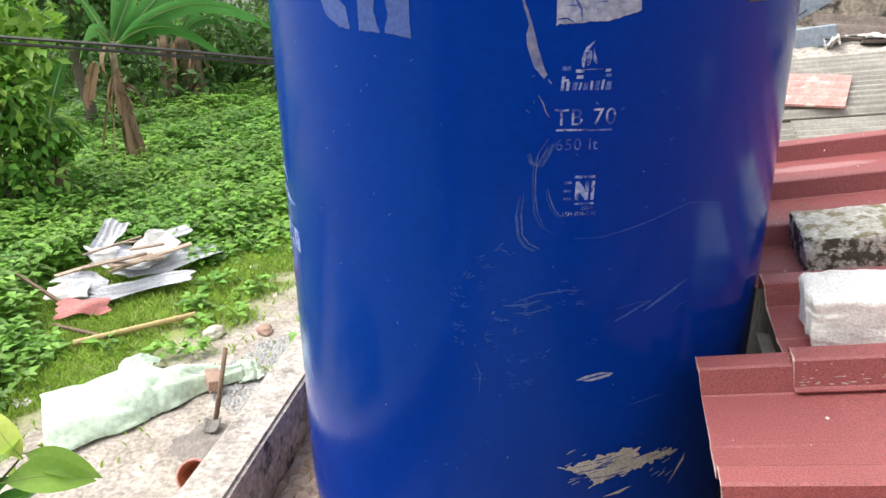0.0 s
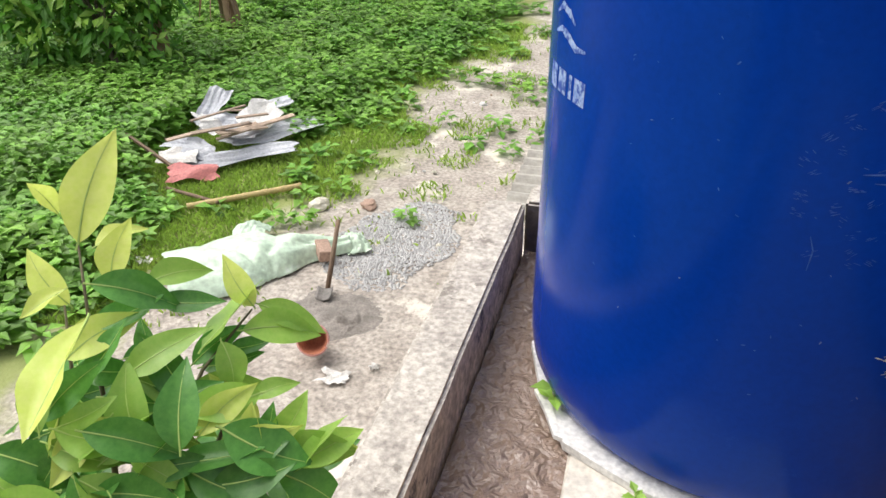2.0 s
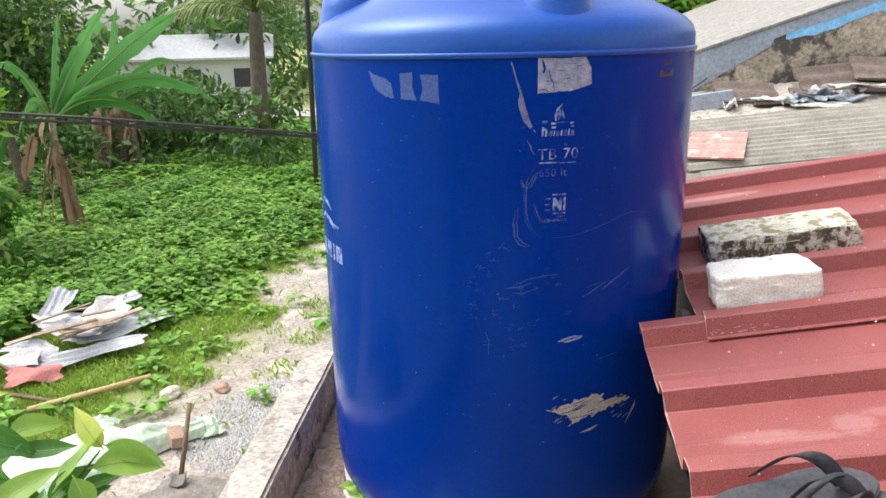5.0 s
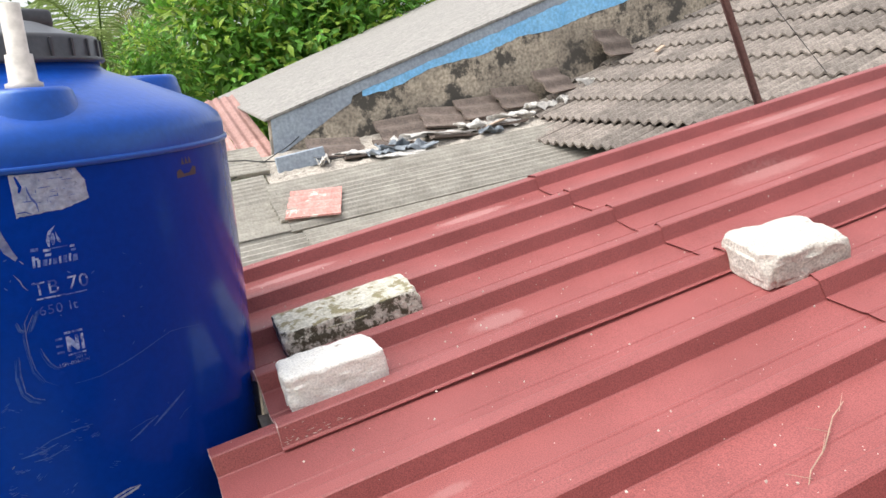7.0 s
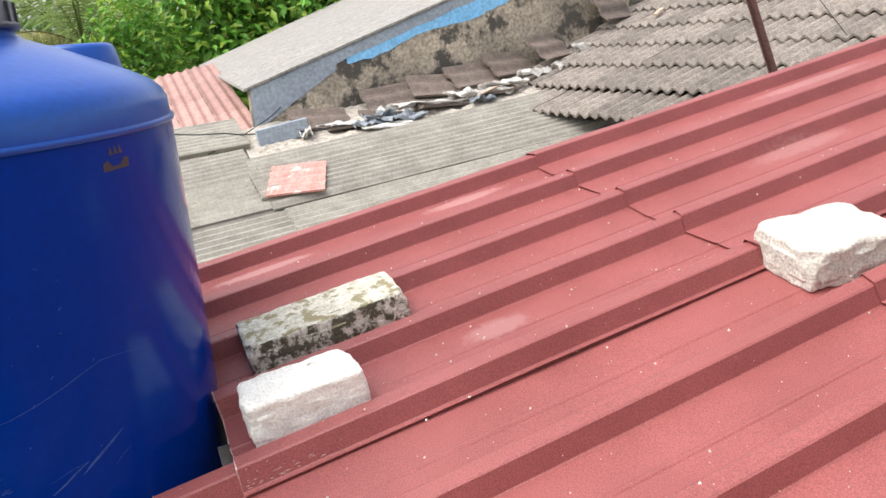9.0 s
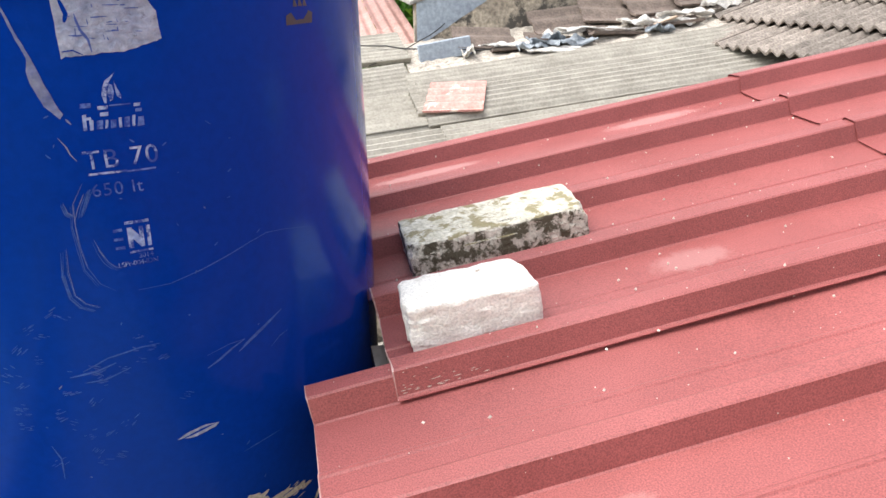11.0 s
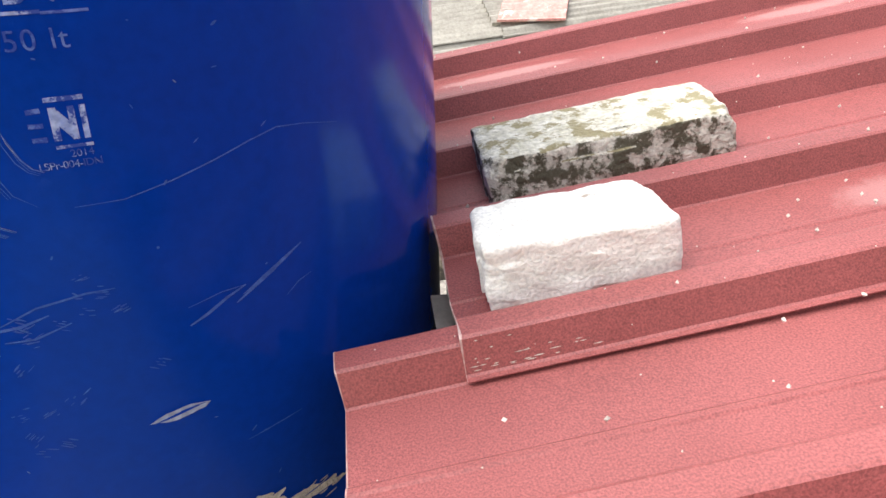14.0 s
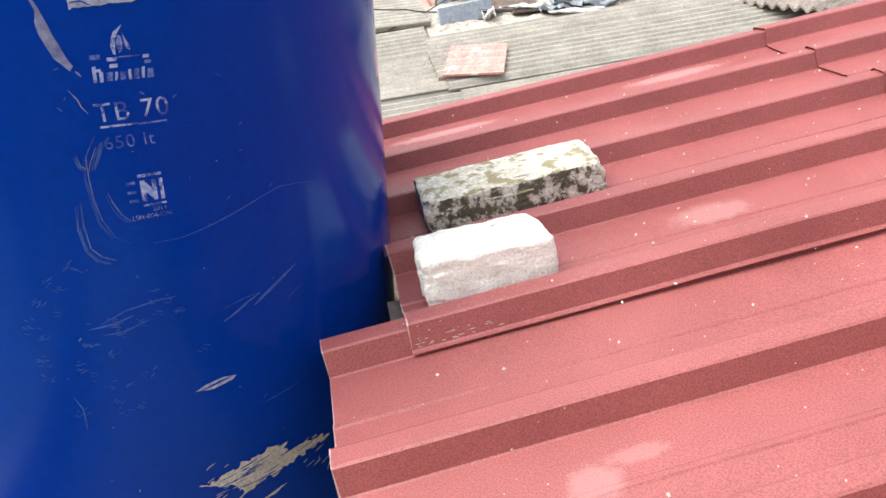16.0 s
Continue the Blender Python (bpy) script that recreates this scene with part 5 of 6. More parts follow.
def weeds():
    rnd = random.Random(7)
    vs, fs = [], []

    def plant(x, y, h, nl, ls):
        top = Vector((x, y, 0))
        lean = Vector((rnd.gauss(0, 0.12), rnd.gauss(0, 0.12), 1))
        for k in range(nl):
            f = (k + 0.6) / nl
            a = k * 2.4 + rnd.uniform(-0.4, 0.4)
            c = top + lean * h * f
            d = Vector((math.cos(a), math.sin(a), rnd.uniform(-0.25, 0.45)))
            l = ls * rnd.uniform(0.7, 1.3) * (1.15 - 0.4 * f)
            c = c + d * 0.3 * l
            v, q = rnd_leaf(c, d, l, l * rnd.uniform(0.5, 0.75), Vector((0, 0, 1)))
            n = len(vs)
            vs.extend(v)
            fs.extend([tuple(i + n for i in f_) for f_ in q])

    count = 0
    while count < 9800:
        y = 3.6 + 22 * rnd.random() ** 1.5
        x = rnd.uniform(-14 if y > 9 else -8, 0.5 + 0.1 * (y - 5))
        e = x - between(WEED_EDGE, y) + 0.45 * noise.noise((x * 0.9, y * 0.9, 2))
        if e > 0:
            if rnd.random() > 0.11 * math.exp(-e * 0.9):
                continue
        elif e > -0.5 and rnd.random() < 0.5:
            continue
        if (x + 3.4) ** 2 / 0.6 + (y - 6.85) ** 2 / 1.0 < 1:
            continue
        if e > 0 and y < 5.4 and x > -3.2:
            continue
        tall = 0.12 + 0.22 * min(1, max(0, -e) / 1.0) + 0.16 * noise.noise((x * 0.9, y * 0.9, 8)) + 0.1 * noise.noise((x * 2.6, y * 2.6, 8))
        far = 1 + max(0, y - 8) * 0.07
        plant(x, y, max(0.07, tall) * rnd.uniform(0.8, 1.15), 14, 0.125 * far * rnd.uniform(0.75, 1.3))
        count += 1
    return tagged(obj("weeds", vs, fs, WEED), "dense knee-high green weeds covering the yard", "weeds", kind="stuff")


def grass():
    rnd = random.Random(9)
    vs, fs = [], []
    count = 0
    while count < 60000:
        x, y = rnd.uniform(-4.6, 0.4), 3.9 + 9 * rnd.random() ** 1.3
        e = x - between(GRASS_EDGE, y) + 0.7 * noise.noise((x * 1.1, y * 1.1, 4)) + 0.6 * noise.noise((x * 2.6, y * 2.6, 1))
        tuft = noise.noise((x * 1.7, y * 1.7, 6)) > 0.22 and y > 5.6
        if not (e < 0 or rnd.random() < (0.5 if tuft else 0.1) * math.exp(-e * (0.6 if tuft else 2.5))):
            continue
        h = rnd.uniform(0.02, 0.075)
        a = rnd.uniform(0, 6.28)
        c = Vector((x, y, -0.01 + 0.05 * noise.noise((x * 0.7, y * 0.7, 0))))
        w = Vector((math.cos(a), math.sin(a), 0)) * rnd.uniform(0.005, 0.013)
        b = Vector((rnd.gauss(0, 0.5), rnd.gauss(0, 0.5), 0)) * h
        n = len(vs)
        vs.extend([c - w, c + w, c + b * 0.4 + Vector((0, 0, h * 0.7)) + w * 0.6, c + b + Vector((0, 0, h))])
        fs.extend([(n, n + 1, n + 2), (n, n + 2, n + 3)])
        count += 1
    return tagged(obj("grass", vs, fs, GRASS), "short patchy grass on sandy soil", "grass", kind="stuff")


weeds()
grass()


def gravel():
    rnd = random.Random(5)
    vs, fs = [], []
    count = 0
    while count < 4200:
        x, y = rnd.uniform(-2.0, -0.6), rnd.uniform(4.5, 6.0)
        q = ((x + 1.28 - 0.2 * (y - 5.2)) / 0.5) ** 2 + ((y - 5.2) / 0.72) ** 2 + 0.7 * noise.noise((x * 3, y * 3, 0))
        if q > 1 or rnd.random() < q * 0.55:
            continue
        r = rnd.uniform(0.008, 0.019)
        c = Vector((x, y, 0.05 * noise.noise((x * 0.7, y * 0.7, 0)) + 0.018 * noise.noise((x * 3, y * 3, 5)) - 0.016))
        n = len(vs)
        for d in ((1, 0, 0), (-1, 0, 0), (0, 1, 0), (0, -1, 0), (0, 0, 1), (0, 0, -1)):
            vs.append(c + Vector((d[0] * rnd.uniform(0.7, 1.4), d[1] * rnd.uniform(0.7, 1.4), d[2] * 0.8)) * r)
        fs += [(n + a, n + b, n + c_) for a, b, c_ in ((0, 2, 4), (2, 1, 4), (1, 3, 4), (3, 0, 4), (2, 0, 5), (1, 2, 5), (3, 1, 5), (0, 3, 5))]
        count += 1
    return tagged(obj("gravel", vs, fs, GRAVEL), "loose grey gravel spread on the yard", "gravel", kind="stuff")


gravel()


def tarp():
    a, b = Vector((-2.86, 4.41, 0)), Vector((-1.62, 5.06, 0))
    d = (b - a).normalized()
    s = Vector((-d.y, d.x, 0))
    L = (b - a).length
    far_edge = ((0, 0.44), (0.25, 0.44), (0.5, 0.5), (0.62, 0.36), (0.78, 0.22), (1, 0.12))
    near_edge = ((0, 0.4), (0.35, 0.36), (0.6, 0.24), (0.75, 0.12), (1, 0.1))

    def fn(u, v):
        w = between(far_edge, u) if v > 0 else between(near_edge, u)
        w *= 1 + 0.07 * noise.noise((u * 5, 3 if v > 0 else 8, 3))
        p = a + d * (u * L + 0.05 * v * noise.noise((v * 3, 1, 4))) + s * (v * w)
        dome = max(0, 1 - abs(v) ** 2.4) * (0.07 + 0.09 * math.sin(math.pi * min(1, 0.15 + u * 0.9)))
        # long taut folds that run out from the gathered top
        ang = math.atan2(v * w + 0.28, u - 0.52)
        fold = 0.045 * abs(math.sin(ang * 4.5 + 1.5 * noise.noise((u * 3, v * 2, 5)))) + 0.03 * abs(noise.noise((u * 3.5 + v, v * 2.5, 6))) + 0.006 * noise.noise((u * 16, v * 9, 2))
        return p + Vector((0, 0, 0.015 + dome + fold * (1 - 0.6 * abs(v) ** 3)))

    vs, fs = slab_grid(fn, steps(0, 1, 70), steps(-1, 1, 44), 0.004)
    sheet = tagged(obj("tarpaulin", vs, fs, TARP, smooth=True), "crumpled pale green tarpaulin over a low heap", "tarpaulin")

    # a bunched corner thrown back over the top
    def tuft(u, v):
        q = Vector((-2.42, 4.88, 0)) + Vector((-0.02, 0.42, 0)) * u + Vector((0.13, 0.0, 0)) * v * (0.75 + 0.4 * math.sin(2.6 * u))
        return q + Vector((0, 0, 0.1 + 0.1 * math.sin(math.pi * min(1, u * 0.85 + 0.1)) * (1 - 0.6 * v * v) + 0.05 * abs(noise.noise((u * 3, v * 3.5, 2))) + 0.03 * noise.noise((u * 7, v * 7, 9)) - 0.08 * u * u))

    vs, fs = slab_grid(tuft, steps(0, 1, 20), steps(-1, 1, 20), 0.004)
    obj("corner", vs, fs, TARP, sheet, "bunched corner", True)

    def flap(u, v):
        q = b + d * (0.2 * u - 0.05) + s * (0.15 * v + 0.02)
        return q + Vector((0, 0, 0.03 + 0.08 * max(0, 1 - (2 * u - 0.9) ** 2 - v * v) + 0.04 * noise.noise((u * 6, v * 5, 3)) + 0.03 * abs(noise.noise((u * 11, v * 9, 6)))))

    vs, fs = slab_grid(flap, steps(0, 1, 24), steps(-1, 1, 24), 0.004)
    obj("flap", vs, fs, TARP, sheet, "gathered loose end", True)
    return sheet


tarp()


def stone(x, y, r, mat, label, flat=0.6, seed=0, name="stone", cat="stone"):
    bm = bmesh.new()
    bmesh.ops.create_icosphere(bm, subdivisions=3, radius=1)
    for v in bm.verts:
        k = 1 + 0.35 * noise.noise(v.co * 1.4 + Vector((seed, 0, 0))) + 0.12 * noise.noise(v.co * 4 + Vector((0, seed, 0)))
        v.co = Vector((v.co.x * k, v.co.y * k * 0.8, v.co.z * k * flat)) * r
    ob = part(name, bm, mat)
    ob.location = (x, y, r * flat * 0.5 - 0.02)
    ob.rotation_euler.z = seed
    return tagged(ob, label, cat)


stone(-2.06, 5.8, 0.1, PALESTONE, "pale broken stone lying in the yard", seed=1)
stone(-1.62, 5.86, 0.09, BRICK, "brownish stone beside the gravel", 0.5, seed=2)
stone(-2.06, 7.3, 0.075, PALESTONE, "pale stone lying in the grass", 0.45, seed=3)
stone(-1.93, 6.17, 0.035, PALESTONE, "small pale stone on the soil", 0.6, seed=4)
stone(-1.68, 6.6, 0.03, PALESTONE, "small pale stone on the soil", 0.6, seed=5)
stone(-0.75, 8.7, 0.05, GRAVEL, "grey stone on the bare sandy patch", 0.6, seed=6)
rnd = random.Random(21)
for k in range(26):
    x, y = rnd.uniform(-2.4, 0.2), rnd.uniform(3.2, 9.5)
    stone(x, y, rnd.uniform(0.012, 0.03), rnd.choice((PALESTONE, GRAVEL, BRICK)), "small stone lying on the sandy soil", 0.6, seed=30 + k)
bm = box_bm(0.11, 0.22, 0.09, 0.012)
o = tagged(part("brick", bm, BRICK), "worn brown brick weighing down the tarpaulin", "brick")
o.matrix_world = pose(-1.78, 4.86, 0.1, 0, 8, 25)


def mortar_heap():
    bm = bmesh.new()
    bmesh.ops.create_grid(bm, x_segments=36, y_segments=36, size=1)
    for v in bm.verts:
        r = v.co.length
        k = noise.noise((v.co.x * 2, v.co.y * 2, 6))
        h = max(0, 1 - r * (1 + 0.3 * k)) ** 0.8
        lump = 0.035 * abs(noise.noise(Vector((v.co.x * 5, v.co.y * 5, 1)))) + 0.02 * noise.noise(Vector((v.co.x * 12, v.co.y * 12, 1)))
        c = math.exp(-((v.co.x - 0.3) ** 2 + (v.co.y + 0.35) ** 2) / 0.08)
        v.co = Vector((v.co.x * (0.46 + 0.14 * k), v.co.y * (0.36 + 0.12 * k), -0.03 + h * 0.045 + lump * h + 0.05 * c * (0.6 + noise.noise(Vector((v.co.x * 7, v.co.y * 7, 3))))))
    ob = part("mortar_mound", bm, SOIL, smooth=True)
    ob.location = (-1.62, 4.22, -0.004)
    return tagged(ob, "dark damp heap of mixed sand and cement", "mortar heap")


mortar_heap()


def hoe():
    root = empty("shovel", pose(-1.655, 4.42, 0), "shovel with a grey wooden shaft stuck upright in the mortar", "shovel")
    vs, fs = tube([(0, 0, 0.0), (0.025, 0.1, 0.18), (0.06, 0.27, 0.47)], [0.019, 0.018, 0.016], 10)
    obj("shaft", vs, fs, STICKWOOD, root, "round wooden shaft", True)
    fn = lambda a, b: (a * (0.06 - 0.015 * b * b), -0.02 + 0.1 * b - 0.05, 0.035 + 0.02 * a * a + 0.02 * b)
    vs, fs = slab_grid(fn, steps(-1, 1, 6), steps(-0.6, 0.6, 6), 0.006)
    obj("blade", vs, fs, STEEL, root, "muddy steel blade", True)


hoe()


def pot():
    root = empty("clay_pot", Matrix.Translation((-1.56, 3.74, 0.11)) @ Vector((0.12, -0.75, 0.42)).to_track_quat("Z", "Y").to_matrix().to_4x4(), "terracotta clay pot lying on its side on the soil", "pot")
    prof = [(0.0, -0.09), (0.06, -0.09), (0.066, -0.086), (0.09, 0.07), (0.1, 0.072), (0.103, 0.078), (0.103, 0.1), (0.099, 0.104), (0.091, 0.102), (0.088, 0.09), (0.078, 0.05), (0.058, -0.076), (0.0, -0.078)]
    vs, fs = revolve(prof, 40)
    obj("body", vs, fs, TERRA, root, smooth=True)
    vs, fs = revolve([(0.1032, 0.082), (0.1055, 0.084), (0.1055, 0.099), (0.102, 0.1042), (0.094, 0.1045)], 40)
    obj("rim", vs, fs, PINKTILE, root, "paler dusty rim", True)


pot()


def rod(name, a, b, r, mat, label, cat, nodes=0, sides=10):
    a, b = Vector(a), Vector(b)
    n = 30
    pts = [a.lerp(b, i / n) for i in range(n + 1)]
    rad = [r * (1.12 if nodes and i % 5 == 0 else 1.0) for i in range(n + 1)]
    vs, fs = tube(pts, rad, sides)
    return tagged(obj(name, vs, fs, mat, smooth=True), label, cat)


rod("bamboo_pole", (-3.2, 5.58, 0.05), (-2.3, 6.08, 0.06), 0.028, BAMBOO, "dry yellow bamboo pole lying on the grass", "bamboo pole", 1)
rod("stick", (-3.55, 5.95, 0.04), (-2.95, 5.68, 0.05), 0.018, STICKWOOD, "weathered grey stick lying on the grass", "stick")
rod("stick", (-4.6, 6.2, 0.06), (-3.7, 5.6, 0.05), 0.02, STICKWOOD, "weathered stick half hidden in weeds", "stick")


def debris():
    rnd = random.Random(31)

    def sheet(x, y, z, l, w, turn, tilt, roll, mat, label, waves=True, name="scrap_sheet", cat="scrap sheet"):
        fn = lambda a, b: (a * l * (1 + 0.3 * noise.noise((b * 3, 1, x * 7))), b * w * (1 + 0.45 * noise.noise((a * 3, 4, y * 7))) + 0.06 * noise.noise((a * 2.5, 9, x * 5)), (0.006 * math.cos(b * w / 0.038 * math.pi) if waves else 0) + 0.07 * noise.noise((a * 2.2, b * 1.6, x * 9)))
        n = max(6, int(w / 0.019)) if waves else 6
        vs, fs = slab_grid(fn, steps(-0.5, 0.5, 8), steps(-0.5, 0.5, n), 0.004)
        ob = obj(name, vs, fs, mat)
        ob.matrix_world = pose(-3.22 + (x + 3.4) * 0.78, 6.95 + (y - 7.5) * 0.85, z, roll + rnd.uniform(-6, 6), tilt, turn)
        tagged(ob, label, cat, "scrap heap in the weeds")

    g = "bent pale zinc roofing scrap on a heap"
    sheet(-2.95, 7.75, 0.17, 1.1, 0.3, 48, 3, 12, SHEETMETAL, g)
    sheet(-3.2, 7.1, 0.1, 1.2, 0.26, 24, -4, 8, SHEETMETAL, g)
    sheet(-3.55, 7.9, 0.22, 0.6, 0.3, 10, 8, 16, SHEETMETAL, g)
    sheet(-3.85, 7.9, 0.36, 0.5, 0.3, 75, -38, 5, SHEETMETAL, g)
    sheet(-3.25, 8.35, 0.24, 0.6, 0.2, 38, -14, 18, SHEETMETAL, g)
    sheet(-3.9, 7.2, 0.14, 0.5, 0.3, -20, 8, 12, SHEETMETAL, g)
    sheet(-3.45, 7.55, 0.26, 0.6, 0.3, -10, 4, 14, SHEETMETAL, g)
    sheet(-3.15, 7.75, 0.32, 0.45, 0.3, 60, -12, 20, CLOTH, "torn white board on the scrap heap", False, "torn_board", "board")
    sheet(-3.75, 7.55, 0.3, 0.4, 0.26, -35, 18, -14, CLOTH, "torn white board on the scrap heap", False, "torn_board", "board")
    sheet(-3.95, 6.95, 0.14, 0.36, 0.22, 10, 6, 8, PLASTER, "torn white board on the scrap heap", False, "torn_board", "board")
    sheet(-3.62, 6.62, 0.1, 0.5, 0.2, 20, 4, 14, PINKPANEL, "faded red panel scrap at the heap's edge", False, "red_board", "board")
    for k in range(12):
        x, y = -3.2 + rnd.gauss(0, 0.18), 7.0 + rnd.gauss(0, 0.22)
        o = part("plank", box_bm(rnd.uniform(0.3, 0.62), rnd.uniform(0.04, 0.08), 0.015, 0.003), PLANK)
        o.matrix_world = pose(x, y, 0.27 + 0.012 * k, rnd.uniform(-8, 8), rnd.uniform(-9, 9), rnd.gauss(40, 16))
        tagged(o, "old brown plank on the scrap heap", "plank", "scrap heap in the weeds")
    o = part("plank", box_bm(0.75, 0.03, 0.03, 0.003), STICKWOOD)
    o.matrix_world = pose(-3.93, 6.45, 0.2, 0, 12, -32)
    tagged(o, "dark broken lath at the scrap heap's edge", "plank", "scrap heap in the weeds")


debris()


def paper(x, y, s, seed):
    fn = lambda a, b: (x + a * s * (1 + noise.noise((a * 3, b * 3, seed + 4))), y + b * s * 0.7 * (1 + noise.noise((a * 3, b * 3, seed + 7))), 0.012 + 0.03 * noise.noise((a * 4, b * 4, seed)) - 0.01)
    vs, fs = slab_grid(fn, steps(-0.5, 0.5, 8), steps(-0.5, 0.5, 8), 0.003)
    tagged(obj("paper_scrap", vs, fs, PLASTER), "crumpled pale scrap lying on the soil", "paper scrap")


paper(-1.38, 3.5, 0.16, 1)
paper(-1.15, 3.62, 0.07, 2)
paper(-3.2, 4.75, 0.12, 3)


# ---- banana plants ----
def banana_leaf(base, tip, droop, width, parent, seed=0, mat=None):
    """A long leaf on an arching midrib, torn along its edges."""
    base, tip = Vector(base), Vector(tip)
    n = 26
    rnd = random.Random(seed)
    d = tip - base
    side = d.cross(Vector((0, 0, 1))).normalized()
    roll = radians(rnd.uniform(35, 60)) * (1 if side.y < 0 else -1)
    side = side * math.cos(roll) + side.cross(d.normalized()) * math.sin(roll)
    tilt = rnd.uniform(-0.2, 0.2)
    pts = []
    for i in range(n + 1):
        f = i / n
        p = base + d * f + Vector((0, 0, droop * 4 * f * (1 - f)))
        pts.append(p)
    vs, fs = [], []
    tear = 1.0
    for i, p in enumerate(pts):
        f = i / n
        w = width * 0.5 * min(1, (f / 0.16) ** 0.7 if f > 0 else 0) * (1 - max(0, f - 0.75) / 0.25) ** 0.6 * (1 + 0.05 * rnd.uniform(-1, 1))
        if f >= 1:
            w = 0.01
        for s, k in ((-1, 1.0), (-1, 0.5), (0, 0), (1, 0.5), (1, 1.0)):
            q = p + side * s * w * k + Vector((0, 0, (0.16 * w * k if k == 0.5 else -0.12 * w * k) + tilt * s * k * w + 0.03 * k * noise.noise((f * 9, s * 3, seed))))
            vs.append(q)
    for i in range(n):
        for k in range(4):
            a = 5 * i + k
            if k in (0, 3) and rnd.random() < 0.1:
                continue
            fs.append((a, a + 5, a + 6, a + 1))
    leaf = obj("leaf", vs, fs, mat or BANANA, parent, "", True)
    v2, f2 = tube([p + Vector((0, 0, 0.012)) for p in pts], [0.022 * (1 - 0.85 * i / n) for i in range(n + 1)], 6)
    obj("midrib", v2, f2, BANANA_RIB if mat is None else mat, leaf, "pale midrib", True)
    return leaf


def banana(name_label, x, y, h, trunks, leaves, dry, seed):
    root = empty("banana_plant", pose(x, y, 0), name_label, "banana plant", "banana plants")
    rnd = random.Random(seed)
    for dx, dy, r, th in trunks:
        pts = [(dx + 0.02 * math.sin(k), dy + 0.015 * math.cos(k * 2), th * k / 7) for k in range(8)]
        vs, fs = tube(pts, [r * (1.15 - 0.07 * k) for k in range(8)], 14)
        vs = [Vector(v) * 1.0 + Vector((0.02 * noise.noise(Vector(v) * 5), 0.02 * noise.noise(Vector(v) * 5 + Vector((3, 0, 0))), 0)) for v in vs]
        t = obj("trunk", vs, fs, BANANA_TRUNK, root, "brown peeling sheathed trunk", True)
        for k in range(6):
            a = rnd.uniform(3.4, 6.0)
            z = th * rnd.uniform(0.3, 1.0)
            c = Vector((dx + r * math.cos(a), dy + r * math.sin(a), z))
            out = Vector((math.cos(a), math.sin(a), 0))
            l = rnd.uniform(0.3, 0.7)
            v, f = [], []
            for i in range(6):
                g = i / 5
                q = c + out * 0.12 * math.sin(g * 2.5) - Vector((0, 0, l * g))
                w = out.cross(Vector((0, 0, 1))) * 0.07 * math.sin(math.pi * (0.15 + 0.8 * g))
                v += [q - w, q + w + out * 0.02 * noise.noise((g * 5, k, 0))]
            f = [(2 * i, 2 * i + 1, 2 * i + 3, 2 * i + 2) for i in range(5)]
            obj("dry_sheath", v, f, DRYLEAF, t, "hanging dry brown sheath")
    for b, t, dr, w in leaves:
        banana_leaf(b, t, dr, w * 0.78, root, seed + int(w * 100) + int(abs(t[0]) * 37))
    for b, t, dr, w in dry:
        banana_leaf(b, t, dr, w, root, seed + 7, DRYLEAF)
    return root


banana("banana plant with long arching leaves and dry brown sheaths", -5.05, 11.6, 2, [(0.0, 0.0, 0.075, 2.0)],
       [((0.1, 0, 1.95), (2.5, 0.0, 2.15), 0.46, 0.44), ((0.1, -0.05, 1.95), (1.74, -0.1, 1.74), 0.36, 0.42), ((0.05, 0.1, 1.95), (2.1, 0.1, 3.5), 0.12, 0.42), ((0, 0.1, 2.0), (0.9, 0.5, 3.6), 0.1, 0.4), ((0, 0, 1.95), (-0.7, 0, 2.75), 0.3, 0.4), ((0, 0, 1.95), (-0.25, -0.6, 1.75), 0.35, 0.3), ((0, 0.1, 2.0), (0.2, 0.4, 3.5), 0.0, 0.36)],
       [((0.05, -0.05, 1.6), (0.1, -0.25, 0.75), 0.05, 0.2), ((0.1, 0, 1.3), (0.5, -0.2, 0.8), 0.22, 0.22), ((0.1, 0.0, 0.9), (0.35, -0.25, 0.15), 0.12, 0.3), ((-0.05, 0, 1.4), (-0.12, -0.3, 0.3), 0.05, 0.24), ((-0.3, 0, 1.7), (-0.5, -0.1, 1.0), 0.05, 0.24), ((0.1, 0.0, 1.2), (0.25, -0.4, 0.1), 0.1, 0.26), ((-0.2, 0.1, 1.2), (-0.35, -0.2, 0.25), 0.1, 0.22)], 3)
banana("old banana clump with thick brown peeling trunks", -6.15, 17.2, 2, [(-0.15, 0.0, 0.16, 1.75), (0.3, 0.1, 0.17, 1.7), (0.62, -0.1, 0.12, 1.3)],
       [((0, 0, 1.7), (-1.3, 0.2, 2.9), 0.3, 0.5), ((0.3, 0.1, 1.7), (1.6, 0.4, 2.6), 0.35, 0.5), ((0.1, 0, 1.7), (0.5, 0.3, 3.8), 0.0, 0.5), ((0.3, 0, 1.65), (1.9, -0.2, 1.5), 0.4, 0.4)],
       [((0.4, -0.1, 1.5), (0.8, -0.4, 0.4), 0.1, 0.3), ((0.1, -0.1, 1.5), (0.1, -0.4, 0.4), 0.05, 0.3)], 5)
banana("young banana plant with drooping light leaves", -5.2, 9.55, 2, [(0.0, 0.05, 0.05, 1.15)],
       [((0.1, 0, 1.2), (0.62, -0.1, 0.74), 0.14, 0.42), ((0.05, 0, 1.15), (0.02, -0.25, 0.45), 0.06, 0.3), ((0, 0.1, 1.2), (0.25, 0.4, 2.0), 0.05, 0.35)],
       [((0, 0.05, 1.1), (0.2, -0.1, 0.3), 0.03, 0.18)], 9)


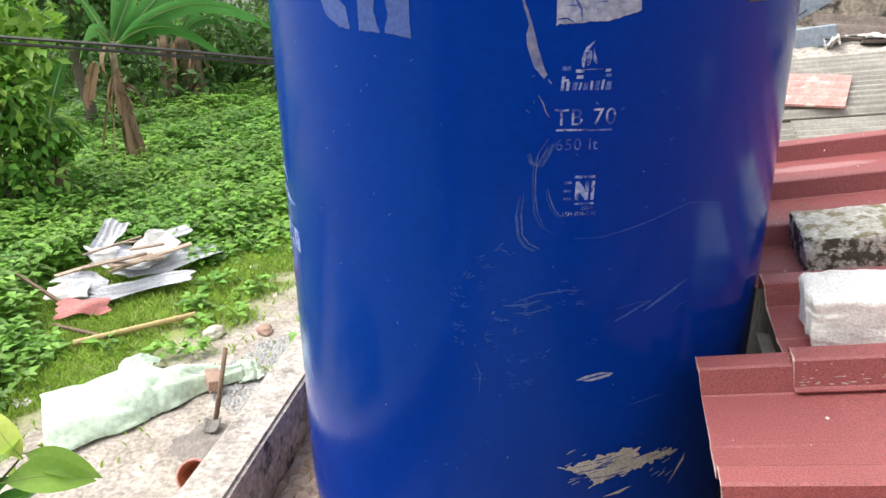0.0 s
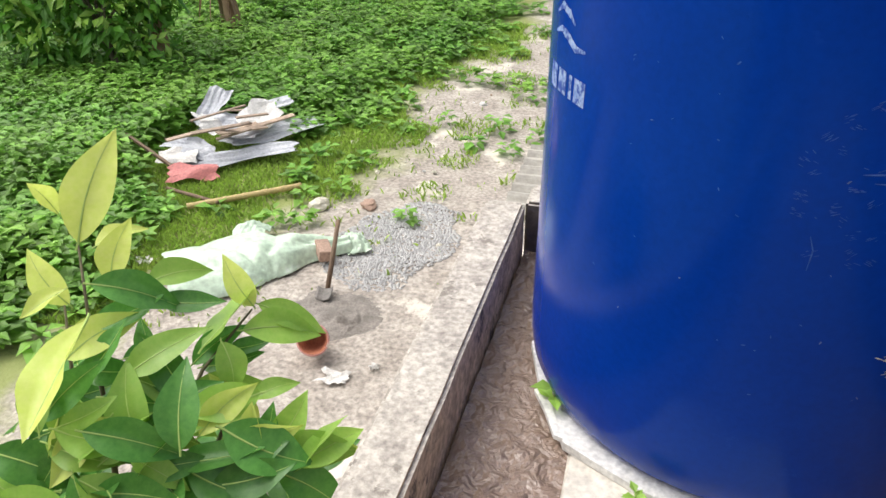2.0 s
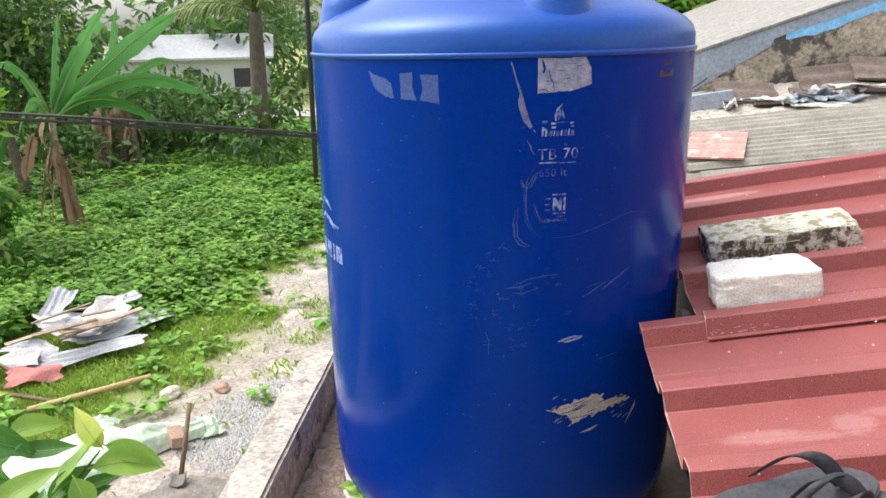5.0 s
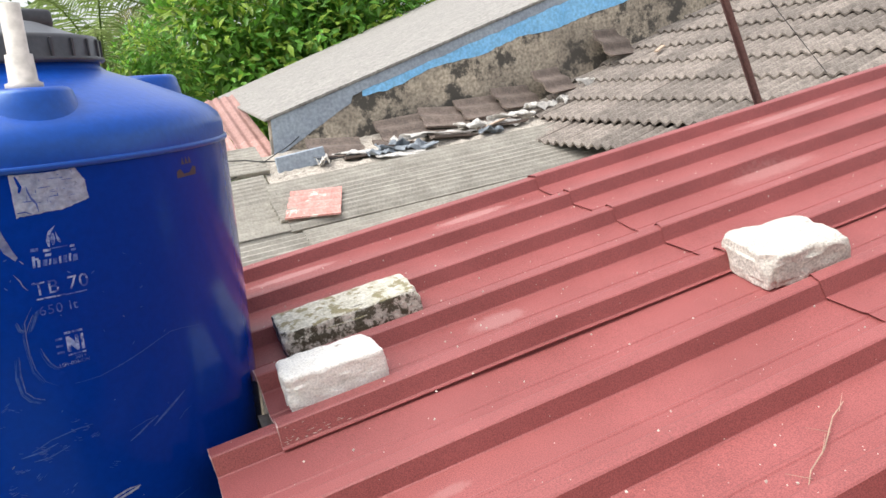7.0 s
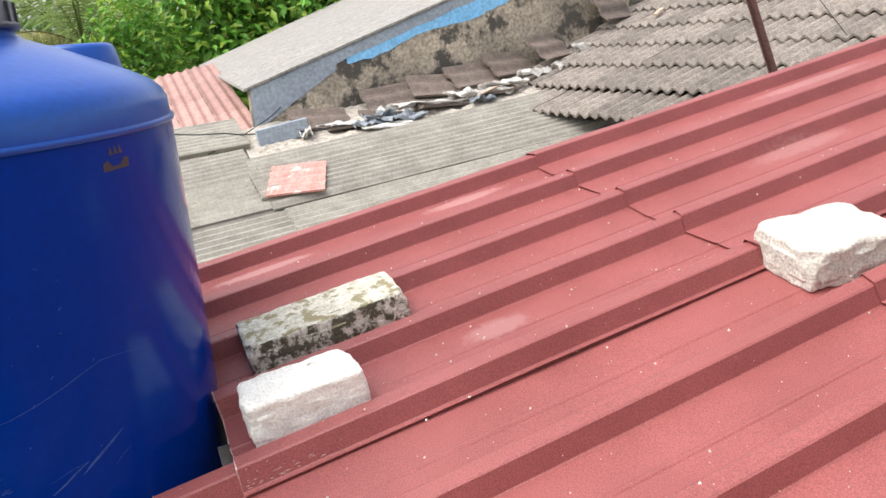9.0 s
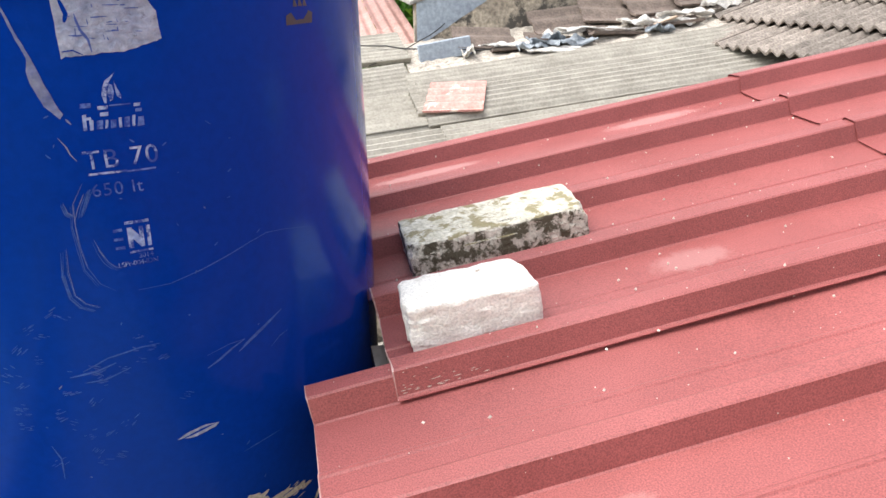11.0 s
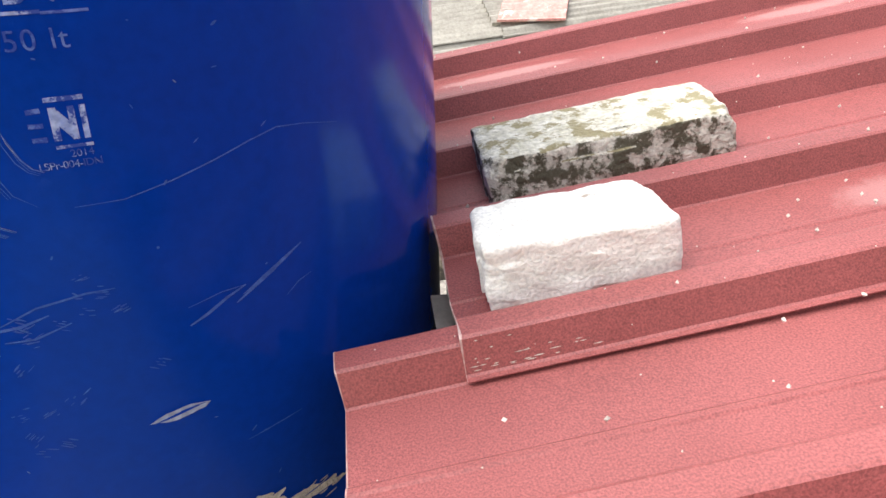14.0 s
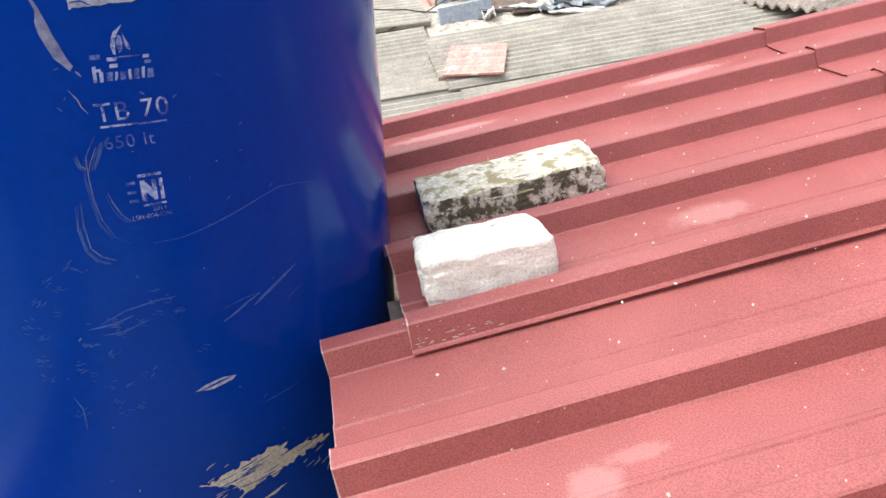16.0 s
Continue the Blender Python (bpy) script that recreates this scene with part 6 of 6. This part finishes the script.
# ---- trees and far things ----
def crown(centers, n, size, seed, spread=1.0, tip=0.0):
    """Many single leaves over a set of clumps: (x, y, z, radius)."""
    rnd = random.Random(seed)
    out = ([], []), ([], [])
    tot = sum(c[3] ** 2 for c in centers)
    for x, y, z, r in centers:
        for k in range(int(n * r * r / tot)):
            d = Vector((rnd.gauss(0, 1), rnd.gauss(0, 1), rnd.gauss(0, 1))).normalized()
            c = Vector((x, y, z)) + d * r * rnd.uniform(0.55, 1.08) * (1 + 0.3 * noise.noise(d * 2.5 + Vector((x, y, z))))
            a = (d + Vector((rnd.gauss(0, 0.6), rnd.gauss(0, 0.6), rnd.gauss(-0.35, 0.5)))).normalized()
            l = size * rnd.uniform(0.7, 1.3)
            v, f = rnd_leaf(c, a, l, l * 0.42, d + Vector((0, 0, 0.6)))
            vs, fs = out[1 if rnd.random() < tip and d.z > -0.2 else 0]
            m = len(vs)
            vs.extend(v)
            fs.extend([tuple(i + m for i in q) for q in f])
    return out


def tree(label, x, y, trunk_h, r, clumps, n, leaf, seed, mat, tip_mat=None, tip=0.0):
    root = empty("tree", pose(x, y, 0), label, "tree")
    pts = [(0.08 * math.sin(k * 1.3), 0.06 * math.cos(k * 1.7), trunk_h * k / 6) for k in range(7)]
    vs, fs = tube(pts, [r * (1.25 - 0.1 * k) for k in range(7)], 10)
    t = obj("trunk", vs, fs, BARK, root, "rough grey-brown trunk", True)
    for cx, cy, cz, cr in clumps:
        vs, fs = tube([pts[4], Vector(pts[5]).lerp(Vector((cx, cy, cz)), 0.5) + Vector((0, 0, 0.1)), (cx, cy, cz)], [r * 0.5, r * 0.3, r * 0.1], 6)
        obj("limb", vs, fs, BARK, t)
    a, b = crown(clumps, n, leaf, seed, tip=tip)
    obj("crown", *a, mat, root, "dense uneven leafy crown")
    if b[0]:
        obj("young_leaves", *b, tip_mat or mat, root, "brighter young leaves")
    return root


tree("dense broad-leaved tree with bright young leaves", 6.0, 13.0, 3.2, 0.14,
     [(-1.2, -0.2, 3.2, 1.1), (0.2, -0.5, 3.6, 1.3), (1.5, -0.3, 3.9, 1.3), (-0.5, 0.3, 4.6, 1.4), (1.0, 0.2, 5.0, 1.4), (2.6, 0.2, 4.4, 1.2), (-1.6, 0.2, 4.0, 1.0), (0.2, -0.4, 2.5, 1.0), (-0.9, -0.3, 2.3, 0.8), (1.4, 0, 2.8, 1.0)], 16000, 0.23, 2, TREE, TREE_TIP, 0.42)
tree("small shrub-like tree with yellow-green leaf tips", 3.1, 11.9, 2.4, 0.06,
     [(0, 0, 2.9, 0.45), (-0.35, 0, 3.2, 0.4), (0.3, 0, 3.4, 0.42), (-0.05, 0.1, 3.75, 0.4), (0.5, 0, 2.9, 0.35), (-0.5, 0.1, 2.8, 0.35)], 3000, 0.13, 4, TREE, TREE_TIP, 0.35)


def frond(base, tip, arch, width, parent, seed, mat, n=46):
    base, tip = Vector(base), Vector(tip)
    rnd = random.Random(seed)
    pts = []
    for i in range(n + 1):
        f = i / n
        pts.append(base.lerp(tip, f) + Vector((0, 0, arch * 4 * f * (1 - f))))
    v, f_ = tube(pts, [0.03 * (1 - 0.85 * i / n) for i in range(n + 1)], 5)
    fr = obj("frond", v, f_, mat, parent, "arching palm frond", True)
    vs, fs = [], []
    d = (tip - base)
    side = d.cross(Vector((0, 0, 1))).normalized()
    for i in range(4, n):
        f = i / n
        l = width * math.sin(math.pi * min(1, 0.12 + f * 0.86)) * rnd.uniform(0.8, 1.1)
        for s in (-1, 1):
            c = pts[i]
            a = (side * s + d.normalized() * 0.7 + Vector((0, 0, rnd.uniform(-0.75, -0.2)))).normalized()
            e = c + a * l + Vector((0, 0, -0.28 * l))
            m = c + a * l * 0.5
            w = d.normalized() * 0.022
            k = len(vs)
            vs.extend([c - w, c + w, m + w, m - w, e])
            fs.extend([(k, k + 1, k + 2, k + 3), (k + 3, k + 2, k + 4)])
    obj("fringe", vs, fs, mat, fr)
    return fr


def palm(label, x, y, h, r, seed, n=14, length=2.6, width=0.55):
    root = empty("palm_tree", pose(x, y, 0), label, "palm tree", "palm trees")
    pts = [(0.1 * k / 6, 0.05 * k / 6, h * k / 6) for k in range(7)]
    vs, fs = tube(pts, [r * (1.3 - 0.08 * k) for k in range(7)], 12)
    obj("trunk", vs, fs, BARK, root, "ringed grey palm trunk", True)
    rnd = random.Random(seed)
    for k in range(n):
        a = 6.283 * k / n + rnd.uniform(-0.2, 0.2)
        e = rnd.uniform(-0.35, 0.75)
        l = length * rnd.uniform(0.8, 1.15)
        tip = (0.1 + l * math.cos(a) * math.cos(e), 0.05 + l * math.sin(a) * math.cos(e), h + l * math.sin(e) * 0.9)
        frond((0.1, 0.05, h), tip, 0.2 * length * (0.3 + abs(math.cos(e)) * 0.5), width, root, seed * 50 + k, PALM_DRY if e < -0.1 and k % 2 else PALM)
    return root


tree("overgrown shrub with broad bright green leaves beside banana plants", -5.75, 9.3, 1.0, 0.05,
     [(0, 0, 0.9, 0.5), (0.4, 0.1, 0.5, 0.45), (-0.4, 0, 1.2, 0.5), (0.25, 0, 1.5, 0.42), (-0.2, 0.1, 1.9, 0.45), (-0.7, -0.1, 0.6, 0.5), (0.55, 0.3, 1.1, 0.35), (-0.8, 0, 1.7, 0.45), (-1.2, 0, 1.1, 0.6), (-1.5, 0.1, 1.9, 0.6)], 3600, 0.19, 12, TREE, LEAF_MID, 0.55)
tree("leafy tree with drooping twigs behind banana plants", -7.0, 14.5, 2.4, 0.1,
     [(0, 0, 2.6, 0.9), (0.8, 0, 3.2, 0.8), (-0.9, 0, 3.0, 0.9), (0.2, 0.2, 3.9, 0.9), (-1.5, 0, 2.0, 0.8), (1.2, 0.1, 2.3, 0.6)], 4200, 0.2, 15, FARLEAF, TREE_TIP, 0.2)
tree("bright green leafy bush reaching over the weeds", -5.6, 9.9, 1.4, 0.04,
     [(-0.1, 0, 1.75, 0.45), (0.2, 0, 2.1, 0.4), (-0.5, 0, 1.5, 0.5), (-0.4, 0.1, 2.3, 0.45), (-0.9, 0, 2.0, 0.5), (-1.2, 0, 1.6, 0.5), (0.1, 0.1, 2.6, 0.35), (-0.7, 0.2, 2.8, 0.4)], 1500, 0.24, 18, LEAF_MID, WEED, 0.5)
palm("coconut palm with drooping fronds", -3.0, 19.5, 3.7, 0.2, 2, 18, 3.0, 0.7)
palm("coconut palm with long arching fronds", 3.2, 16.5, 3.4, 0.16, 5, 16, 3.0, 0.7)
palm("tall coconut palm with yellowing fronds", 5.2, 19.0, 5.0, 0.18, 8, 14, 3.2, 0.8)


def far_bushes():
    rnd = random.Random(17)
    cl = []
    for k in range(70):
        y = rnd.uniform(19, 30)
        x = rnd.uniform(-22, 12)
        if -4.2 < x < 1.5 and y > 20:
            continue
        cl.append((x, y, rnd.uniform(0.3, 1.3), rnd.uniform(0.6, 1.5)))
    for k in range(52):
        cl.append((rnd.uniform(-10, -2.0), rnd.uniform(16.2, 20.5), rnd.uniform(0.1, 1.7), rnd.uniform(0.35, 0.85)))
    a, b = crown(cl, 36000, 0.26, 6, tip=0.12)
    tagged(obj("bushes", *a, FARLEAF), "mixed green bushes behind the weeds", "bushes", kind="stuff")
    tagged(obj("bush_tips", *b, TREE), "brighter tips of the bushes behind the weeds", "bushes", kind="stuff")


far_bushes()


def far_woods():
    rnd = random.Random(23)
    cl = []
    for k in range(150):
        a = rnd.uniform(-0.7, 1.15)
        d = rnd.uniform(38, 60)
        cl.append((d * math.sin(a), d * math.cos(a), rnd.uniform(1.0, 6.0), rnd.uniform(1.5, 3.2)))
    a, b = crown(cl, 26000, 0.7, 9, tip=0.2)
    tagged(obj("woods", *a, FARLEAF), "distant belt of green trees", "trees", kind="stuff")
    tagged(obj("woods_tips", *b, TREE), "lighter leaves of the distant trees", "trees", kind="stuff")


far_woods()


def far_house(x, y, w, h, turn, label):
    root = empty("far_house", pose(x, y, 0, 0, 0, turn), label, "house")
    obj("wall", *prism([(-w / 2, 0), (w / 2, 0), (w / 2, 4), (-w / 2, 4)], 0, h), FARWALL, root)
    vs = [(-w / 2 - 0.4, -0.5, h), (w / 2 + 0.4, -0.5, h), (w / 2 + 0.4, 2, h + 1.1), (-w / 2 - 0.4, 2, h + 1.1), (-w / 2 - 0.4, 4.5, h), (w / 2 + 0.4, 4.5, h)]
    vs += [(a, b, c - 0.1) for a, b, c in vs]
    obj("roof", vs, [(0, 1, 2, 3), (3, 2, 5, 4), (6, 9, 8, 7), (9, 10, 11, 8), (0, 6, 7, 1), (4, 5, 11, 10), (0, 3, 9, 6), (3, 4, 10, 9), (1, 7, 8, 2), (2, 8, 11, 5)], SHEETMETAL, root)
    for k in range(3):
        o = part("window", box_bm(0.8, 0.06, 0.9, 0.02), LID, root)
        o.location = (-w / 3 + k * w / 3, -0.01, h * 0.55)


far_house(-8.5, 37, 7, 2.2, 5, "pale distant house with a zinc roof")
road_v, road_f = slab_grid(lambda u, v: (u, 29.5 + v + 0.05 * u, 0.05), steps(-60, 60, 30), steps(0, 3.2, 2), 0.04)
tagged(obj("road", road_v, road_f, ROADM), "pale dusty village road behind the bushes", "road", kind="structure")
rod("steel_post", (-1.28, 14.45, 0), (-1.2, 14.5, 4.4), 0.05, CABLE, "dark slim post beside the path", "post")
for k, dz in enumerate((0.0, 0.05)):
    wire("overhead_cable", [(-9.5, 4.4, 3.25 + dz), (-2.19, 5.21, 2.51 + dz * 0.8), (-0.59, 5.53, 2.31 + dz * 0.5), (3.3, 6.3, 2.35)], 0.012, "black overhead cable crossing the yard", sag=0.0)


# ---- the shrub beside the parapet ----
def shrub_leaf_mesh(name, mat, curl, fold, twist=0.0, bow=0.0):
    n = 14
    vs, fs = [], []
    for i in range(n + 1):
        f = i / n
        w = 0.52 * math.sin(math.pi * f ** 0.82) ** 1.0
        turn = twist * (f - 0.3)
        for s in (-1, -0.5, 0, 0.5, 1):
            a, h = s * w * 0.36, fold * abs(s) * w * 0.4 + 0.03 * abs(s) * w * math.sin(f * 13 + s * 1.7 + curl * 40) + 0.012 * noise.noise((f * 7, s * 3, curl * 50))
            vs.append((f, bow * math.sin(math.pi * f) + a * math.cos(turn) - h * math.sin(turn), curl * f * f + a * math.sin(turn) + h * math.cos(turn)))
    fs = [(5 * i + k, 5 * i + 5 + k, 5 * i + 6 + k, 5 * i + 1 + k) for i in range(n) for k in range(4)]
    me = bpy.data.meshes.new(name)
    me.from_pydata(vs, [], fs)
    me.materials.append(mat)
    me.shade_smooth()
    v, f = tube([(-0.06, 0, 0)] + [(i / 10, bow * math.sin(math.pi * i / 10), curl * (i / 10) ** 2 + 0.002) for i in range(10)], [0.011] + [0.011 * (1 - i / 11) for i in range(10)], 5)
    rb = bpy.data.meshes.new("midrib")
    rb.from_pydata([tuple(q) for q in v], [], f)
    rb.materials.append(RIB)
    return me, rb


KINDS = {"y": [shrub_leaf_mesh("leaf", LEAF_YOUNG, *q) for q in ((-0.12, 0.5, 0.9, 0.06), (0.2, 0.7, -0.7, -0.07), (-0.3, 0.4, 0.4, 0.05))],
         "m": [shrub_leaf_mesh("leaf", LEAF_MID, *q) for q in ((-0.26, 0.45, 0.5, 0.05), (-0.08, 0.35, -0.5, -0.05), (-0.4, 0.3, -0.2, 0.0))],
         "d": [shrub_leaf_mesh("leaf", LEAF, *q) for q in ((-0.2, 0.4, 0.3, 0.04), (-0.06, 0.35, -0.4, -0.04), (-0.34, 0.5, 0.1, 0.02))]}


def shrub():
    root = empty("shrub", None, "leafy shrub with glossy dark and yellow-green young leaves beside the parapet", "shrub")
    rnd = random.Random(14)
    base = Vector((-1.25, 1.15, 0.0))

    def leaf(a, b, kind, wide=1.0, face=None):
        a, b = Vector(a), Vector(b)
        d = b - a
        up = face or Vector((rnd.gauss(0.15, 0.25), rnd.gauss(-0.45, 0.25), 0.8))
        x = d.normalized()
        y = up.cross(x).normalized()
        z = x.cross(y)
        m = Matrix((x, y, z)).transposed().to_4x4()
        me, rb = rnd.choice(KINDS[kind])
        ob = new("leaf", me)
        ob.parent = root
        ob.matrix_basis = Matrix.Translation(a) @ m @ Matrix.Diagonal((d.length, d.length * wide, d.length, 1))
        r = new("midrib", rb)
        r.parent = ob

    def branch(pts, r0, r1):
        n = len(pts)
        vs, fs = tube(pts, [r0 + (r1 - r0) * i / (n - 1) for i in range(n)], 7)
        obj("branch", vs, fs, TWIG, root, "thin brown-green branch", True)

    leaf((-1.092, 1.105, 2.336), (-1.033, 1.200, 2.516), "y", 1.06)
    leaf((-1.106, 1.055, 2.238), (-1.164, 1.061, 2.341), "y", 1.25)
    leaf((-1.100, 1.160, 2.298), (-1.035, 1.235, 2.323), "y", 1.25)
    leaf((-1.146, 1.151, 2.368), (-1.178, 1.120, 2.440), "y", 1.25)
    leaf((-1.009, 0.958, 2.281), (-1.023, 0.803, 2.152), "y", 1.23)
    leaf((-1.092, 1.040, 2.283), (-1.141, 0.983, 2.247), "y", 1.25)
    leaf((-1.063, 1.122, 2.241), (-1.037, 1.171, 2.353), "y", 1.29)
    leaf((-1.063, 1.063, 2.280), (-0.915, 1.113, 2.224), "d", 1.12)
    leaf((-1.003, 1.135, 2.237), (-0.902, 1.215, 2.242), "m", 1.23)
    leaf((-0.989, 1.133, 2.202), (-0.864, 1.162, 2.193), "d", 1.01)
    leaf((-1.064, 1.037, 2.207), (-0.961, 1.118, 2.233), "d", 1.12)
    leaf((-0.897, 1.091, 2.127), (-0.819, 1.215, 2.217), "m", 1.46)
    leaf((-0.817, 1.172, 2.174), (-0.859, 1.183, 2.278), "y", 1.25)
    leaf((-0.811, 1.177, 2.177), (-0.676, 1.184, 2.128), "m", 1.01)
    leaf((-0.827, 1.123, 2.152), (-0.684, 1.178, 2.123), "m", 1.23)
    leaf((-0.851, 0.871, 2.093), (-0.861, 0.945, 2.221), "d", 1.34)
    leaf((-0.852, 1.084, 2.155), (-0.813, 1.022, 2.077), "m", 1.46)
    leaf((-0.805, 0.932, 2.090), (-0.652, 0.943, 2.012), "d", 1.46)
    leaf((-0.851, 0.936, 2.062), (-0.764, 1.009, 2.129), "y", 1.12)
    leaf((-0.788, 1.036, 2.062), (-0.713, 1.079, 2.084), "m", 1.23)
    leaf((-0.687, 0.937, 2.007), (-0.578, 1.026, 2.037), "m", 1.12)
    leaf((-0.988, 0.840, 2.153), (-0.836, 0.858, 2.101), "d", 1.12)
    leaf((-0.861, 1.122, 2.105), (-0.779, 1.157, 2.113), "d", 1.23)
    leaf((-1.024, 1.039, 2.135), (-0.945, 1.104, 2.127), "d", 1.23)
    leaf((-1.030, 0.849, 2.151), (-0.953, 0.899, 2.180), "m", 1.12)
    leaf((-1.010, 1.009, 2.125), (-0.944, 0.998, 2.077), "d", 1.23)
    branch([(-1.007, 0.870, 1.853), (-1.035, 0.966, 2.021), (-1.072, 1.039, 2.181), (-1.092, 1.105, 2.336)], 0.007, 0.002)
    branch([(-1.007, 0.870, 1.853), (-0.903, 0.930, 2.031), (-0.892, 1.067, 2.096), (-0.820, 1.168, 2.170)], 0.007, 0.002)
    branch([(-0.931, 0.845, 1.897), (-0.840, 0.905, 2.000), (-0.814, 0.966, 2.068), (-0.785, 1.047, 2.071)], 0.007, 0.002)
    branch([(-1.027, 0.943, 1.964), (-1.089, 0.971, 2.089), (-1.113, 1.051, 2.240)], 0.007, 0.002)
    branch([base, base + Vector((0.05, -0.05, 0.7)), (-1.007, 0.870, 1.853)], 0.022, 0.009)
    branch([base, base + Vector((0.0, 0.0, 1.0)), (-0.931, 0.845, 1.897)], 0.02, 0.008)
    # darker inner leaves below
    ctr = Vector((-0.956, 1.000, 1.994))
    for k in range(150):
        q = ctr + Vector((rnd.uniform(-0.36, 0.28), rnd.uniform(-0.32, 0.1), rnd.uniform(-0.45, 0.1)))
        if q.x > -0.72 + 0.2 * (2.05 - q.z) or q.x > pw(-0.16, (q.y - 1.2), 0).x - 0.1:
            continue
        a = rnd.uniform(0, 6.28)
        d = Vector((math.cos(a), math.sin(a), rnd.uniform(-0.5, 0.35))).normalized()
        leaf(q, q + d * rnd.uniform(0.1, 0.17), rnd.choice("dddm"), rnd.uniform(1.1, 1.5))
    # the outer skirt of mixed leaves
    c00, c10, c01, c11 = Vector((-1.143, 1.005, 2.178)), Vector((-0.755, 1.168, 2.063)), Vector((-1.059, 0.799, 2.072)), Vector((-0.646, 0.926, 1.929))
    for k in range(70):
        a, b = rnd.random(), rnd.random() ** 0.8
        if a > 0.55 + 0.5 * b:
            continue
        q = c00.lerp(c10, a).lerp(c01.lerp(c11, a), b) + Vector((rnd.gauss(0, 0.01), rnd.gauss(0, 0.03), rnd.gauss(0, 0.02)))
        ang = rnd.uniform(-2.2, 2.6)
        d = (Vector((1, 0.1, 0)) * math.cos(ang) + Vector((0, 0.5, 0.85)) * math.sin(ang)).normalized()
        leaf(q, q + d * rnd.uniform(0.1, 0.16), rnd.choice("dddmmmy"), rnd.uniform(1.0, 1.35), Vector((rnd.gauss(0.1, 0.4), rnd.gauss(-0.6, 0.3), 0.75)))
    return root


shrub()


def seedling(x, y, z, s, seed):
    root = empty("seedling", pose(x, y, z), "small green seedling growing from a crack in the gutter", "seedling", "seedlings")
    rnd = random.Random(seed)
    vs, fs = tube([(0, 0, 0), (0.01 * s, 0, 0.05 * s), (0.012 * s, 0.006 * s, 0.1 * s)], [0.002, 0.0018, 0.001], 5)
    obj("stem", vs, fs, RIB, root)
    for k in range(7):
        a = k * 2.4
        c = Vector((0.01 * s, 0, 0.04 * s + 0.01 * k * s))
        v, f = rnd_leaf(c, Vector((math.cos(a), math.sin(a), 0.25)), 0.05 * s, 0.032 * s, Vector((0, 0, 1)))
        obj("leaf", v, f, LEAF_MID, root)


p = pw(0.165, 0.0, 1.94)
seedling(p.x, p.y, p.z, 1.0, 1)
seedling(-0.11, 0.93, 1.962, 0.5, 2)
seedling(-0.08, 0.905, 1.962, 0.4, 3)
# old corrugated sheets stacked beyond the end wall
for k in range(3):
    fn = lambda a, b, k=k: pw(-0.1 + a, 0.76 + 0.1 * k + b, 1.98 - 0.05 * k + 0.014 * math.cos(2 * math.pi * b / 0.07))
    vs, fs = slab_grid(fn, steps(0, 1.1, 4), steps(0, 0.55, 60), 0.006)
    tagged(obj("corrugated_sheet", vs, fs, ASB), "old grey corrugated sheet beyond the parapet's end", "roof sheet", "stacked corrugated sheets")
